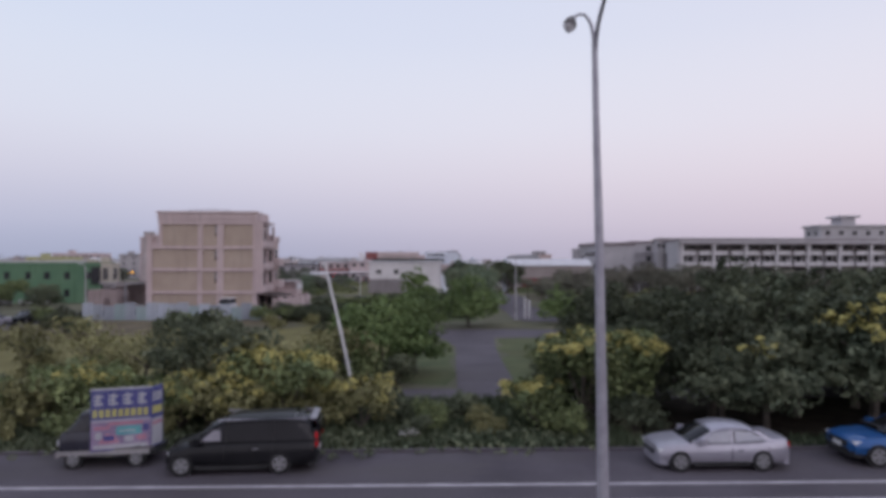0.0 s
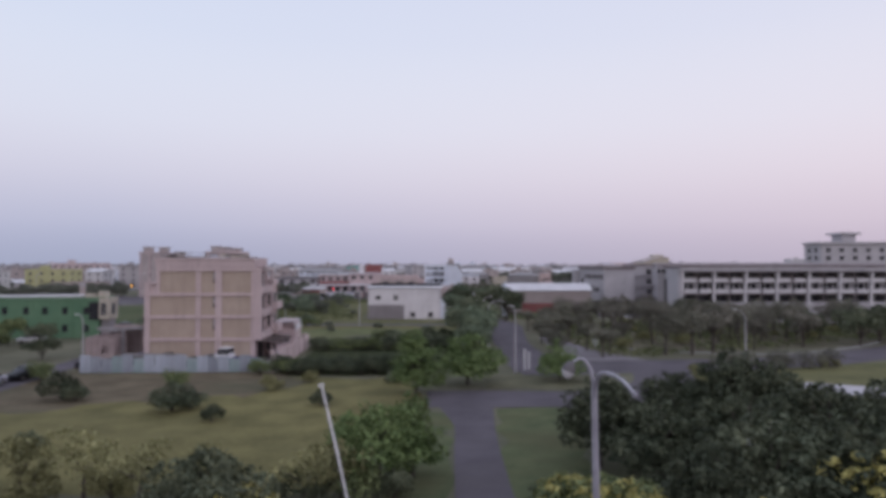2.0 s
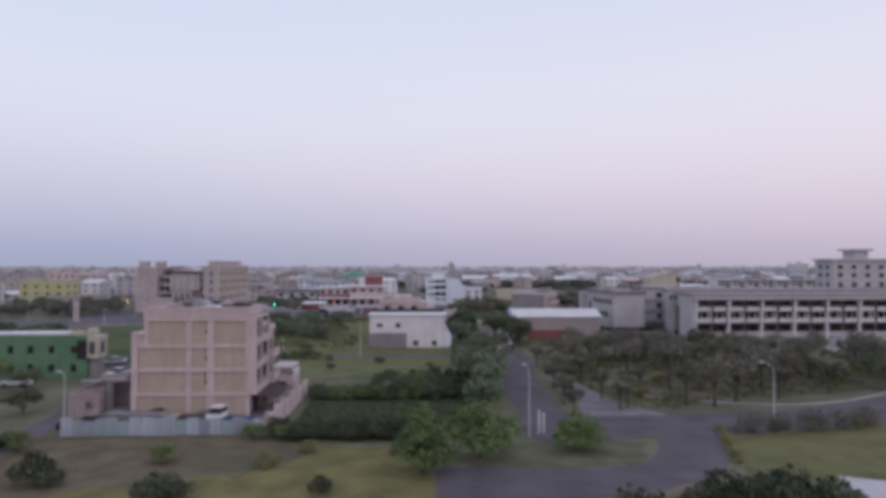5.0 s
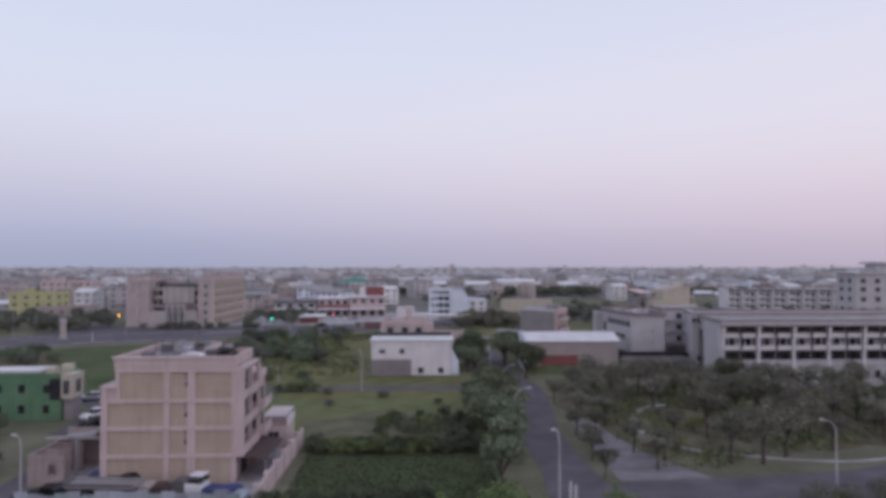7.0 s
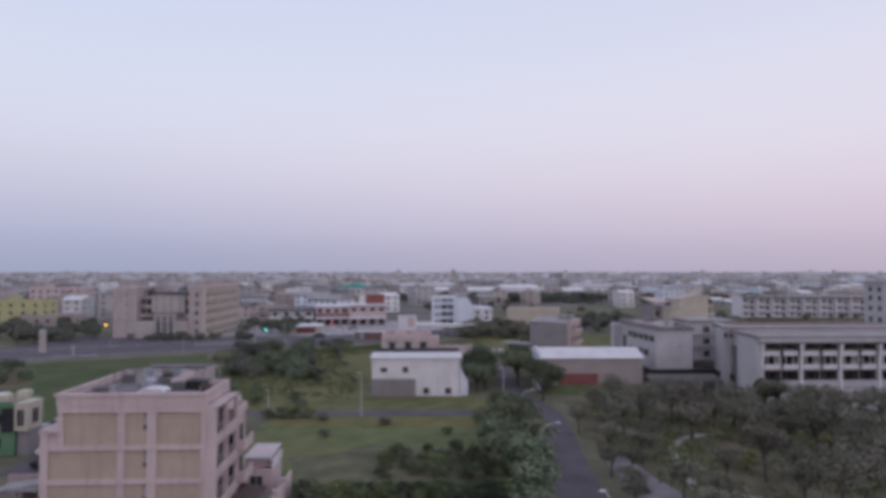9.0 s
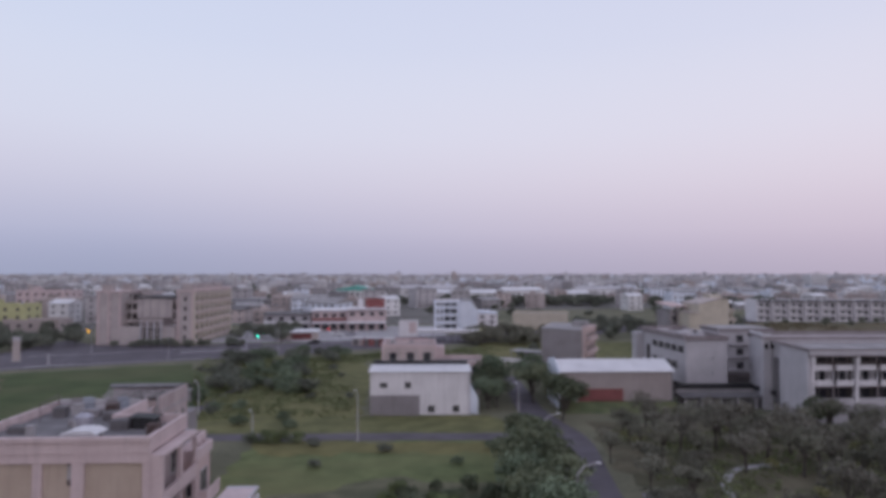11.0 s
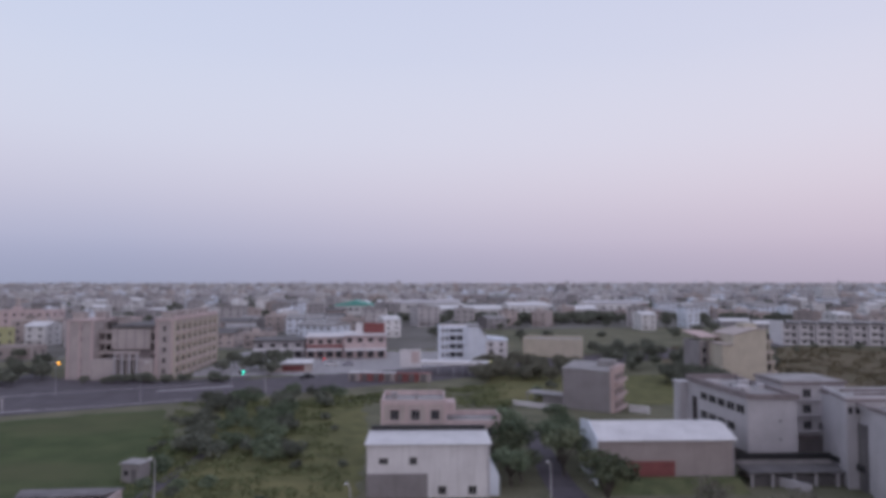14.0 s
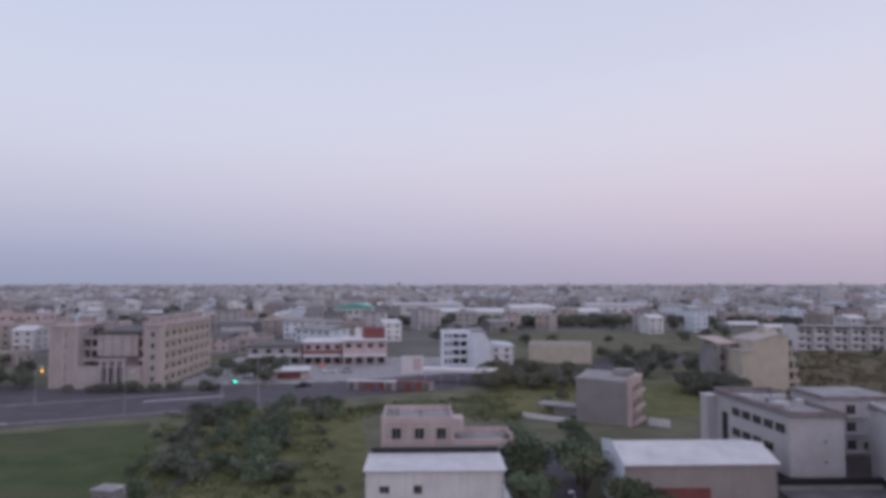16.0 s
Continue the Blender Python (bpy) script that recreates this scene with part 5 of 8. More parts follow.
def apartment_towers():
    ob = thing("apartment_complex", (-95, 257, 0), "greyish tan apartment complex with capped towers and a tall gateway", "building")
    ob.scale = (1.0, 1.0, 0.94)
    part("left_tower", Build().box(-17, -9.0, 0, 16, 0, 18.6), "apart", ob)
    part("left_range", Build().box(-17, -10.5, 16, 36, 0, 17.4), "apart", ob)
    part("centre_front", Build().box(-4.8, 7.0, 2.4, 6.5, 9.4, 16.0), "apart", ob)
    part("centre_back", Build().box(-9.0, 9.5, 6.5, 18, 0, 16.4), "grey", ob)
    part("centre_roof", Build().box(-4.9, 9.5, 2.2, 18.4, 16.4, 17.2), "roofdark", ob, "dark flat roof edge")
    part("right_tower", Build().box(9.5, 15.0, 0, 39, 0, 18.8), "apart", ob)
    part("podium", Build().box(-9.0, -1.6, -1.5, 6.5, 0, 6.4).box(5.0, 9.5, -1.5, 6.5, 0, 6.4).box(-1.6, 5.0, 0.6, 6.5, 0, 6.4), "apart", ob)
    # solid block: the open storey's shade is put into its dark colour
    part("open_storey", Build().box(-4.6, 6.8, 3.6, 6.4, 6.4, 9.4), "coping", ob, "solid dark block for the shade of an open storey")
    for x in (-1.2, 1.0, 3.2):
        # flat sheets on the podium, near-black for the gateway's shaded depth
        part("gateway", Build().box(x, x + 1.5, 0.5, 0.62, 0, 6.2), "void", ob, "flat near-black sheet for a tall gateway opening")
    for x in (-1.6, 0.6, 2.8, 5.0):
        part("column", Build().tube([(x, -2.0, 0), (x, -2.0, 8.8)], [0.4, 0.35], 10), "mauve", ob)
    part("gateway_lintel", Build().box(-2.2, 5.6, -2.4, -1.5, 8.4, 9.2), "apart", ob)
    for x0, x1, y0, y1, z in ((-17.4, -8.7, -0.4, 16.4, 18.6), (9.2, 15.3, -0.4, 39.4, 18.8), (-17.3, -10.2, 16.4, 36.3, 17.4)):
        part("cornice", Build().box(x0, x1, y0, y1, z, z + 0.5), "pink", ob)
    for x, y, z in ((-15.2, 4, 19.1), (-11.0, 9, 19.1), (12.2, 3, 19.3), (12.6, 12, 19.3), (12.2, 21, 19.3), (12.6, 31, 19.3), (-5.5, 12, 17.2), (6.4, 12, 17.2)):
        part("roof_hut", Build().box(x - 1.5, x + 1.5, y - 1.6, y + 1.6, z, z + 1.9).box(x - 1.9, x + 1.9, y - 2.0, y + 2.0, z + 1.9, z + 2.3), "apart", ob)
    for x in (-16.6, -13.0, -9.4, 9.9, 14.6):
        part("pier", Build().box(x - 0.3, x + 0.3, -0.35, 0, 0, 18.6), "pink", ob)
    for i in range(9):
        y = 0.5 + i * 4.75
        part("pier", Build().box(15.0, 15.45, y - 0.55, y + 0.55, 0, 18.8), "cream", ob, "pale projecting pier")
        if i < 8:
            part("dark_bay", Build().box(15.0, 15.03, y + 0.7, y + 4.0, 1.2, 17.6), "tan", ob, "tan recessed bay")
            part("crown", Build().box(14.4, 15.6, y + 0.9, y + 3.8, 18.8, 20.0), "pink", ob, "pink roof crown")
    for k in range(5):
        z = 2.6 + k * 3.4
        for x in (-13.0, 12.2):
            plain_window(ob, x, 0, z, 0.9, 1.5)
        for i in range(8):
            y = 0.5 + i * 4.75
            plain_window(ob, 15.03, y + 2.4, z, 1.5, 1.6, 90)
            part("balcony", Build().box(15.03, 15.4, y + 0.6, y + 4.1, z - 1.7, z - 1.0), "pink", ob)
        if k > 1:
            for x0, x1 in ((-9.0, -4.8), (7.0, 9.5)):
                part("gallery_slab", Build().box(x0, x1, 3.0, 6.5, z - 1.7, z - 1.3).box(x0, x1, 2.9, 3.1, z - 1.3, z - 0.5), "apart", ob)
                # gallery back painted near-black in place of shade
                part("gallery_back", Build().box(x0 + 0.1, x1 - 0.1, 6.2, 6.48, z - 1.3, z + 1.6), "void", ob, "near-black gallery back coloured for its shade")
                part("gallery_post", Build().box((x0 + x1) / 2 - 0.2, (x0 + x1) / 2 + 0.2, 3.1, 3.5, z - 1.3, z + 1.7), "apart", ob)
    for x in (-3.0, -0.4, 2.4, 5.2):
        part("facade_rib", Build().box(x - 0.12, x + 0.12, 2.28, 2.4, 9.5, 15.9), "grey", ob)
    return ob


apartment_towers()

flat_house("yellow_house", (-181.5, 313, 0), 21, 12, 10.6, "yellow", "yellow-green rendered flat-roofed house", "house", floors=3, bays=4)
flat_house("pale_house", (-195, 374, 0), 18, 12, 10.8, "house_warm", "pale pinkish flat-roofed house behind the avenue", "house", floors=3, bays=3)
flat_house("low_house", (-164, 306, 0), 23, 10, 4.6, "house_warm", "long low pinkish house beside the avenue", "house", floors=1, bays=5, hut=False)
flat_house("terrace_block", (-214, 398, 0), 30, 12, 14.0, "pink", "pink four-storey terrace block", "house", floors=4, bays=7)


def shops():
    for x, w, h, wall, band, label in ((-60, 19, 6.6, "mauve", "roofdark", "low grey shop with a dark roof edge"), (-42.5, 14, 8.0, "pink", "white", "pale shop with a red sign band and white roof edge"), (-27, 16, 8.6, "pink", "white", "pale pink shop house with awning")):
        ob = thing("shop", (x, 308, 0), label, "shop", "shops on the avenue", turn=6)
        part("wall", Build().box(-w / 2, w / 2, 0, 14, 0, h), wall, ob)
        part("roof", Build().box(-w / 2 - 0.4, w / 2 + 0.4, -1.2, 14.3, h, h + 0.5), band, ob)
        if w == 14:
            part("sign_band", Build().box(-w / 2, w / 2, -0.12, 0, 3.9, 5.1), "red", ob, "red sign band")
        part("awning", Build().prism([(-2.4, 3.0), (0, 3.7), (0, 3.85), (-2.4, 3.15)], -w / 2, w / 2, "x"), "roofwhite", ob)
        for i in range(4):
            plain_window(ob, -w / 2 + w * (i + 0.5) / 4, 0, 1.5, 2.4, 2.3)
            plain_window(ob, -w / 2 + w * (i + 0.5) / 4, 0, h - 1.7, 1.8, 1.5)
    ob = thing("sign_tower", (-30, 312, 0), "white tower with a red top panel", "tower")
    part("tower", Build().box(-1.2, 1.2, 0, 2.4, 0, 13), "white", ob)
    part("panel", Build().box(2, 10, 0.5, 2, 9.2, 13.2), "red", ob)
    part("panel_post", Build().box(2.4, 2.8, 1, 1.4, 0, 9.2).box(9, 9.4, 1, 1.4, 0, 9.2), "galva", ob)
    ob = thing("advert_hoarding", (-8.8, 281, 0), "large white hoarding with faded pink shapes", "billboard", turn=4)
    part("board", Build().box(-3.6, 3.6, 0, 0.3, 0.2, 6.2), "white", ob)
    part("faded_shape", Build().box(0.2, 2.8, -0.03, 0, 1.6, 5.4), "pink", ob, "faded pink shape")
    for x in (-3, 0, 3):
        part("post", Build().box(x - 0.12, x + 0.12, 0.3, 0.55, 0, 6), "galva", ob)
    ob = thing("market_stall", (-48, 272, 0), "low stall with a white roof and red front", "stall", turn=8)
    part("wall", Build().box(-7, 7, 0, 5, 0, 2.9), "beige", ob)
    part("front", Build().box(-2.5, 4.5, -0.08, 0, 0.2, 2.2), "red", ob, "red stall front")
    part("roof", Build().prism([(-1.2, 2.7), (5.3, 3.3), (5.3, 3.45), (-1.2, 2.85)], -7.4, 7.4, "x"), "roofwhite", ob)
    for i in range(7):
        ob = thing("container", (-26.4 + i * 3.5, 252 - i * 0.4, 0), "rust red storage container", "container", "red containers by the avenue", turn=-4)
        part("body", Build().box(0, 3.3, 0, 2.4, 0.1, 2.5), "red" if i % 3 else "taupe", ob)
        part("roof", Build().box(-0.05, 3.35, -0.05, 2.45, 2.5, 2.6), "roofwhite" if i < 4 else "red", ob)
        part("door", Build().box(0.4, 1.9, -0.05, 0, 0.2, 2.3), "roofdark", ob)
    ob = thing("long_canopy", (5, 262, 0), "white canopy on posts with an orange end", "canopy", turn=-12)
    part("roof", Build().box(-11, 11, 0, 6, 3.4, 4.2), "white", ob)
    part("end_panel", Build().box(11, 11.6, -0.1, 6.1, 2.6, 4.4), "banner_yellow", ob, "orange end panel")
    for x in (-10, -5, 0, 5, 10):
        part("post", Build().box(x, x + 0.25, 0.3, 0.55, 0, 3.4), "galva", ob)
    ob = thing("sports_hall", (-66, 604, 0), "large hall with a teal sheet roof", "hall")
    part("wall", Build().box(-16, 16, 0, 24, 0, 8), "house_pale", ob)
    part("roof", Build().prism([(-17, 8), (17, 8), (17, 9), (0, 12.5), (-17, 9)], -0.6, 24.6, "y"), "teal", ob)
    for i in range(6):
        plain_window(ob, -13 + i * 5.2, 0, 5, 2.6, 2.0)
    for x, y, w, h, turn in ((26, 562, 56, 7, -5), (84, 604, 36, 8, 12), (-4, 640, 60, 9, 3), (168, 650, 50, 8, -14), (122, 580, 30, 6, 8)):
        ob = thing("factory_shed", (x, y, 0), "long low factory shed with a white sheet roof", "factory", "white factory sheds", turn)
        part("wall", Build().box(-w / 2, w / 2, 0, 22, 0, h), "house_pale", ob)
        part("roof", Build().prism([(-0.6, h), (22.6, h), (22.6, h + 0.4), (11, h + 3), (-0.6, h + 0.4)], -w / 2 - 0.5, w / 2 + 0.5, "x"), "roofwhite" if abs(x - 70) < 60 else "mauve", ob)
        for i in range(7):
            plain_window(ob, -w / 2 + w * (i + 0.5) / 7, 0, h * 0.6, 2.4, 1.4)


shops()


def canopy_shed():
    ob = thing("white_canopy", (34.6, 50.4, -0.55), "weathered white sheet canopy among the trees", "canopy", turn=-14)
    part("roof", Build().prism([(-3.6, 3.6), (3.6, 3.3), (3.6, 3.38), (-3.6, 3.68)], -2.2, 2.2, "y"), "mauve", ob)
    for x in (-3.3, 3.3):
        for y in (-2.0, 2.0):
            part("post", Build().tube([(x, y, 0), (x, y, 3.4)], [0.05, 0.05], 6), "galva", ob)
    part("wall", Build().box(3.35, 3.45, -1.9, 1.9, 0, 2.4), "corrugated", ob)


canopy_shed()
ob = thing("garden_shed", (19.4, 34, 0), "small white sheet roof in the thicket", "shed", turn=-20)
part("wall", Build().box(-0.9, 0.9, -0.7, 0.7, 0, 3.6), "corrugated", ob)
part("roof", Build().prism([(-1.1, 3.6), (1.1, 3.75), (1.1, 3.83), (-1.1, 3.68)], -0.9, 0.9, "y"), "roofwhite", ob)

# ---- the town ----
def town_house(i, w, d, h, floors, wall, label):
    """A small town building with sheet or flat roof; its many small windows stay in one mesh a wall."""
    ob = thing("town_house", (0, 0, 0), label, "house", "town houses")
    part("wall", Build().box(-w / 2, w / 2, 0, d, 0, h), wall, ob)
    if i % 3 == 0:
        part("roof", Build().prism([(-0.5, h), (d + 0.5, h), (d + 0.5, h + 0.3), (d / 2, h + 2.0), (-0.5, h + 0.3)], -w / 2 - 0.4, w / 2 + 0.4, "x"), ("roofwhite", "roofgrey", "roofdark")[i // 3 % 3], ob)
    else:
        part("roof", Build().box(-w / 2 + 0.15, w / 2 - 0.15, 0.15, d - 0.15, h, h + 0.06), ("roofgrey", "roofdark")[i % 2], ob)
        part("parapet", parapet(Build(), -w / 2 - 0.1, w / 2 + 0.1, -0.1, d + 0.1, h, h + 0.8), wall, ob)
        k = Build()
        k.box(-w * 0.3, -w * 0.3 + 3, d * 0.4, d * 0.4 + 3, h + 0.06, h + 2.4)
        part("roof_hut", k, wall, ob)
        part("awning", Build().prism([(w * 0.05, h + 1.9), (w * 0.42, h + 2.2), (w * 0.42, h + 2.3), (w * 0.05, h + 2.0)], d * 0.3, d * 0.8, "y").box(w * 0.06, w * 0.07, d * 0.32, d * 0.33, h, h + 1.95).box(w * 0.4, w * 0.41, d * 0.32, d * 0.33, h, h + 2.15), ("roofwhite", "galva", "roofgrey")[i % 3], ob)
    front, sides = Build(), Build()
    for f in range(floors):
        z = f * 3.0 + 1.7
        n = max(2, w // 4)
        for j in range(n):
            x = -w / 2 + w * (j + 0.5) / n
            front.box(x - 0.65, x + 0.65, -0.06, 0.02, z - 0.55, z + 0.6, "far_window").box(x - 0.95, x + 0.95, -0.5, 0.02, z + 0.7, z + 0.8, "frame")
        for y in (d * 0.3, d * 0.7):
            sides.box(-w / 2 - 0.06, -w / 2 + 0.02, y - 0.6, y + 0.6, z - 0.6, z + 0.6, "far_window").box(w / 2 - 0.02, w / 2 + 0.06, y - 0.6, y + 0.6, z - 0.6, z + 0.6, "far_window")
    tagged(part("front_glazing", front, "", ob), "", "", "", "stuff")
    tagged(part("side_glazing", sides, "", ob), "", "", "", "stuff")
    if floors > 1:
        part("balcony", Build().box(-w * 0.4, w * 0.1, -1.0, 0, 2.9, 3.9), wall, ob)
    return ob


def town():
    rng = random.Random(21)
    kinds = []
    for i in range(14):
        w, d, f = (18, 9, 10, 14, 8, 12, 16, 11, 24, 9, 12, 15, 20, 10)[i], rng.choice((10, 12, 14)), (1, 2, 3, 2, 3, 4, 2, 3, 1, 3, 2, 4, 3, 2)[i]
        wall = ("house", "house_pale", "house_warm", "house", "bluewhite", "house", "house_warm", "house_pale")[i % 8]
        tone = {"house": "grey", "house_pale": "pale", "house_warm": "pinkish", "bluewhite": "bluish white", "cream": "cream"}[wall]
        kinds.append((town_house(i, w, d, f * 3.0, f, wall, "%s plastered town house of %d storeys" % (tone, f)), w, d))
    taken = [(-95, 270, 44), (-45, 310, 32), (12, 302, 22), (45, 315, 22), (88, 250, 22), (198, 352, 50), (-181, 318, 16), (-195, 380, 15), (-164, 311, 15), (-214, 404, 20), (160, 228, 45), (-66, 612, 26), (26, 572, 36), (84, 614, 26), (0, 650, 36), (168, 660, 32), (122, 590, 22)]
    avenue = [(-330, 130), (-170, 190), (-110, 217), (-57, 240), (0, 268), (90, 318), (220, 400)]
    side_street = [(-88, 226), (-118, 300), (-160, 420), (-220, 600)]

    def clear(x, y, r):
        for line, w in ((avenue, 18), (side_street, 13)):
            for (xa, ya), (xb, yb) in zip(line, line[1:]):
                t = max(0, min(1, ((x - xa) * (xb - xa) + (y - ya) * (yb - ya)) / ((xb - xa) ** 2 + (yb - ya) ** 2)))
                if math.hypot(x - xa - t * (xb - xa), y - ya - t * (yb - ya)) < w + r * 0.6:
                    return False
        return all(math.hypot(x - a, y - b) > r + c for a, b, c in taken)

    placed = 0
    first = [True] * len(kinds)
    tries = 0
    while placed < 290 and tries < 20000:
        tries += 1
        y = 300 + 550 * rng.random() ** 1.4
        x = rng.uniform(-0.78, 0.80) * (y - 20)
        if (y < 440 and -20 < x < 190) or (y < 330 and -130 < x < 0):
            continue
        if -10 < x < 230 and 480 < y < 540:
            continue
        i = rng.randrange(len(kinds))
        ob, w, d = kinds[i]
        r = max(w, d) * 0.62
        if not clear(x, y, r):
            continue
        taken.append((x, y, r))
        m = pose(x, y, 0, 0, 0, rng.choice((0, 0, 8, -6, 25, -30)) + rng.uniform(-4, 4))
        if first[i]:
            ob.matrix_basis, first[i] = m, False
        else:
            copy_thing(ob, m)
        placed += 1
    # the far town, out to the horizon
    b = Build()
    v, f = [], []
    for _ in range(5200):
        y = 830 + 3600 * rng.random() ** 1.25
        x = rng.uniform(-0.8, 0.82) * y
        w, d, h = rng.uniform(7, 26), rng.uniform(8, 18), rng.choice((4.5, 6, 7.5, 9, 10, 11.5, 13, 16 if rng.random() < 0.2 else 8))
        if rng.random() < 0.002:
            h = rng.uniform(20, 28)
        wall = rng.choice(("town", "town", "mauve", "house_pale", "house_pale", "beige", "mauve", "grey", "mauve", "bluewhite"))
        b.box(x - w / 2, x + w / 2, y, y + d, 0, h, wall)
        b.box(x - w / 2 + 0.5, x + w / 2 - 0.5, y + 0.5, y + d - 0.5, h, h + 0.1, rng.choice(("roofgrey", "roofwhite", "roofgrey", "roofdark", "town", "roofwhite", "teal" if rng.random() < 0.12 else "roofgrey", "red" if rng.random() < 0.15 else "roofgrey")))
        if y < 1900:
            hx = x + rng.uniform(-0.2, 0.2) * w
            b.box(hx - 1.8, hx + 1.8, y + d * 0.4, y + d * 0.4 + 3.4, h + 0.1, h + 2.6, wall)
            for z in range(2, int(h), 3):
                for k in range(max(2, int(w / 4))):
                    wx = x - w / 2 + w * (k + 0.5) / max(2, int(w / 4))
                    b.box(wx - 0.8, wx + 0.8, y - 0.1, y + 0.05, z - 0.6, z + 0.7, "far_window")
    tagged(new("far_town", b.mesh("far_town")), "dense pale low-rise town reaching to the horizon", "town", "", "stuff")


town()

# ---- trees, shrubs and grass ----
def leaves(seed, lobes, clumps, per, size, spread=0.35, droop=0.0, top_only=False):
    """Many small leaves in clumps round the shells of some lobes (x, y, z, rx, ry, rz)."""
    rng = np.random.RandomState(seed)
    lob = np.array(lobes, float)
    weight = lob[:, 3] * lob[:, 4] + lob[:, 3] * lob[:, 5]
    pick = rng.choice(len(lob), clumps, p=weight / weight.sum())
    d = rng.normal(size=(clumps, 3))
    d /= np.linalg.norm(d, axis=1)[:, None]
    if top_only:
        d[:, 2] = np.abs(d[:, 2]) * 0.9 + 0.1
    r = rng.uniform(0.5, 1.08, clumps) ** 0.6
    c = lob[pick, :3] + d * lob[pick, 3:] * r[:, None]
    # each clump is a small rounded tuft whose leaves lie roughly along its skin
    n = clumps * per
    out = rng.normal(size=(n, 3)) + np.repeat(d, per, axis=0) * 0.7 + (0, 0, 0.45 - droop)
    out /= np.linalg.norm(out, axis=1)[:, None]
    tuft = np.repeat(spread * rng.uniform(0.9, 1.9, clumps), per)
    c = np.repeat(c, per, axis=0) + out * (tuft * rng.uniform(0.55, 1.0, n))[:, None] * (1, 1, 0.75)
    face = out + rng.normal(size=(n, 3)) * 0.45
    face /= np.linalg.norm(face, axis=1)[:, None]
    a = np.cross(face, rng.normal(size=(n, 3)))
    a[:, 2] -= droop * 0.8
    a /= np.linalg.norm(a, axis=1)[:, None]
    b = np.cross(face, a)
    b /= np.linalg.norm(b, axis=1)[:, None]
    s = size * rng.uniform(0.6, 1.4, n)[:, None]
    c[:, 2] = np.maximum(c[:, 2], 0.05)
    v = np.stack([c - a * s, c + b * s * 0.5, c + a * s, c - b * s * 0.5], axis=1).reshape(-1, 3)
    v[:, 2] = np.maximum(v[:, 2], 0.02)
    q = Build()
    q.v = [tuple(p) for p in v.tolist()]
    q.f = [(4 * i, 4 * i + 1, 4 * i + 2, 4 * i + 3) for i in range(n)]
    return q


def cloud_mesh(q, name, material_name):
    me = bpy.data.meshes.new(name)
    me.from_pydata(q.v, [], q.f)
    me.materials.append(M[material_name])
    me.update()
    return me


def tree(seed, h, spread, leaf, label, group, lobes=7, clumps=260, per=8, size=0.17, bare=0.32, blossom=0, droop=0.0, name="tree", flat=1.0, clump_spread=0.32, tiers=0):
    """A tree of height h with its foot at the origin: trunk, limbs and crown."""
    rng = random.Random(seed)
    ob = thing(name, (0, 0, 0), label, "shrub" if name == "shrub" else "tree", group)
    top = h * bare
    centres = []
    for i in range(lobes):
        a = 2 * math.pi * (i + rng.uniform(-0.3, 0.3)) / max(1, lobes - 1)
        q = 0.0 if i == 0 else rng.uniform(0.5, 0.8) * spread
        z = h * 0.74 if i == 0 else top + (h - top) * rng.uniform(0.25, 0.72)
        r = spread * rng.uniform(0.3, 0.46)
        centres.append((q * math.cos(a), q * math.sin(a), z, r, r, min(r * 0.8 * flat, h - z)))
    if tiers:
        # broad flat pads of foliage, one above the other, narrowing to the top
        centres = []
        for k in range(tiers):
            f = (k + 0.5) / tiers
            z, reach = h * (max(0.18, bare - 0.04) + (0.94 - max(0.18, bare - 0.04)) * f), spread * (1.0 - 0.72 * f * f)
            n = 1 if k == tiers - 1 else max(3, int(6 - 3 * f))
            for i in range(n):
                a = 2 * math.pi * (i + rng.uniform(-0.3, 0.3)) / n + k
                q = 0 if n == 1 else reach * rng.uniform(0.45, 0.7)
                r = reach * rng.uniform(0.42, 0.6)
                centres.append((q * math.cos(a), q * math.sin(a), z + rng.uniform(-0.06, 0.06) * h, r, r, 0.3 * r + 0.1))
    trunk = Build()
    r0 = 0.028 * h + 0.03
    bend = [rng.uniform(-0.05, 0.05) * h for _ in range(2)]
    trunk.tube([(0, 0, -0.05), (bend[0] * 0.3, bend[1] * 0.3, top * 0.5), (bend[0], bend[1], top), (bend[0] * 0.5, bend[1], h * 0.8)], [r0, r0 * 0.8, r0 * 0.6, r0 * 0.15], 7)
    for x, y, z, *_ in centres[1:]:
        trunk.tube([(bend[0] * 0.8, bend[1] * 0.8, top * rng.uniform(0.75, 1.0)), (x * 0.45, y * 0.45, (top + z) * 0.52), (x * 0.9, y * 0.9, z)], [r0 * 0.42, r0 * 0.3, r0 * 0.08], 5)
    part("trunk", trunk, "bark", ob)
    part("crown", cloud_mesh(leaves(seed, centres, clumps, per, size, clump_spread, droop), "crown", leaf), "", ob)
    if blossom:
        high = sorted(centres, key=lambda q: -q[2])[:max(3, lobes * 6 // 10)]
        part("blossom", cloud_mesh(leaves(seed + 7, [(x, y, z, a * 1.04, b * 1.04, c * 1.06) for x, y, z, a, b, c in high], max(8, blossom // 4), 30, size * 0.75, 0.26, 0, True), "blossom", "blossom"), "", ob, "yellow blossom")
    return ob


PLANTED = set()


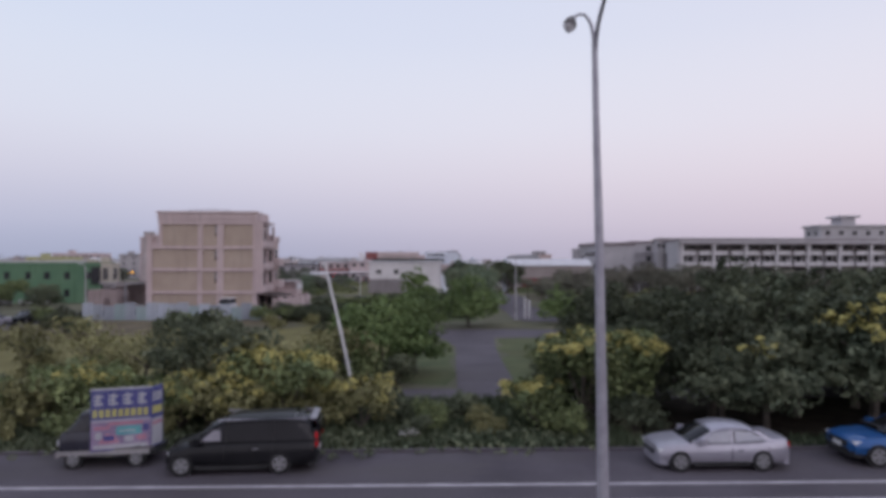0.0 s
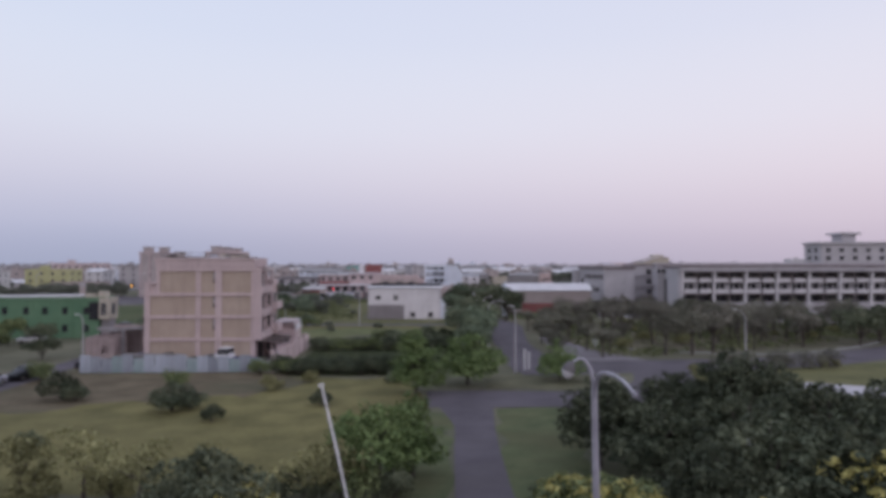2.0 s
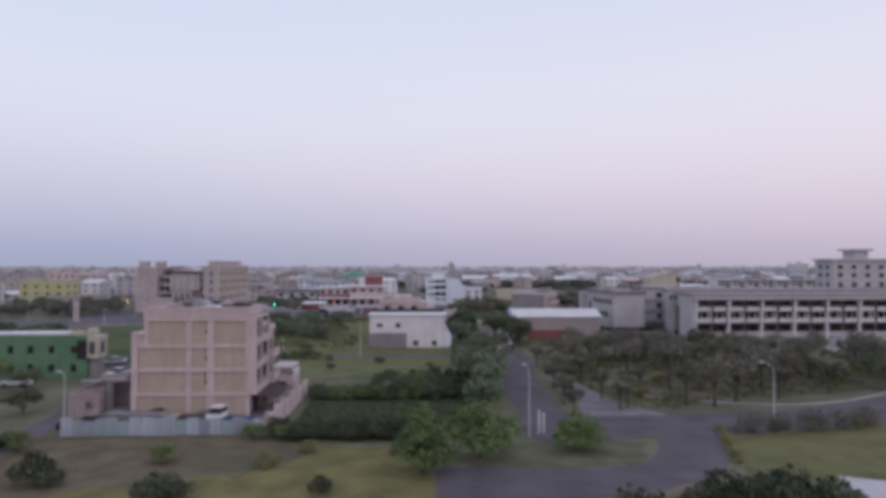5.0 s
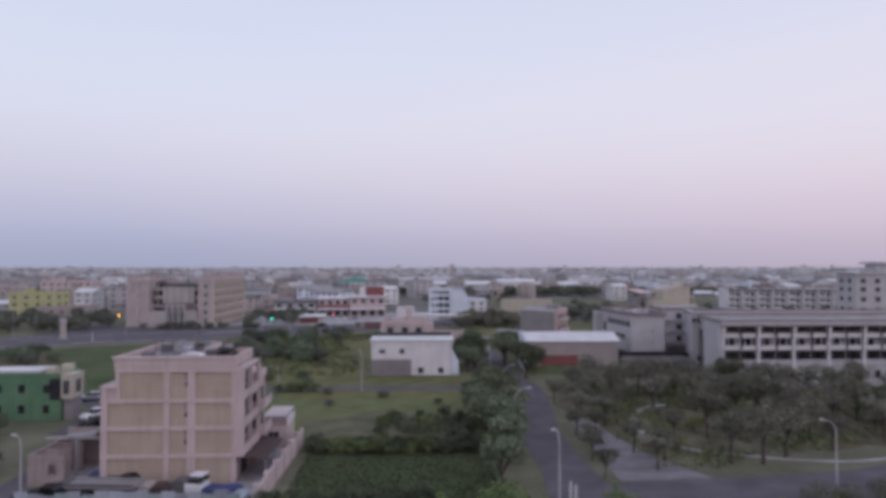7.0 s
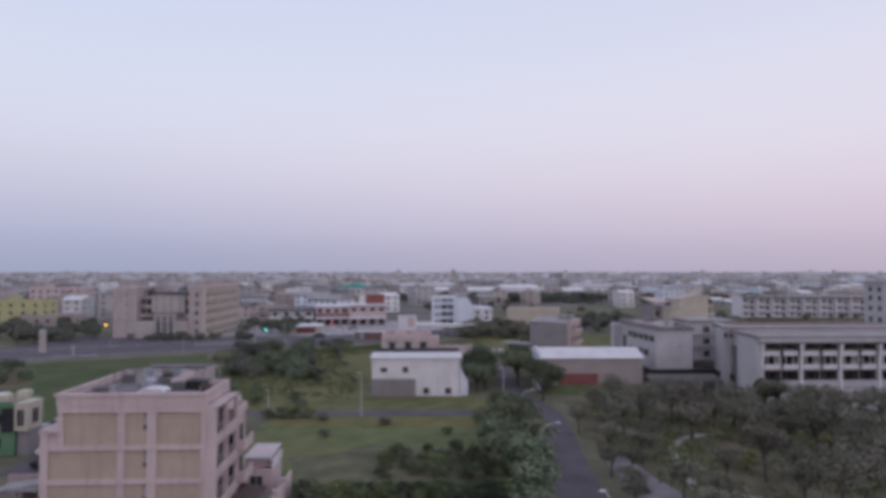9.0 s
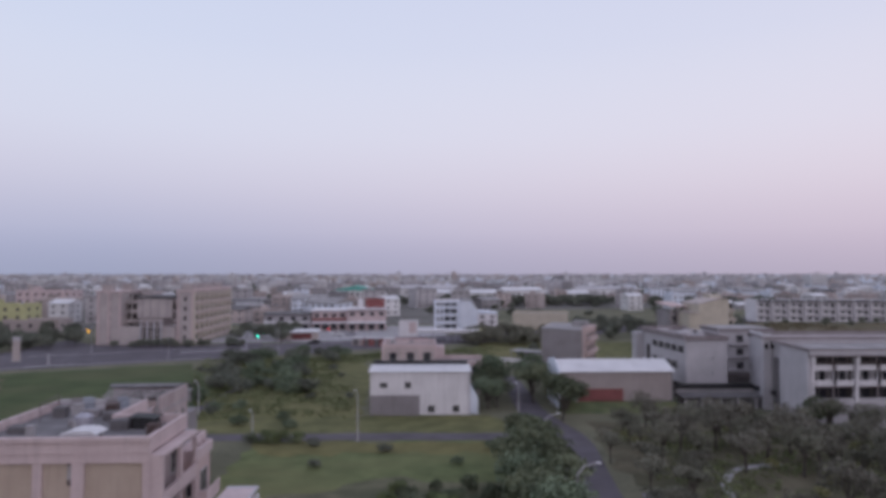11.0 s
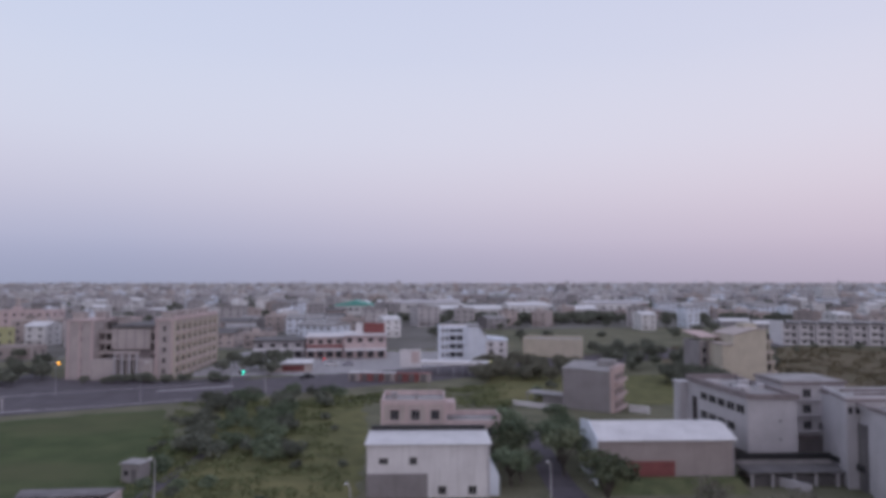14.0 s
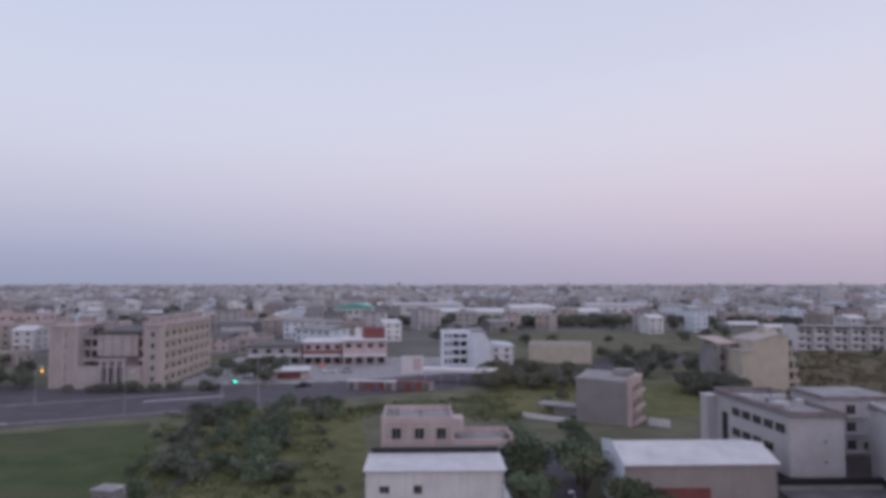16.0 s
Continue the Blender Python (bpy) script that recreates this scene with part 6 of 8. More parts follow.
def plant(kinds, spots, seed=1):
    """Sets the given trees at spots (x, y, scale); each kind is placed at least once."""
    rng = random.Random(seed)
    for i, (x, y, s) in enumerate(spots):
        k = kinds[i % len(kinds)] if i < len(kinds) else rng.choice(kinds)
        m = pose(x, y, 0, 0, 0, rng.uniform(0, 360))
        if k.name not in PLANTED:
            PLANTED.add(k.name)
            k.scale = (s, s, s)
            k.matrix_basis = m @ Matrix.Diagonal((s, s, s, 1))
        else:
            c = copy_thing(k, m)
            c.scale = (s * rng.uniform(0.9, 1.1), s * rng.uniform(0.9, 1.1), s * rng.uniform(0.9, 1.08))


def scatter(seed, n, x0, x1, y0, y1, s0, s1, gap, keep=None):
    rng, out = random.Random(seed), []
    for _ in range(n * 40):
        x, y = rng.uniform(x0, x1), rng.uniform(y0, y1)
        if (keep is None or keep(x, y)) and all((x - a) ** 2 + (y - b) ** 2 > gap * gap for a, b, _ in out):
            out.append((x, y, rng.uniform(s0, s1)))
            if len(out) == n:
                break
    return out


# the dense belt beside the road
belt = [tree(31 + i, 6.2, 2.9, ("leaf_belt", "leaf_belt", "leaf_belt")[i], "dense dark green roadside tree in layered pads", "roadside belt of trees", 13, 420, 18, 0.13, 0.34, clump_spread=0.3, tiers=6) for i in range(3)]
plant([belt[1]], [(14.4, 28.8, 0.9), (18.0, 28.8, 0.86), (14.2, 27.3, 0.66), (17.4, 29.8, 0.98), (21.6, 30.4, 1.0), (26.8, 30.2, 1.02), (33.5, 31.5, 1.05), (15.0, 36.4, 0.85), (22.4, 43.6, 1.12), (25.8, 44.4, 0.98), (19.6, 47.0, 0.88), (40.5, 31, 1.0)], 3)
plant([belt[0], belt[2]], [(19.0, 34.6, 1.06), (23.6, 35.4, 1.08), (28.8, 36, 1.1), (13.2, 41.5, 0.9), (17.6, 41.4, 0.95), (27.4, 42.2, 0.85), (33, 39.5, 0.8), (38.5, 36, 1.1), (15.2, 46.6, 0.82), (24.2, 47.6, 0.8), (41.5, 42.0, 0.7), (44, 40, 0.85), (23.0, 52.0, 0.72), (46.5, 34, 1.0), (27, 54, 0.6), (31.6, 46.6, 0.62), (34.6, 47.2, 0.6), (37.6, 46.8, 0.66), (41, 47, 0.7)], 33)
golden = [tree(41 + i, 4.6, 2.2, ("leaf", "leaf")[i], "broad shrub tree with yellow blossom", "yellow blossoming trees", 8, 230, 12, 0.14, 0.12, blossom=(110, 170)[i], clump_spread=0.36) for i in range(2)]
plant(golden, [(8.9, 27.9, 0.95), (10.3, 28.4, 0.88), (8.9, 31.0, 0.7), (10.0, 29.8, 0.85)], 4)
rich = tree(46, 4.6, 2.2, "leaf_belt", "dark leafy tree topped with some yellow blossom", "yellow blossoming trees", 10, 300, 14, 0.14, 0.42, blossom=80, clump_spread=0.34, tiers=5)
plant([rich], [(20.2, 27.3, 1.22), (15.5, 26.5, 0.92), (24.6, 28.0, 1.25), (28.8, 27.4, 1.2), (32.4, 27.4, 1.2)], 44)
# shrubs on the other side of the gap
gold_shrub = [tree(51 + i, 2.9, 1.7, ("leaf_olive", "leaf", "leaf")[i], "green roadside shrub with clumps of yellow blossom", "blossoming roadside shrubs", 8, 150, 12, 0.12, 0.06, blossom=(80, 120, 30)[i], name="shrub", clump_spread=0.34) for i in range(3)]
plant(gold_shrub, [(-4.9, 27.6, 1.18), (-3.1, 27.5, 1.1), (-10.9, 27.6, 0.95), (-6.9, 26.9, 0.75), (-1.7, 27.3, 0.7), (0.0, 26.9, 0.75), (6.7, 27.0, 0.75), (-4.0, 26.8, 0.85), (-5.8, 27.0, 0.8), (-14.6, 26.6, 0.7), (-19.4, 27.2, 0.8), (-26, 27.6, 0.9)], 5)
plain_shrub = [tree(61 + i, 2.4, 1.5, ("leaf", "leaf_dark", "leaf_olive")[i], "leafy dull green shrub with dense twigs", "green shrubs", 8, 150, 12, 0.12, 0.05, name="shrub", clump_spread=0.32) for i in range(3)]
plant(plain_shrub, [(-31, 29.6, 1.1), (-28.4, 28.6, 1.1), (-23.4, 27.2, 0.85), (-21.4, 28.0, 1.0), (-19, 25.6, 0.6), (-17.8, 29.4, 0.95), (-16.6, 27.4, 0.9), (-16.4, 25.4, 0.6), (-15, 28.8, 0.85), (-13, 25.4, 0.55), (-12.6, 27.8, 0.95), (-11.2, 30.0, 0.8), (-10.4, 25.6, 0.6), (-9.0, 27.4, 0.85), (-7.6, 25.6, 0.6), (-2.6, 29.4, 0.6), (-1.4, 28.8, 0.6), (1.2, 28.0, 0.55), (2.0, 25.7, 0.4)], 6)
plant(plain_shrub, [(2.6, 27.0, 0.5), (3.8, 28.4, 0.55), (4.6, 26.2, 0.45), (7.4, 29.6, 0.75), (7.6, 25.8, 0.5), (25.6, 26, 0.8), (-33, 37, 1.2), (-28.6, 37.4, 0.9), (-25.4, 37.0, 0.9), (-25, 30.6, 1.1), (-22.2, 36.8, 0.8), (-22, 30.6, 1.1), (-19.4, 31, 1.0), (-18.2, 36.8, 0.8), (-14.2, 37.0, 0.75), (-13.4, 30.2, 0.9), (-10.4, 36.6, 0.65)], 206)
plant(plain_shrub, [(-9.6, 30.4, 0.8), (-5.0, 36.4, 0.7), (-4.4, 30.2, 0.7), (-3.0, 36.6, 0.85), (-1.2, 36.4, 0.95), (0.8, 36.4, 0.75), (-35, 50, 0.9), (-24, 46, 0.6), (-40, 58, 0.9), (-48, 70, 1.1), (-44, 66, 1.0), (-39, 72, 0.9), (-23, 68, 0.8), (-16.5, 75.5, 0.8), (-13.6, 76.0, 0.9), (-13.0, 66.5, 0.7), (-10, 71, 0.6), (-1, 70, 0.6)], 406)
# fill shrubs, added so that the space under the crowns stays dark
under = tree(66, 2.6, 1.7, "leaf_belt", "undergrowth shrub added to darken the space below the trees", "undergrowth shrubs", 8, 170, 12, 0.13, 0.04, name="shrub", clump_spread=0.34)
plant([under], [(9.6, 29.0, 0.8), (11.6, 30.2, 0.9), (18.6, 33.6, 0.8), (23.0, 33.2, 0.8), (24.6, 30.0, 1.0), (27.0, 28.0, 1.0), (30.4, 29.0, 1.05), (12.2, 32.0, 0.8), (9.0, 33.4, 0.7), (34.6, 28.2, 1.1), (10.4, 26.4, 0.6), (26.8, 25.8, 0.75), (29.2, 26.2, 0.9), (32, 26.0, 0.9)], 23)
park_hedge = tree(68, 1.9, 1.3, "leaf_wood", "low brownish bush beside the park road", "park road bushes", 6, 80, 7, 0.11, 0.1, name="shrub", clump_spread=0.5)
plant([park_hedge], [(35.6 + i * 1.35 + 0.5 * math.sin(i * 2.3), 76.6 + i * 0.22 + 0.5 * math.sin(i * 1.7), 0.5 + 0.17 * (i * 7 % 5)) for i in range(13)], 26)
edge_hedge = tree(67, 1.3, 0.9, "leaf_olive", "low clipped hedge bush beside the park road", "park road hedge", 6, 90, 8, 0.11, 0.04, name="shrub")
plant([edge_hedge], [(30.8 + i * 0.42, 66.5 + i * 1.35, 0.45 + 0.1 * (i % 3)) for i in range(9)] + [(40.5, 78.2, 0.8), (51, 79.4, 0.7), (53, 80.0, 0.6), (64, 82, 0.8)], 24)
plant([tree(69, 2.6, 1.6, "leaf_belt", "dark dense bush in the dry field", "field bushes", 9, 190, 12, 0.12, 0.03, name="shrub", clump_spread=0.32)], [(-19.3, 57.4, 1.0), (-17.9, 58.2, 0.75), (-14.6, 53.8, 0.55), (-6.9, 59.6, 0.55), (-31.6, 62.6, 1.0), (-29.8, 61.8, 0.7), (-35.2, 50, 0.8), (-44, 64, 0.9)], 25)
# low hedge growth in front of the belt
sparse = [tree(71 + i, 3.9, 1.9, "leaf_olive", "thin olive-green sapling with sparse leaves", "thin saplings", 6, 150, 7, 0.12, 0.34, clump_spread=0.4) for i in range(2)]
plant(sparse, [(-15.8, 37.2, 0.95), (-19.4, 37.6, 0.9), (-12.6, 36.6, 0.85), (-3.8, 36.0, 0.8), (-1.9, 36.2, 0.85), (-23, 37.2, 1.0), (-27, 36.8, 1.0), (-9.6, 36.4, 0.8)], 7)
dark_tree = tree(81, 4.9, 2.6, "leaf_dark", "dark dense tree on the lane", "lane trees", 10, 280, 14, 0.14, 0.14, clump_spread=0.4)
plant([dark_tree], [(-6.7, 29.9, 0.98)], 8)
fresh = [tree(84 + i, 5.6, 3.3, ("leaf_fresh", "leaf_fresh")[i], "spreading tree with fresh green leaves", "fresh green park trees", 13, 480, 16, 0.13, 0.24, flat=0.95, clump_spread=0.36, tiers=5) for i in range(2)]
plant(fresh, [(6.8, 68.9, 1.04), (16.9, 71.4, 0.78)], 9)
near_dark = tree(87, 5.4, 3.3, "leaf_fresh", "spreading green tree with bare stems below", "fresh green park trees", 12, 420, 15, 0.13, 0.46, flat=0.85, clump_spread=0.34, tiers=4)
plant([near_dark], [(-0.1, 38.4, 0.95)], 91)
bright = tree(88, 6.3, 2.1, "leaf_fresh", "upright tree with bright fresh green leaves", "fresh green park trees", 11, 380, 16, 0.13, 0.2, flat=1.3, clump_spread=0.34, tiers=6)
plant([bright], [(1.7, 40.2, 0.85), (1.4, 64.4, 1.03)], 92)
# rows along the lane and by the warehouses
lane = [tree(91 + i, 6.4, 2.6, ("leaf_cool", "leaf_dark", "leaf_cool")[i], "leafy green tree beside the lane", "lane row of trees", 9, 230, 13, 0.18, 0.2, clump_spread=0.42) for i in range(3)]
plant(lane, [(8.4, 84, 0.85), (8.0, 101, 0.95), (9.8, 91, 1.0), (10.4, 98, 1.05), (8.0, 108, 0.95), (11.0, 105, 1.1), (11.6, 112, 1.1), (9.0, 115, 1.0), (10.8, 122, 0.95), (11.4, 126, 0.95), (11.6, 119, 1.1), (11.6, 131.5, 0.8), (18.0, 160, 1.2), (18.8, 168, 1.25), (9.2, 155.6, 1.0), (20.4, 146, 1.3)], 10)
plant(lane, [(22.6, 152, 0.85), (9.6, 162.6, 1.15), (10.8, 173, 1.2), (11.2, 167, 1.25), (11.0, 157.4, 0.9), (23.2, 164, 0.8), (22.6, 172, 0.95), (22.4, 179, 0.9), (12.2, 186, 0.9), (22.6, 188, 0.9)], 210)
# park wood on the right
wood = [tree(101 + i, 6.2, 2.2, ("leaf_grey", "leaf_wood", "leaf_wood", "leaf_grey")[i], "feathery grey-green tree of the park", "park wood", 9, 105, 14, 0.15, 0.44, droop=0.3, clump_spread=0.46) for i in range(4)]


def in_wood(x, y):
    return y > 86 + max(0, x - 30) * 0.42 + (6 if x < 34 else 0) and y < 136 + max(0, 50 - x) * 0.5 and x > 27 and abs(y - (94 + (x - 36) * 0.28)) > (2.6 if x < 46 else 1.4) and ((x - 39) / 9) ** 2 + ((y - 110) / 5.5) ** 2 > 1 and not (92 < y < 120 and abs(x - 29.8 - (y - 106) * 0.28) < 2.9) and not (x < 40 and 108 < y < 119 and abs(y - 100 - (x - 26) * 1.3) < 3)


plant(wood, scatter(3, 96, 26, 112, 90, 141, 0.6, 1.15, 3.5, in_wood), 11)
plant([tree(111, 2.0, 1.3, "leaf_olive", "low olive park shrub on the lawn", "park shrubs", 6, 130, 7, 0.13, 0.05, name="shrub")], scatter(4, 46, 27, 105, 84, 140, 0.5, 1.0, 3.0, lambda x, y: not (90 < y < 120 and abs(x - 29.8 - (y - 106) * 0.28) < 2.6) and abs(y - (94 + (x - 36) * 0.28)) > 1.6 and y > 90 + max(0, x - 30) * 0.42), 12)
plant([tree(113, 6.2, 3.0, "leaf_dark", "dark rounded park tree on the lawn", "dark park trees", 8, 330, 8, 0.19, 0.2)], [(57.0, 137.4, 0.95), (70, 100, 1.0), (76, 104, 1.1), (82, 108, 1.0), (66, 108, 0.9), (88, 113, 1.1), (96, 116, 1.1), (92, 100, 1.0)], 13)
# reedy hedges between the plots
thicket = [tree(121 + i, 3.2, 2.2, ("leaf_dark", "leaf", "leaf_dark")[i], "dark reedy thicket between the plots", "reedy hedges", 8, 170, 12, 0.16, 0.04, name="shrub", clump_spread=0.38) for i in range(3)]
plant(thicket, scatter(6, 26, -14, 9, 95.4, 97.4, 0.42, 0.62, 1.2) + scatter(7, 20, -7, 9, 103, 114, 0.35, 0.65, 2.4) + [(-24.4, 134.0, 0.55), (-22.4, 133.8, 0.5), (-20.2, 134.0, 0.45), (-26.6, 133.6, 0.5)], 14)
plant([tree(124, 3.2, 2.2, "leaf_belt", "dark dense hedge bush along the plot", "plot hedge", 9, 200, 13, 0.15, 0.03, name="shrub", clump_spread=0.36)], scatter(5, 24, -14.6, 2, 75.2, 77.4, 0.5, 0.68, 1.1) + scatter(55, 12, -8, 8, 95.8, 97.4, 0.5, 0.65, 1.4), 16)
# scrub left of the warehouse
# the leaf_far shrubs carry haze in their colour
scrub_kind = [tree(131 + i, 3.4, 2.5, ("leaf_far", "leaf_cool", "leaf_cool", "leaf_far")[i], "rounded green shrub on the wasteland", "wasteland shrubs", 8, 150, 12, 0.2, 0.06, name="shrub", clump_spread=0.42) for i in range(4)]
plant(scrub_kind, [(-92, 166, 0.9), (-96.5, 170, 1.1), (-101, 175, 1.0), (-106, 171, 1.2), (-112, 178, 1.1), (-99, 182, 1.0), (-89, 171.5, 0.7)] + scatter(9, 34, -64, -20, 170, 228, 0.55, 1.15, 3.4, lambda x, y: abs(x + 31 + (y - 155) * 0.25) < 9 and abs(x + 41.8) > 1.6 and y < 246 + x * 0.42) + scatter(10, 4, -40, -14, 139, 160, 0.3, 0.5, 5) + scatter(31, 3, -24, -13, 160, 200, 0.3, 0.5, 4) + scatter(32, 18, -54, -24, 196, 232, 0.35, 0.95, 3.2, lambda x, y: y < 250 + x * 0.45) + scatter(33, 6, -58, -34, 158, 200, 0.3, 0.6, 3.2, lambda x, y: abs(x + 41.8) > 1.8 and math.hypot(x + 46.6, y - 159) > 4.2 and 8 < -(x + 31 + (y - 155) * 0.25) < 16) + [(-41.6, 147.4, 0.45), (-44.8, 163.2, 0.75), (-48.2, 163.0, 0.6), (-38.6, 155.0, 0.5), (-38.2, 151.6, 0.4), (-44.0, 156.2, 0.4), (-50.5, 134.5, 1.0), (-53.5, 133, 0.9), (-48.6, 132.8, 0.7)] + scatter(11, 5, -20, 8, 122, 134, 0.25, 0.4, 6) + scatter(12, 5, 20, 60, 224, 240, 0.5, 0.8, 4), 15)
# dark mound of trees and the belts of the town
def grove(name, seed, spots, h, r, per_tree, size, leaf, label):
    """Trees too many to count, as one mass of stems and leaves."""
    rng = random.Random(seed)
    lobes, stems = [], Build()
    for x, y, s in spots:
        for k in range(4):
            a, q = rng.uniform(0, 6.28), rng.uniform(0.2, 0.65) * r * s
            rr = r * s * rng.uniform(0.4, 0.6)
            lobes.append((x + q * math.cos(a), y + q * math.sin(a), h * s * rng.uniform(0.45, 0.75), rr, rr, rr * 0.75))
    cloud = leaves(seed, lobes, per_tree * len(spots), 8, size, size * 1.6)
    for x, y, s in spots:
        stems.tube([(x, y, 0), (x + 0.2, y, h * s * 0.5), (x, y + 0.2, h * s * 0.75)], [0.22 * s, 0.15 * s, 0.05], 5)
    ob = tagged(new(name, cloud_mesh(cloud, name, leaf)), label, "trees", "", "stuff")
    tagged(part("stems", stems, "bark", ob), "", "", "", "stuff")


grove("dark_grove", 141, scatter(13, 40, 12, 47, 250, 284, 0.5, 0.85, 3.4), 6.6, 4.2, 230, 0.26, "leaf_wood", "mound of dark olive bushes behind the houses")
# groves in leaf_far: their paleness is haze put into the leaf colour
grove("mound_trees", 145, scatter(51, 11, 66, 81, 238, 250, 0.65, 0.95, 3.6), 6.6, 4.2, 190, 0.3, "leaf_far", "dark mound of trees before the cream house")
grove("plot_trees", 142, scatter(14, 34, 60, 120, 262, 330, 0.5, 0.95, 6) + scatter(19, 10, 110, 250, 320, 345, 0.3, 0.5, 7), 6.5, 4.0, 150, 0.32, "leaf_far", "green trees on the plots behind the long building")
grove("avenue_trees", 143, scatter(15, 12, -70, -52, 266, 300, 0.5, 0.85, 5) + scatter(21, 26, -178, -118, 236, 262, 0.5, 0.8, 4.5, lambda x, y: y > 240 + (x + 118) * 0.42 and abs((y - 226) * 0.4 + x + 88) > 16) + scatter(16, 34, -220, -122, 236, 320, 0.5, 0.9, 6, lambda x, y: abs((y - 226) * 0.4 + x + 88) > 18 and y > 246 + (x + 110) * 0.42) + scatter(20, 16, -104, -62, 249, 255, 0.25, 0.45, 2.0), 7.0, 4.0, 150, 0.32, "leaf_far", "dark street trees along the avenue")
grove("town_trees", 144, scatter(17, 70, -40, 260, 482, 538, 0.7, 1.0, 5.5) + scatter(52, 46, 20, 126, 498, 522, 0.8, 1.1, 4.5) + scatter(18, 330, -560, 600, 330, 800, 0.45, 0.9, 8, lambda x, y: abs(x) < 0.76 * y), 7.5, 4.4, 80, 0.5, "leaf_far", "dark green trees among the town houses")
plant([tree(161 + i, 4.6, 2.6, ("leaf_dark", "leaf")[i], "dark leafy tree before the green building", "trees by the green building", 8, 260, 8, 0.18, 0.18) for i in range(2)], [(-74, 103, 0.9), (-69, 101, 0.8), (-63, 103.5, 0.9), (-57, 102, 0.85), (-78, 96, 1.0), (-71, 94, 0.9), (-60, 96, 0.75), (-66, 88, 0.9), (-58, 86, 0.85), (-48.5, 88, 0.75), (-74, 82, 1.0), (-64, 80, 0.8), (-55, 79, 0.8)], 21)
plant([tree(165, 4.4, 1.8, "leaf_wood", "slim thin-crowned dull green walk tree", "trees along the paved walk", 7, 150, 7, 0.15, 0.45, clump_spread=0.36, flat=0.7)], [(26.4, 88.4, 0.95), (25.8, 95, 1.0), (23.2, 103, 0.95), (26, 108, 1.0), (22.8, 112, 1.0), (24.6, 117, 1.0), (21.6, 123, 0.9), (28.4, 91.6, 0.9), (21.2, 97, 0.8), (19.6, 85.5, 0.75), (19.9, 92, 0.85), (20.6, 103, 0.9)], 22)
rng = np.random.RandomState(9)
yy = 820 + 3400 * rng.rand(2300) ** 1.2
xx = rng.uniform(-0.8, 0.82, 2300) * yy
lobes_far = [(x, y, 3.0, rng.uniform(4, 16), 5, rng.uniform(3, 5.5)) for x, y in zip(xx, yy)]
# far woods too wear the haze-paled leaf colour
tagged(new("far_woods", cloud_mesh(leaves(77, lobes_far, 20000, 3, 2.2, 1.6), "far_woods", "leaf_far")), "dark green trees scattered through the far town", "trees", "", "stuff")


def tufts(name, seed, n, region, height, material_name, label):
    """Grass as short crossed blades."""
    rng = np.random.RandomState(seed)
    x0, x1, y0, y1 = region
    x, y = rng.uniform(x0, x1, n), rng.uniform(y0, y1, n)
    b = Build()
    for i in range(n):
        for k in range(3):
            a = rng.uniform(0, 6.28)
            h, w = height * rng.uniform(0.5, 1.4), 0.05 + 0.04 * rng.rand()
            dx, dy = math.cos(a), math.sin(a)
            j = len(b.v)
            ox, oy = x[i] + rng.uniform(-0.15, 0.15), y[i] + rng.uniform(-0.15, 0.15)
            b.v += [(ox - dy * w, oy + dx * w, 0.0), (ox + dy * w, oy - dx * w, 0.0), (ox + dx * h * 0.5, oy + dy * h * 0.5, h)]
            b.f.append((j, j + 1, j + 2))
    tagged(new(name, cloud_mesh(b, name, material_name)), label, "grass", "", "stuff")


tufts("verge_grass", 3, 3800, (-34, 10, 24.4, 27.5), 0.3, "reed", "dark rough grass on the road verge")
tufts("shade_grass", 9, 700, (10, 34, 24.4, 25.8), 0.22, "reed", "thin grass in the shade of the trees")
tufts("hedge_grass", 4, 3500, (-12, 9, 27, 32.4), 0.32, "reed", "rough grass under the hedge")

tufts("reeds", 6, 6000, (-14, 8, 78, 95), 0.16, "reed", "dark reeds of the plot")


def weeds(name, seed, clumps, region, low, high, material_name, label, keep=None, size=0.16, per=7):
    """Uneven low growth over a stretch of ground."""
    rng = random.Random(seed)
    x0, x1, y0, y1 = region
    lobes = []
    while len(lobes) < max(12, clumps // 9):
        x, y = rng.uniform(x0, x1), rng.uniform(y0, y1)
        if keep is None or keep(x, y):
            r = rng.uniform(0.5, 2.2)
            lobes.append((x, y, 0.0, r * 1.5, r, rng.uniform(low, high)))
    q = leaves(seed, lobes, clumps, per, size, size * 1.5, 0, True)
    tagged(new(name, cloud_mesh(q, name, material_name)), label, "weeds", "", "stuff")


weeds("wasteland_growth", 11, 2600, (-64, -14, 148, 224), 0.1, 0.7, "weed", "uneven green growth between the wasteland shrubs", lambda x, y: abs(x + 30 + (y - 155) * 0.25) < 17 and y < 248 + x * 0.42, 0.22)
weeds("park_growth", 16, 3600, (27, 108, 88, 140), 0.1, 0.6, "weed", "olive green growth below the park trees", lambda x, y: y > 88 + max(0, x - 30) * 0.42, 0.2)
weeds("plot_growth", 19, 5200, (76, 180, 180, 340), 0.3, 1.2, "weed_dry", "brownish growth on the plot behind the long building", lambda x, y: x > 76 + max(0, y - 250) * 0.3, 0.35)
weeds("avenue_growth", 20, 1500, (-52, 20, 212, 250), 0.2, 0.9, "weed", "dark weeds on the plot beside the avenue", lambda x, y: y < 236 + x * 0.45 and y > 200, 0.3)
weeds("verge_growth", 22, 1600, (-30, 8, 24.6, 26.4), 0.1, 0.4, "leaf_dark", "low dull growth on the road verge", None, 0.07)

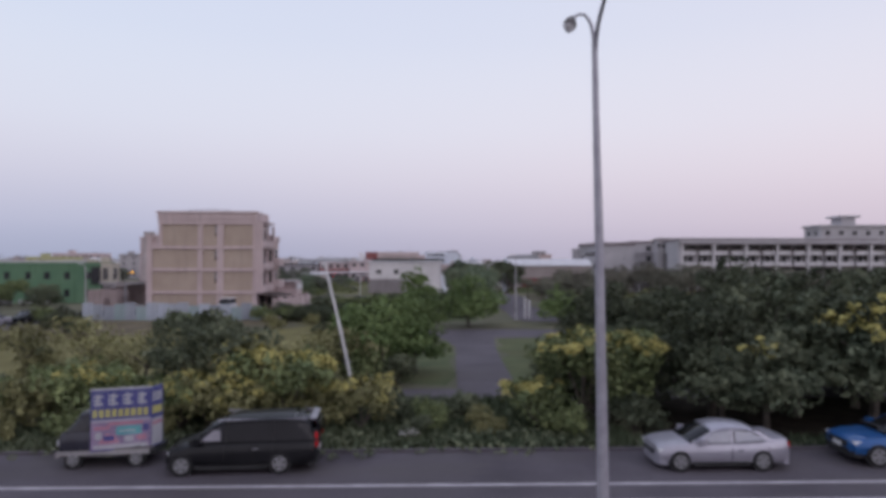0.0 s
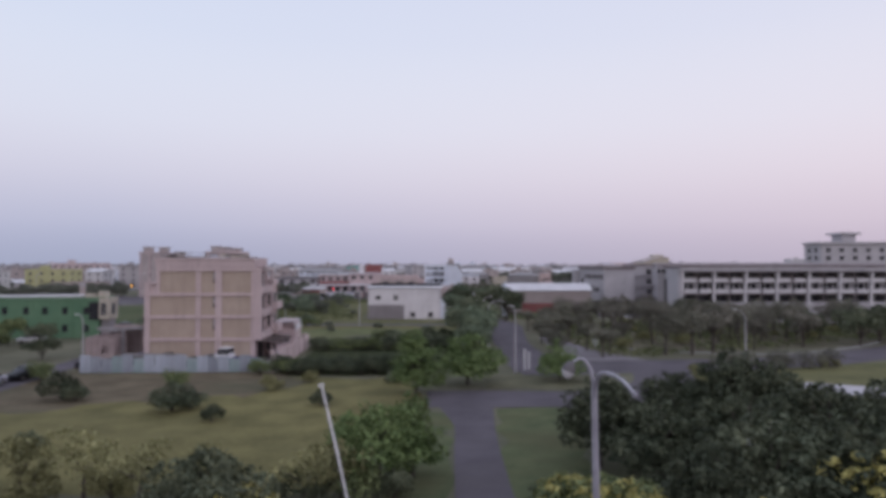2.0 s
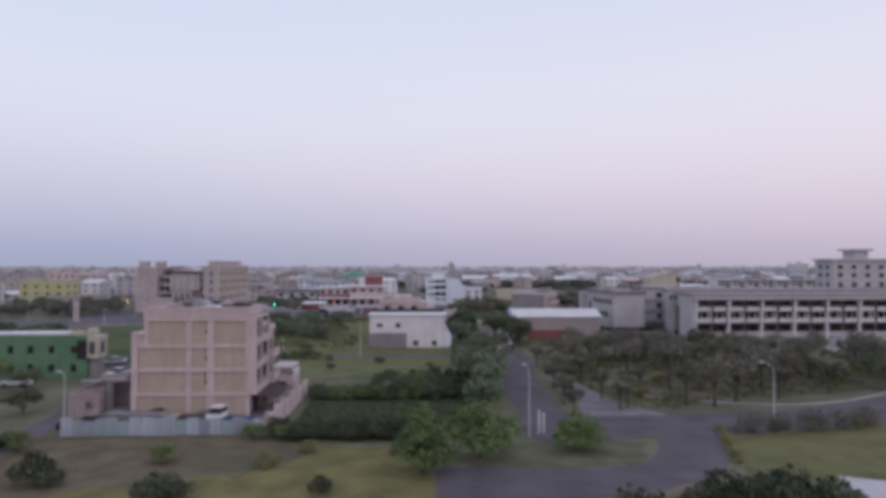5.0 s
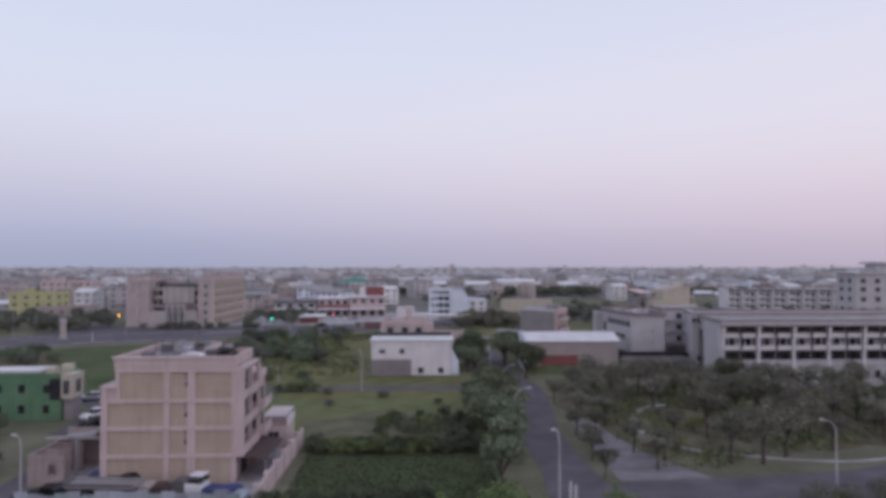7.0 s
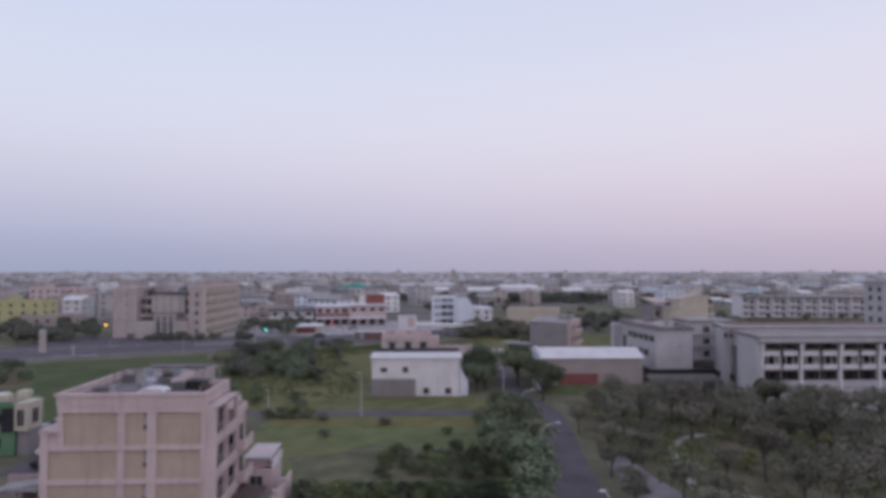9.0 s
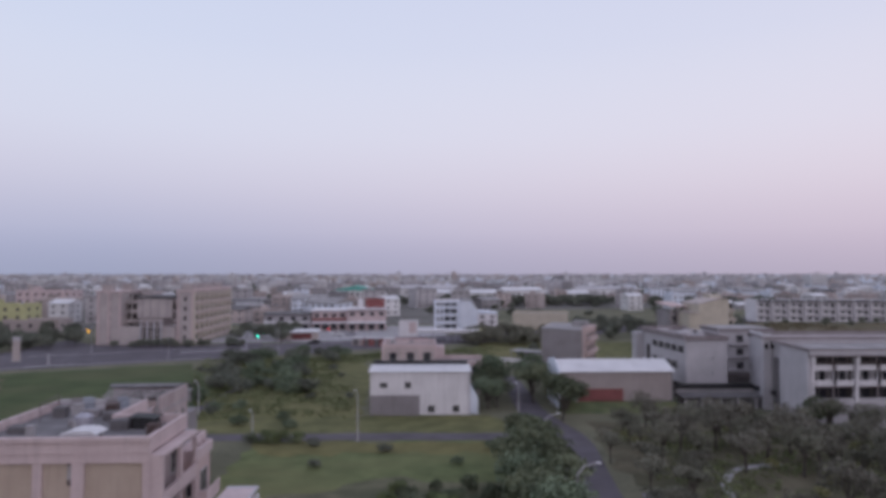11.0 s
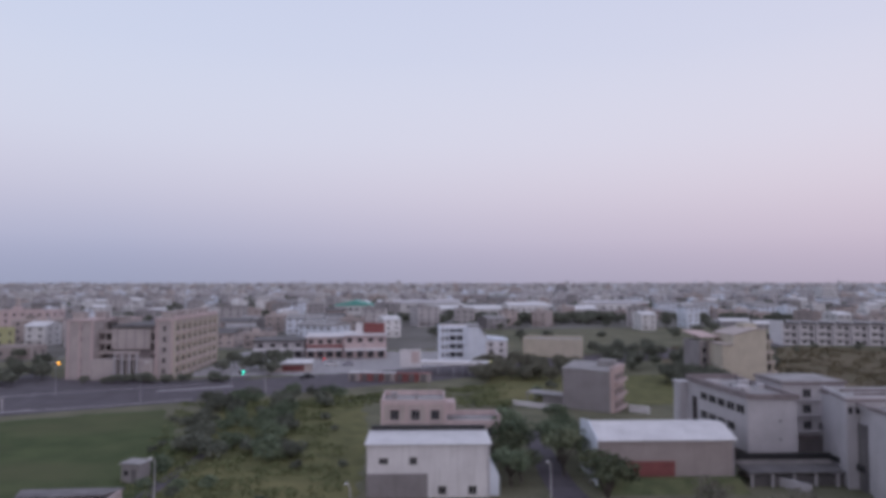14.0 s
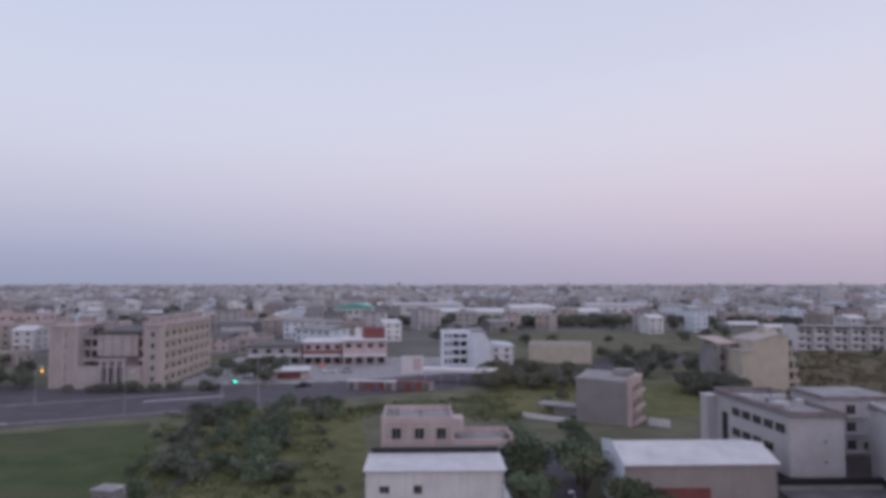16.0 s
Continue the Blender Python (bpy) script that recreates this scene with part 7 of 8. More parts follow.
# ---- street lamps, poles and signals ----
def street_lamp():
    ob = thing("street_lamp", (5.55, 13.4, 0.14), "tall galvanised street lamp with two curved arms", "street lamp")
    part("base_plate", Build().box(-0.22, 0.22, -0.22, 0.22, 0, 0.05), "galva", ob)
    part("pole", Build().tube([(0, 0, 0.05), (-0.02, 0, 3), (-0.05, 0, 6.5), (-0.09, 0, 8.6), (-0.11, 0, 10.15)], [0.115, 0.1, 0.078, 0.06, 0.05], 14), "galva", ob, smooth=True)
    bend = [(-0.11, 10.05), (-0.125, 10.3), (-0.165, 10.48), (-0.22, 10.6), (-0.29, 10.67), (-0.37, 10.68), (-0.44, 10.65), (-0.5, 10.59)]
    part("short_arm", Build().tube([(x, 0, z) for x, z in bend], [0.046, 0.036, 0.03, 0.027, 0.026, 0.025, 0.024, 0.024], 10), "galva", ob, smooth=True)
    lamp = part("lamp_head", Build().tube([(-0.47, 0, 10.62), (-0.5, 0, 10.6), (-0.53, 0, 10.54), (-0.555, 0, 10.47)], [0.03, 0.07, 0.11, 0.12], 16), "roofdark", ob, "dark round lamp hood", smooth=True)
    part("lens", Build().tube([(-0.555, 0, 10.47), (-0.57, 0, 10.41), (-0.58, 0, 10.36)], [0.113, 0.09, 0.04], 16), "lamp_white", lamp, "pale bowl lens", smooth=True)
    reach = [(-0.1, 0.0, 10.0), (-0.1, -0.06, 10.24), (-0.11, -0.22, 10.4), (-0.14, -0.55, 10.52), (-0.2, -1.1, 10.62), (-0.28, -1.8, 10.7), (-0.38, -2.5, 10.75), (-0.48, -3.1, 10.77), (-0.55, -3.5, 10.78)]
    part("long_arm", Build().tube(reach, [0.048, 0.042, 0.038, 0.036, 0.033, 0.03, 0.026, 0.022, 0.02], 10), "galva", ob, smooth=True)
    return ob


street_lamp()


def park_lamp(at, h, label, lean=0.0, arm=0.9, turn=0):
    ob = thing("park_lamp", at, label, "street lamp", "lamps of the park", turn)
    part("pole", Build().tube([(0, 0, 0), (lean * 0.5, 0, h * 0.5), (lean, 0, h * 0.86), (lean - arm * 0.35, 0, h * 0.96), (lean - arm, 0, h)], [0.1, 0.085, 0.07, 0.055, 0.045], 10), "mauve", ob, smooth=True)
    part("lamp_head", Build().box(lean - arm - 0.42, lean - arm + 0.05, -0.1, 0.1, h - 0.04, h + 0.06), "lamp_white", ob)
    part("base_plate", Build().box(-0.2, 0.2, -0.2, 0.2, 0, 0.06), "concrete", ob)
    return ob


park_lamp((12.75, 76.2, 0.05), 7.7, "slim grey lamp at the park junction", arm=0.35)
park_lamp((11.8, 99.3, 0), 7.2, "grey lamp with a long arm beside the lane", arm=1.7, turn=180)
park_lamp((12.9, 121.3, 0), 6.7, "grey lamp with a long arm beside the lane", arm=1.5, turn=180)
park_lamp((43.3, 83.0, 0.06), 6.8, "curved grey lamp on the park road", arm=1.3)
park_lamp((-38.8, 79.8, 0), 6.6, "grey lamp beside the sheet fence", arm=0.5)
park_lamp((-11.6, 134.4, 0), 7.2, "slim pale pole on the warehouse lane", arm=0.25)
park_lamp((13.2, 146, 0), 6.2, "pale pole beside the lane", arm=0.2)
park_lamp((-39.6, 149.4, 0), 6.1, "pale lamp beside the narrow track", arm=0.45)
park_lamp((-28.1, 139.9, 0), 3.3, "short pale pole beside the lane", arm=0.15)
park_lamp((-45.8, 232, 0), 6.8, "grey pole at the junction", arm=0.3)

ob = thing("leaning_pole", (-1.2, 34.4, 0), "leaning white pole with a small lamp head", "pole")
part("pole", Build().tube([(0, 0, -0.1), (-0.75, 0.05, 3.3), (-1.5, 0.1, 6.4)], [0.075, 0.07, 0.055], 10), "lamp_white", ob, smooth=True)
part("lamp_head", Build().box(-1.64, -1.4, -0.03, 0.18, 6.38, 6.52), "lamp_white", ob)


def traffic_signal(at, lit, lens, reach, z, label):
    ob = thing("traffic_signal", at, label, "traffic light", "signals of the junction")
    part("pole", Build().tube([(0, 0, 0), (0, 0, z + 0.5)], [0.11, 0.08], 8), "galva", ob)
    part("arm", Build().tube([(0, 0, z + 0.2), (reach, 0, z + 0.3)], [0.07, 0.05], 8), "galva", ob)
    head = part("signal_head", Build().box(reach - 0.75, reach + 0.75, -0.15, 0.15, z - 0.3, z + 0.3), "plastic", ob)
    for i, x in enumerate((-0.48, 0, 0.48)):
        on = i == lit
        part("lens", Build().disc((reach + x, z), 0.27 if on else 0.19, -0.2, -0.15, 14), lens if on else "roofdark", head, "lit signal lens" if on else "")


traffic_signal((-57.2, 239, 0), 2, "signal_green", 3.0, 4.6, "traffic signal on an arm, lit green")
traffic_signal((-40.2, 287, 0), 1, "signal_red", 0.7, 2.4, "red signal on the far side of the junction")
traffic_signal((-121.6, 265, 0), 2, "signal_amber", 2.4, 3.9, "traffic signal on an arm, lit amber")

for x, y, h in ((13.95, 77.0, 2.6), (14.45, 77.1, 2.3)):
    ob = thing("utility_cabinet", (x, y, 0.06), "tall slim pale grey utility cabinet on a plinth", "cabinet", "utility cabinets")
    part("body", Build().box(-0.13, 0.13, -0.12, 0.12, 0.1, h), "galva", ob)
    part("plinth", Build().box(-0.2, 0.2, -0.2, 0.2, 0, 0.1), "concrete", ob)
    part("door", Build().box(-0.1, 0.1, -0.14, -0.12, 0.18, h - 0.12), "lamp_white", ob)
ob = thing("notice_board", (21.6, 99, 0.05), "large pale board beside the lane", "sign", turn=-24)
part("board", Build().box(-1.0, 1.0, -0.06, 0.06, 0.7, 2.5), "concrete", ob)
for x in (-0.85, 0.85):
    part("post", Build().tube([(x, 0.1, 0), (x, 0.1, 2.45)], [0.05, 0.05], 6), "galva", ob)


# ---- vehicles ----
def loft(stations, ring):
    """Skin through cross-sections; ring(s) gives a closed ring of points for a station."""
    b = Build()
    rings = [ring(s) for s in stations]
    n = len(rings[0])
    v = [p for r in rings for p in r]
    f = [(i * n + k, i * n + (k + 1) % n, (i + 1) * n + (k + 1) % n, (i + 1) * n + k) for i in range(len(rings) - 1) for k in range(n)]
    f += [tuple(range(n))[::-1], tuple(range((len(rings) - 1) * n, len(rings) * n))]
    return b.add(v, f)


def body_ring(s):
    x, z0, z1, w = s
    zm = z0 + (z1 - z0) * 0.55
    return [(x, -w * 0.86, z0), (x, -w * 0.98, z0 + 0.12), (x, -w, zm), (x, -w * 0.97, z1 - 0.1), (x, -w * 0.86, z1), (x, -w * 0.4, z1 + 0.03), (x, w * 0.4, z1 + 0.03), (x, w * 0.86, z1), (x, w * 0.97, z1 - 0.1), (x, w, zm), (x, w * 0.98, z0 + 0.12), (x, w * 0.86, z0)]


def cabin_ring(s):
    x, z0, z1, w0, w1 = s
    return [(x, -w0, z0), (x, -(w0 + w1) / 2, (z0 + z1) / 2), (x, -w1, max(z0, z1 - 0.09)), (x, -w1 * 0.8, z1), (x, 0, z1 + 0.02), (x, w1 * 0.8, z1), (x, w1, max(z0, z1 - 0.09)), (x, (w0 + w1) / 2, (z0 + z1) / 2), (x, w0, z0)]


def wheel(ob, x, y, r):
    s = -1 if y < 0 else 1
    w = part("wheel", Build().disc((x, r), r, y - 0.1, y + 0.1, 22), "rubber", ob, "black tyre")
    part("rim", Build().disc((x, r), r * 0.66, y + s * 0.1, y + s * 0.125, 18), "alloy", w, "silver rim")
    for k in range(5):
        a = 2 * math.pi * k / 5 + 0.3
        c, q = math.cos(a), math.sin(a)
        part("rim_gap", Build().disc((x + c * r * 0.42, r + q * r * 0.42), r * 0.12, y + s * 0.125, y + s * 0.13, 8), "plastic", w)
    part("arch", Build().disc((x, r + 0.02), r * 1.16, y - s * 0.02 - 0.05, y - s * 0.02 + 0.05, 22), "plastic", ob, "dark wheel arch")


def car(name, at, turn, paint, label, length, width, body, cabin, roof_at, pillars, wheels, radius, sill=0.2, stretch=1.0, tall=1.0, side_glass="", bumper="plastic"):
    ob = thing(name, at, label, "car", "parked vehicles", turn)
    body = [(x * stretch, a, b * tall, c) for x, a, b, c in body]
    cabin = [(x * stretch, a * tall, b * tall, c, d) for x, a, b, c, d in cabin]
    length *= stretch
    part("body", loft(body, body_ring), paint, ob, smooth=True)
    part("glass", loft(cabin, cabin_ring), "carglass", ob, "dark tinted windows", smooth=True)
    x0, x1 = roof_at
    zs = sorted(cabin)
    def at_x(x):
        for a, b in zip(zs, zs[1:]):
            if a[0] <= x <= b[0]:
                t = (x - a[0]) / (b[0] - a[0])
                return [p + (q - p) * t for p, q in zip(a, b)]
        return zs[-1]
    roof = []
    for i in range(7):
        x, z0, z1, w0, w1 = at_x(x0 + (x1 - x0) * i / 6)
        roof.append((x, z1 - 0.1, z1 + 0.012, w1 * 1.015, w1 * 1.01))
    part("roof", loft(roof, cabin_ring), paint, ob, smooth=True)
    for xa, xb, wide in pillars:
        for s in (-1, 1):
            _, a0, a1, aw, aw1 = at_x(xa)
            _, b0, b1, bw, bw1 = at_x(xb)
            g = 0.012
            q = [(xa, s * (aw + g), a0), (xa + wide, s * (aw + g), a0), (xb + wide, s * (bw1 + g), b1 - 0.06), (xb, s * (bw1 + g), b1 - 0.06)]
            p = Build()
            p.add(q + [(x, y - s * 0.03, z) for x, y, z in q], [(0, 1, 2, 3), (7, 6, 5, 4), (0, 4, 5, 1), (1, 5, 6, 2), (2, 6, 7, 3), (3, 7, 4, 0)])
            part("pillar", p, paint, ob)
    # extra pale panes over the dark glass: sky reflection as colour
    if side_glass:
        for (xa, xb, wide), (xc, xd, _) in zip(pillars, pillars[1:]):
            for s in (-1, 1):
                q = []
                for low, high in ((xa + wide + 0.03, xb + wide + 0.03), (xc - 0.03, xd - 0.03)):
                    _, a0, a1, aw, aw1 = at_x(low)
                    _, b0, b1, bw, bw1 = at_x(high)
                    top = b1 - 0.1
                    lean = (top - b0) / max(0.05, b1 - 0.09 - b0)
                    q += [(low, s * (aw + 0.05), a0 + 0.03), (high, s * (bw + (bw1 - bw) * lean + 0.05), top)]
                q = [q[0], q[2], q[3], q[1]]
                p = Build()
                p.add(q + [(x, y - s * 0.02, z) for x, y, z in q], [(0, 1, 2, 3), (7, 6, 5, 4), (0, 4, 5, 1), (1, 5, 6, 2), (2, 6, 7, 3), (3, 7, 4, 0)])
                part("side_window", p, side_glass, ob, "side window in a pale colour for the sky's reflection")
    for x in wheels:
        for s in (-1, 1):
            wheel(ob, x, s * (width / 2 - 0.1), radius)
    f, r = -length / 2, length / 2
    w = width * 0.42
    part("bumper", Build().prism([(f + 0.3, -w - 0.06), (f + 0.3, w + 0.06), (f + 0.06, w), (f - 0.03, w * 0.6), (f - 0.03, -w * 0.6), (f + 0.06, -w)], sill, sill + 0.22), bumper, ob)
    part("bumper", Build().prism([(r - 0.25, w + 0.06), (r - 0.25, -w - 0.06), (r - 0.05, -w), (r + 0.02, -w * 0.6), (r + 0.02, w * 0.6), (r - 0.05, w)], sill, sill + 0.22), bumper, ob)
    for s in (-1, 1):
        part("sill_strip", Build().box(wheels[0] + 0.4, wheels[1] - 0.4, s * (width / 2 - 0.04) - 0.03, s * (width / 2 - 0.04) + 0.03, sill - 0.02, sill + 0.1), "plastic", ob)
        part("door_handle", Build().box(0.35, 0.55, s * (width / 2) - 0.015, s * (width / 2) + 0.015, body[3][2] - 0.2, body[3][2] - 0.16), "chrome", ob)
        part("mirror", Build().box(pillars[0][0] + 0.25, pillars[0][0] + 0.45, s * (width / 2 + 0.02) - 0.09, s * (width / 2 + 0.02) + 0.09, body[3][2] + 0.02, body[3][2] + 0.2), paint, ob)
        for xs in (pillars[1][0], pillars[2][0]):
            part("door_gap", Build().box(xs, xs + 0.015, s * (width / 2 + 0.002) - 0.006, s * (width / 2 + 0.002) + 0.006, sill + 0.12, body[3][2] - 0.08), "plastic", ob)
    part("plate", Build().box(f - 0.035, f - 0.02, -0.22, 0.22, sill + 0.22, sill + 0.36), "plate", ob)
    part("plate", Build().box(r + 0.02, r + 0.035, -0.22, 0.22, sill + 0.3, sill + 0.44), "plate", ob)
    return ob


def lights(ob, spots, name, material_name):
    for x, y, z, a, b, c in spots:
        for s in (-1, 1):
            part(name, Build().box(x - a, x + a, s * y - b, s * y + b, z - c, z + c), material_name, ob)


# silver saloon, nose to the left of the road
sed = car("silver_saloon", (11.7, 22.7, 0.02), 0, "silver", "silver saloon car parked on the shoulder", 4.54, 1.76,
          [(-2.27, 0.3, 0.64, 0.6), (-2.22, 0.24, 0.76, 0.74), (-2.0, 0.21, 0.84, 0.82), (-1.6, 0.2, 0.9, 0.86), (-1.05, 0.2, 0.95, 0.88), (0.0, 0.2, 0.95, 0.88), (1.2, 0.2, 0.98, 0.88), (1.7, 0.22, 1.05, 0.86), (2.08, 0.24, 1.07, 0.82), (2.2, 0.28, 1.03, 0.76), (2.27, 0.36, 0.88, 0.68)],
          [(-1.2, 0.93, 0.96, 0.78, 0.72), (-0.75, 0.93, 1.2, 0.79, 0.68), (-0.35, 0.93, 1.38, 0.8, 0.64), (0.15, 0.93, 1.46, 0.8, 0.63), (0.7, 0.95, 1.44, 0.8, 0.63), (1.1, 0.97, 1.34, 0.79, 0.62), (1.45, 1.0, 1.18, 0.77, 0.64), (1.72, 1.03, 1.06, 0.75, 0.66)],
          (-0.38, 0.98), [(-1.08, -0.42, 0.1), (0.18, 0.22, 0.09), (1.32, 0.92, 0.24)], (-1.42, 1.14), 0.32, stretch=0.915, tall=0.91, side_glass="reflect", bumper="silver")
lights(sed, [(-1.97, 0.64, 0.62, 0.08, 0.1, 0.05)], "headlight", "headlight")
lights(sed, [(2.01, 0.68, 0.8, 0.04, 0.08, 0.06)], "tail_light", "taillight")
part("grille", Build().box(-2.15, -2.05, -0.4, 0.4, 0.46, 0.56), "plastic", sed)

van = car("black_van", (-3.27, 22.8, 0.02), 4, "black", "black passenger van with pale roof sheen strips on the shoulder", 5.12, 1.92,
          [(-2.56, 0.34, 0.72, 0.7), (-2.48, 0.26, 0.84, 0.86), (-2.0, 0.22, 1.0, 0.93), (-1.4, 0.22, 1.12, 0.95), (0.0, 0.22, 1.16, 0.96), (1.5, 0.22, 1.16, 0.96), (2.3, 0.24, 1.16, 0.95), (2.5, 0.3, 1.14, 0.9), (2.56, 0.36, 1.05, 0.85)],
          [(-1.75, 1.06, 1.12, 0.86, 0.8), (-0.95, 1.12, 1.75, 0.89, 0.74), (-0.5, 1.14, 1.88, 0.9, 0.76), (0.6, 1.15, 1.93, 0.9, 0.77), (1.8, 1.15, 1.92, 0.9, 0.77), (2.3, 1.15, 1.86, 0.89, 0.76), (2.5, 1.13, 1.3, 0.86, 0.8)],
          (-0.95, 2.36), [(-1.62, -0.96, 0.12), (-0.5, -0.44, 0.1), (0.95, 0.95, 0.08), (2.2, 2.12, 0.2)], (-1.72, 1.18), 0.33, stretch=0.885, tall=0.86)
lights(van, [(-2.06, 0.72, 0.64, 0.12, 0.1, 0.05)], "headlight", "headlight")
lights(van, [(2.28, 0.8, 1.0, 0.05, 0.06, 0.22)], "tail_light", "taillight")
part("roof_spoiler", Build().prism([(2.06, 1.58), (2.26, 1.58), (2.26, 1.62), (2.06, 1.65)], -0.7, 0.7, "y"), "silver", van)
# pale strips added for the light caught along the glossy roof
for q in (-1, 1):
    part("roof_edge", Build().box(-0.7, 2.0, q * 0.68 - 0.03, q * 0.68 + 0.03, 1.585, 1.625), "galva", van, "pale strip for the sky sheen on the roof")
part("rear_window", Build().box(2.26, 2.37, -0.66, 0.66, 1.06, 1.46), "carglass", van)
# pale steel pane: the glass's bright reflection is its colour
part("quarter_glass", Build().prism([(-1.2, 1.03), (-0.6, 1.03), (-0.6, 1.34), (-0.8, 1.36)], -0.89, -0.87, "y"), "galva", van, "front door glass in pale steel colour for its reflection")

suv = car("blue_suv", (18.27, 22.9, 0.02), -3, "blue", "bright blue compact off-road car parked on the shoulder", 4.6, 1.84,
          [(-2.3, 0.42, 0.82, 0.66), (-2.22, 0.32, 0.92, 0.82), (-1.8, 0.26, 1.02, 0.9), (-1.0, 0.26, 1.1, 0.92), (0.0, 0.26, 1.12, 0.92), (1.2, 0.26, 1.15, 0.92), (1.9, 0.28, 1.16, 0.9), (2.22, 0.34, 1.12, 0.84), (2.3, 0.42, 1.0, 0.72)],
          [(-1.15, 1.06, 1.1, 0.82, 0.76), (-0.4, 1.1, 1.56, 0.85, 0.68), (0.1, 1.11, 1.66, 0.86, 0.69), (1.1, 1.13, 1.66, 0.86, 0.69), (1.7, 1.14, 1.58, 0.85, 0.67), (2.15, 1.13, 1.2, 0.8, 0.7)],
          (-0.4, 1.75), [(-1.04, -0.42, 0.1), (0.12, 0.2, 0.1), (1.5, 1.4, 0.25)], (-1.56, 1.26), 0.36, 0.28, tall=0.86)
lights(suv, [(-2.12, 0.66, 0.73, 0.12, 0.14, 0.055)], "headlight", "headlight")
lights(suv, [(2.24, 0.7, 1.0, 0.06, 0.14, 0.1)], "tail_light", "taillight")
part("grille", Build().box(-2.33, -2.2, -0.5, 0.5, 0.55, 0.74), "plastic", suv)
part("windscreen_trim", Build().box(-1.15, -1.05, -0.7, 0.7, 1.1, 1.14), "plastic", suv)


def billboard_truck():
    ob = thing("billboard_truck", (-7.55, 23.35, 0.02), "small dark truck carrying a printed advertising box", "truck", "parked vehicles", 6)
    ob.scale = (0.9, 1.0, 1.0)
    part("cab", loft([(-1.75, 0.4, 1.0, 0.6), (-1.68, 0.34, 1.08, 0.7), (-1.3, 0.34, 1.2, 0.73), (-0.62, 0.34, 1.2, 0.73)], body_ring), "darkblue", ob, smooth=True)
    part("cab_glass", loft([(-1.5, 1.12, 1.16, 0.68, 0.64), (-1.05, 1.16, 1.66, 0.7, 0.6), (-0.64, 1.16, 1.74, 0.7, 0.6)], cabin_ring), "glass", ob, smooth=True)
    part("cab_roof", loft([(-1.08, 1.58, 1.69, 0.62, 0.6), (-0.6, 1.64, 1.77, 0.62, 0.6)], cabin_ring), "darkblue", ob)
    part("chassis", Build().box(-1.7, 1.5, -0.62, 0.62, 0.36, 0.5), "plastic", ob)
    part("bed", Build().box(-0.55, 1.3, -0.72, 0.72, 0.5, 0.62), "roofdark", ob, "dark grey load bed")
    part("side_rail", Build().box(-1.7, 1.3, -0.74, -0.7, 0.42, 0.56), "roofgrey", ob)
    part("bumper", Build().box(-1.82, -1.7, -0.68, 0.68, 0.34, 0.52), "grey", ob)
    lights(ob, [(-1.72, 0.5, 0.8, 0.06, 0.12, 0.09)], "headlight", "headlight")
    for x in (-1.22, 0.86):
        for s in (-1, 1):
            wheel(ob, x, s * 0.62, 0.29)
    box = part("advert_box", Build().prism([(-0.6, -0.86), (1.3, -0.86), (1.62, -0.36), (1.54, -0.3), (1.2, -0.74), (-0.6, -0.74)], 0.55, 2.45), "banner_blue", ob, "blue printed advertising box")
    box.matrix_basis = pose(-0.6, -0.86, 0, 0, 0, 11) @ pose(0.6, 0.86, 0)
    y = -0.866
    part("picture", Build().box(-0.58, 1.29, y - 0.004, y, 0.6, 1.46), "banner_violet", box, "violet printed picture")
    part("picture", Build().box(0.2, 1.0, y - 0.008, y - 0.004, 1.02, 1.3), "banner_teal", box, "teal printed patch")
    part("picture", Build().prism([(-0.35, 0.78), (0.3, 0.78), (0.15, 1.03), (-0.1, 1.09)], y - 0.008, y - 0.004, "y"), "banner_pink", box, "pink printed patch")
    part("picture", Build().box(-0.5, 1.2, y - 0.008, y - 0.004, 0.62, 0.74), "banner_white", box)
    for i, (px0, pz0, pw, ph, pm) in enumerate(((-0.5, 1.22, 0.5, 0.1, "banner_pink"), (-0.2, 0.86, 0.34, 0.16, "banner_blue"), (0.45, 0.8, 0.3, 0.18, "banner_white"), (0.85, 0.84, 0.3, 0.14, "banner_pink"), (0.3, 1.12, 0.5, 0.05, "banner_white"), (-0.45, 0.92, 0.2, 0.22, "banner_white"), (1.05, 1.1, 0.18, 0.24, "banner_blue"))):
        part("picture", Build().box(px0, px0 + pw, y - 0.012, y - 0.006, pz0, pz0 + ph), pm, box)
    part("stripe", Build().box(-0.58, 1.29, y - 0.008, y - 0.004, 1.46, 1.52), "banner_white", box)
    part("stripe", Build().box(-0.05, 1.05, y - 0.008, y - 0.004, 1.34, 1.43), "banner_pink", box)
    for i in range(4):
        for dz, w in ((0.0, 0.3), (0.12, 0.22), (0.24, 0.3)):
            part("lettering_bar", Build().box(-0.52 + i * 0.46, -0.52 + i * 0.46 + w, y - 0.008, y, 1.98 + dz, 2.05 + dz), "banner_white", box)
        part("lettering_bar", Build().box(-0.4 + i * 0.46, -0.34 + i * 0.46, y - 0.01, y, 1.95, 2.34), "banner_white", box)
    for i in range(9):
        part("number_bar", Build().box(-0.54 + i * 0.2, -0.4 + i * 0.2, y - 0.008, y, 1.6, 1.84), "banner_yellow", box)
    # slanting end panel
    def slant(u0, u1, z0, z1, g):
        p = []
        for u in (u0, u1):
            x, yy = 1.3 + 0.32 * u, -0.86 + 0.5 * u
            p += [(x + g * 0.72, yy - g * 0.69, z0), (x + g * 0.72, yy - g * 0.69, z1)]
        k = Build()
        k.add(p, [(0, 2, 3, 1)])
        k.add([(a - 0.004, b + 0.004, c) for a, b, c in p], [(1, 3, 2, 0)])
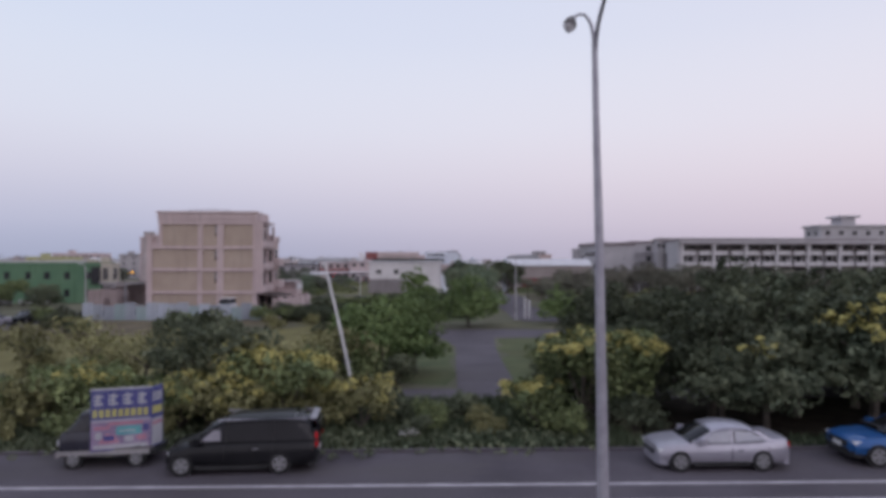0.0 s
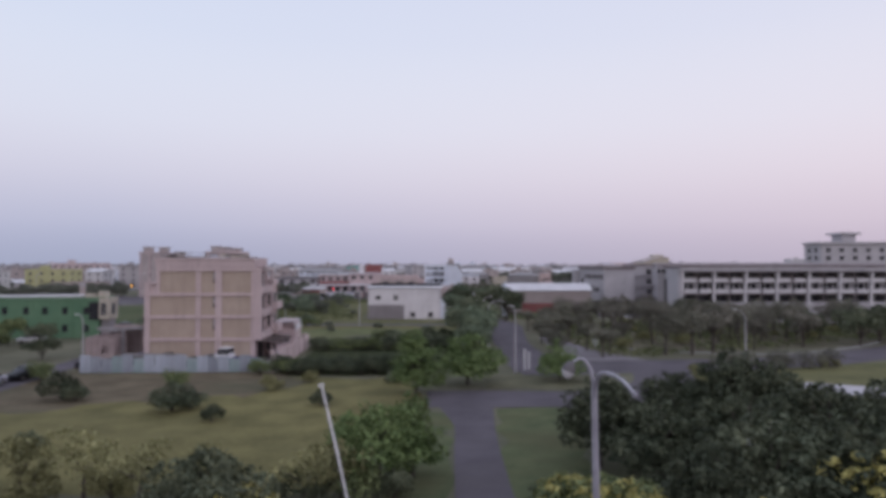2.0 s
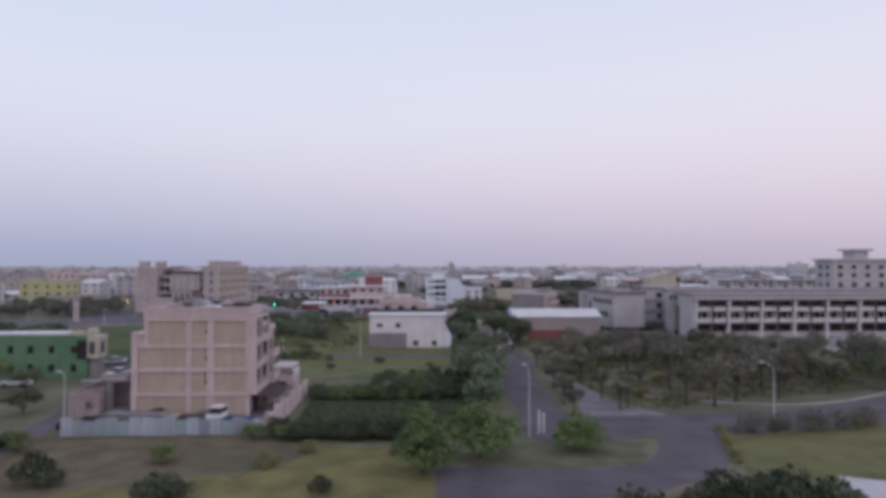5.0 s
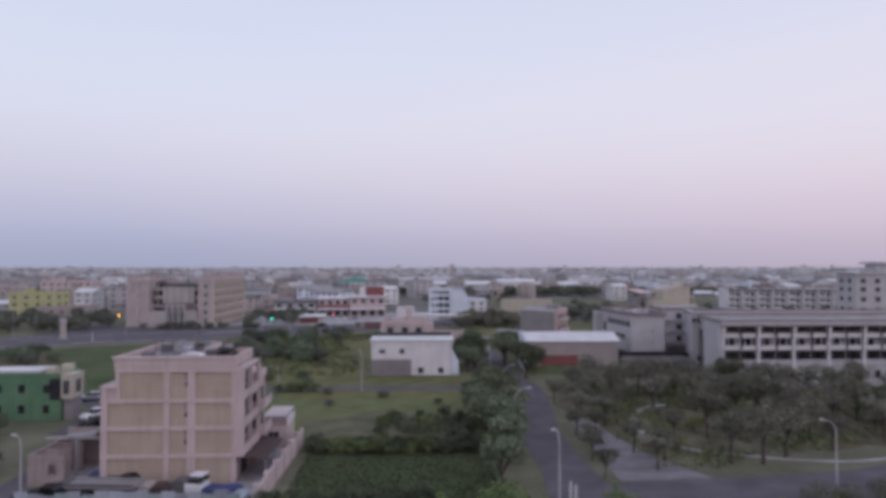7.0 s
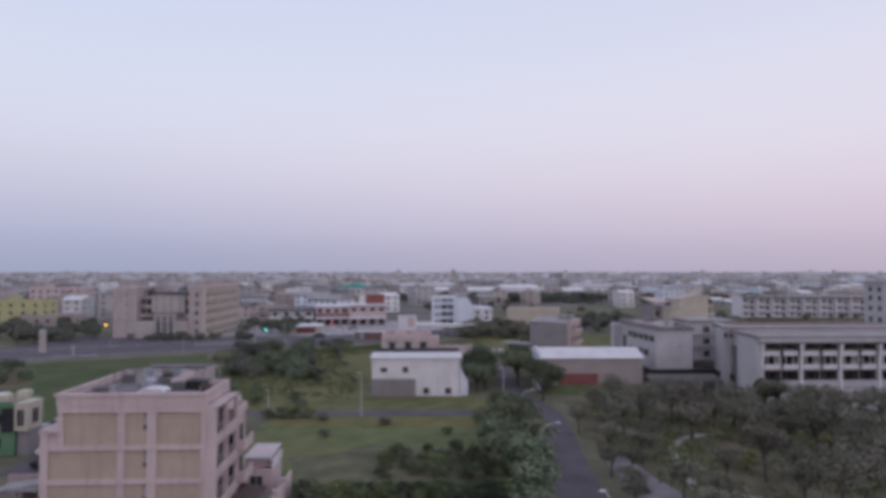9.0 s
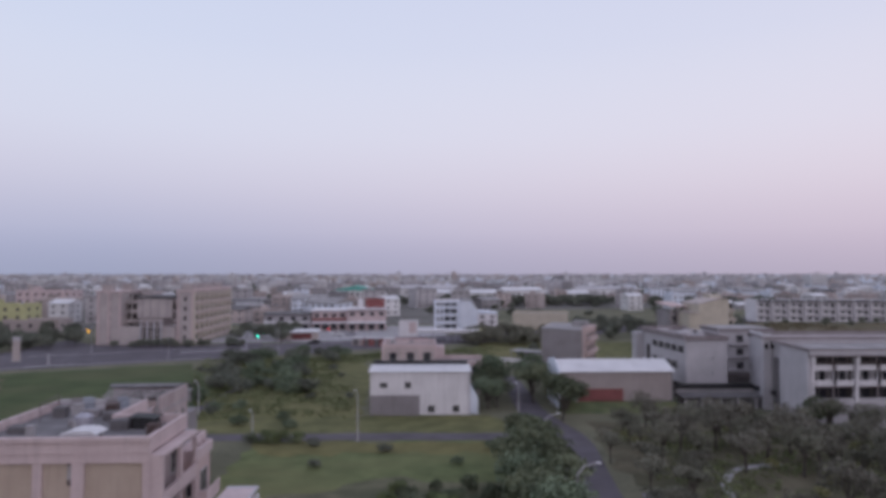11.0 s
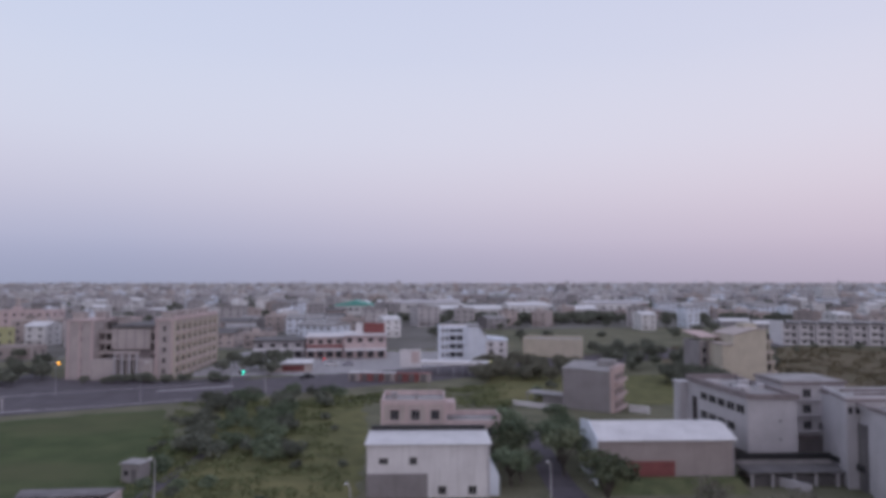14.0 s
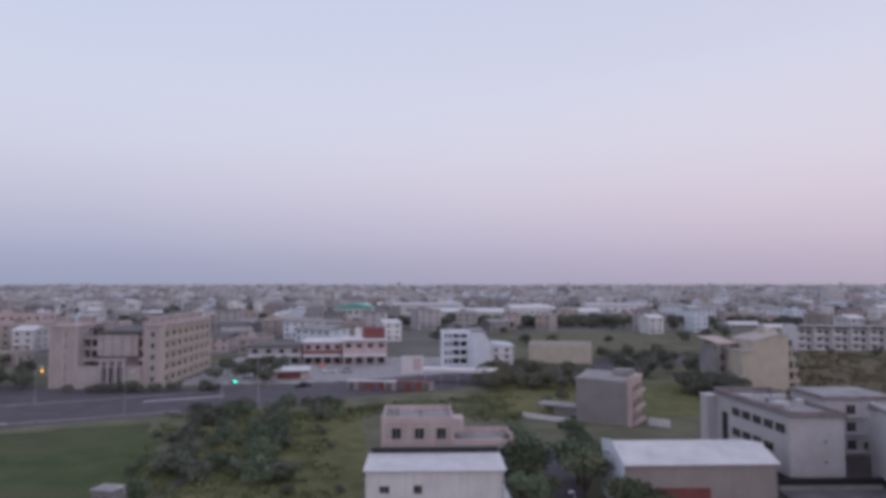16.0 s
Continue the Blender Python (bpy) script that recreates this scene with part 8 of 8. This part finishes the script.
        return k
    part("end_picture", slant(0.05, 0.95, 0.6, 1.45, 0.008), "banner_white", box)
    part("number_bar", slant(0.1, 0.9, 1.6, 1.84, 0.01), "banner_yellow", box)
    part("stripe", slant(0.1, 0.9, 1.25, 1.35, 0.014), "banner_pink", box)
    for i in range(3):
        part("lettering_bar", slant(0.12 + i * 0.27, 0.32 + i * 0.27, 2.0, 2.3, 0.01), "banner_white", box)
    part("top_frame", Build().box(-0.62, 1.3, -0.88, -0.84, 2.44, 2.5), "banner_white", box)
    return ob


billboard_truck()


# yard vehicles and clutter beside the block
def small_truck():
    ob = thing("white_small_truck", (-22.2, 80.8, 0.014), "small white pickup truck in the yard", "truck", "", -12)
    part("cab", loft([(-0.85, 0.5, 1.3, 0.7), (-0.75, 0.4, 1.5, 0.8), (0.3, 0.4, 1.5, 0.82), (0.75, 0.4, 1.5, 0.8)], body_ring), "lamp_white", ob)
    part("windscreen", loft([(-0.72, 1.4, 1.45, 0.7, 0.66), (-0.4, 1.45, 2.05, 0.74, 0.64), (0.7, 1.45, 2.1, 0.74, 0.64)], cabin_ring), "glass", ob)
    part("roof", Build().box(-0.45, 0.75, -0.66, 0.66, 2.06, 2.14), "lamp_white", ob)
    part("bed", Build().box(0.85, 3.4, -0.85, 0.85, 0.6, 1.1), "bluesheet", ob)
    for x in (-0.1, 2.6):
        for s in (-1, 1):
            wheel(ob, x, s * 0.72, 0.32)
    ob.scale = (1.12, 1.1, 1.15)


small_truck()
ob = thing("flatbed_trailer", (-31.9, 82.0, 0.014), "long grey flatbed trailer in the yard", "trailer", "", -4)
part("bed", Build().box(-3.6, 3.6, -1.0, 1.0, 0.9, 1.15), "grey", ob)
part("side_board", Build().box(-3.6, 3.6, -1.04, -1.0, 1.15, 1.4), "roofdark", ob)
part("side_board", Build().box(-3.6, 3.6, 1.0, 1.04, 1.15, 1.45), "roofgrey", ob)
for x in (-2.2, 2.0):
    for s in (-1, 1):
        wheel(ob, x, s * 0.86, 0.42)
part("axle_frame", Build().box(-3.4, 3.4, -0.5, 0.5, 0.5, 0.9), "plastic", ob)
rng = random.Random(8)
for i, (x, y, mat_name) in enumerate(((-37.6, 82.4, "black"), (-36.6, 84.0, "roofdark"), (-34.4, 85.3, "bluesheet"), (-20.0, 79.6, "roofdark"), (-18.4, 80.2, "corrugated"), (-38.8, 80.6, "black"), (-32.6, 84.6, "darkblue"), (-30.6, 84.4, "black"), (-28.2, 82.6, "beige"), (-26.2, 81.6, "awning_brown"), (-24.6, 82.8, "roofdark"), (-19.2, 81.9, "bluesheet"), (-21.0, 78.9, "awning_brown"))):
    ob = thing("junk_pile", (x, y, 0.014), "covered pile of building material in the yard", "pile", "yard clutter", rng.uniform(-10, 10))
    w, h = rng.uniform(0.9, 1.3), rng.uniform(0.8, 1.4)
    part("cover", Build().prism([(-w, 0), (w, 0), (w * 0.95, h * 0.7), (w * 0.4, h), (-w * 0.6, h * 0.92), (-w * 0.98, h * 0.6)], -0.8, 0.9, "y"), mat_name, ob)
    part("pallet", Build().box(-w * 1.05, w * 1.05, -0.9, 1.0, 0, 0.12), "soil", ob)
for x, y, turn, paint in ((-42.6, 68.5, 80, "silver"), (-41.6, 73.4, 84, "black"), (-67, 106, 5, "silver"), (-61, 106.3, -4, "lamp_white"), (-49.6, 114.6, 62, "lamp_white"), (-47.2, 109.4, 70, "black"), (-56.6, 127.2, 20, "silver")):
    ob = thing("parked_car", (x, y, 0.03), "%s saloon car parked beside the lane" % {"silver": "silver", "black": "black", "lamp_white": "white"}[paint], "car", "far parked cars", turn)
    part("body", loft([(-2.2, 0.3, 0.7, 0.7), (-1.9, 0.22, 0.85, 0.84), (0, 0.2, 0.95, 0.86), (1.9, 0.22, 0.98, 0.84), (2.2, 0.3, 0.85, 0.72)], body_ring), paint, ob, smooth=True)
    part("glass", loft([(-1.1, 0.9, 0.95, 0.76, 0.7), (-0.4, 0.92, 1.4, 0.78, 0.62), (0.8, 0.93, 1.42, 0.78, 0.62), (1.7, 0.95, 1.0, 0.74, 0.66)], cabin_ring), "glass", ob, smooth=True)
    part("roof", Build().box(-0.4, 0.9, -0.58, 0.58, 1.4, 1.46), paint, ob)
    for wx in (-1.35, 1.3):
        for s in (-1, 1):
            wheel(ob, wx, s * 0.78, 0.31)
ob = thing("fallen_sack", (1.8, 25.6, 0.25), "pale crumpled sack on the verge", "sack")
part("sack", Build().prism([(-0.38, 0.02), (0.38, 0.02), (0.32, 0.12), (0.1, 0.2), (-0.25, 0.15)], -0.2, 0.22, "y"), "lamp_white", ob)


# the avenue: sign pylon, marker posts and street lamps
ob = thing("sign_pylon", (-113, 217.5, 0.05), "pink roadside sign pylon with a white top", "sign")
part("body", Build().box(-0.9, 0.9, -0.25, 0.25, 0.3, 5.6), "beige", ob, "pale pink panel")
part("cap", Build().box(-0.95, 0.95, -0.3, 0.3, 5.6, 6.6), "mauve", ob, "pale top box")
part("base", Build().box(-1.2, 1.2, -0.5, 0.5, 0, 0.3), "concrete", ob)
for x, y in ((-100.9, 211.6),):
    ob = thing("marker_post", (x, y, 0.06), "pale marker post at the avenue edge", "post", "marker posts")
    part("shaft", Build().tube([(0, 0, 0), (0, 0, 2.8)], [0.2, 0.17], 8), "mauve", ob)
    part("foot", Build().box(-0.35, 0.35, -0.35, 0.35, 0, 0.15), "concrete", ob)
for x, y in ((-128, 217), (-100, 231), (-74, 222), (-52, 254), (-24, 266), (8, 262), (-146, 186)):
    ob = thing("avenue_lamp", (x, y, 0.04), "tall slim grey street lamp on the avenue", "street lamp", "lamps of the avenue")
    part("pole", Build().tube([(0, 0, 0), (0, 0, 8.6), (0.5, -0.3, 9.4), (1.9, -0.9, 9.7)], [0.14, 0.1, 0.08, 0.06], 8), "galva", ob)
    part("lamp_head", Build().box(1.5, 2.4, -1.2, -0.8, 9.62, 9.76), "lamp_white", ob)
for x, y, turn, paint in ((-40, 258, 27, "black"), (-36.5, 286, 8, "lamp_white"), (-31, 287, 8, "silver"), (-55, 284, 5, "black")):
    ob = thing("parked_car", (x, y, 0.06), "%s car standing near the shops" % {"silver": "silver", "black": "black", "lamp_white": "white"}[paint], "car", "cars on the avenue", turn)
    part("body", loft([(-2.2, 0.3, 0.7, 0.7), (-1.9, 0.22, 0.85, 0.84), (0, 0.2, 0.95, 0.86), (1.9, 0.22, 0.98, 0.84), (2.2, 0.3, 0.85, 0.72)], body_ring), paint, ob, smooth=True)
    part("glass", loft([(-1.1, 0.9, 0.95, 0.76, 0.7), (-0.4, 0.92, 1.4, 0.78, 0.62), (0.8, 0.93, 1.42, 0.78, 0.62), (1.7, 0.95, 1.0, 0.74, 0.66)], cabin_ring), "glass", ob, smooth=True)
    part("roof", Build().box(-0.4, 0.9, -0.58, 0.58, 1.4, 1.46), paint, ob)
    for wx in (-1.35, 1.3):
        for q in (-1, 1):
            wheel(ob, wx, q * 0.78, 0.31)
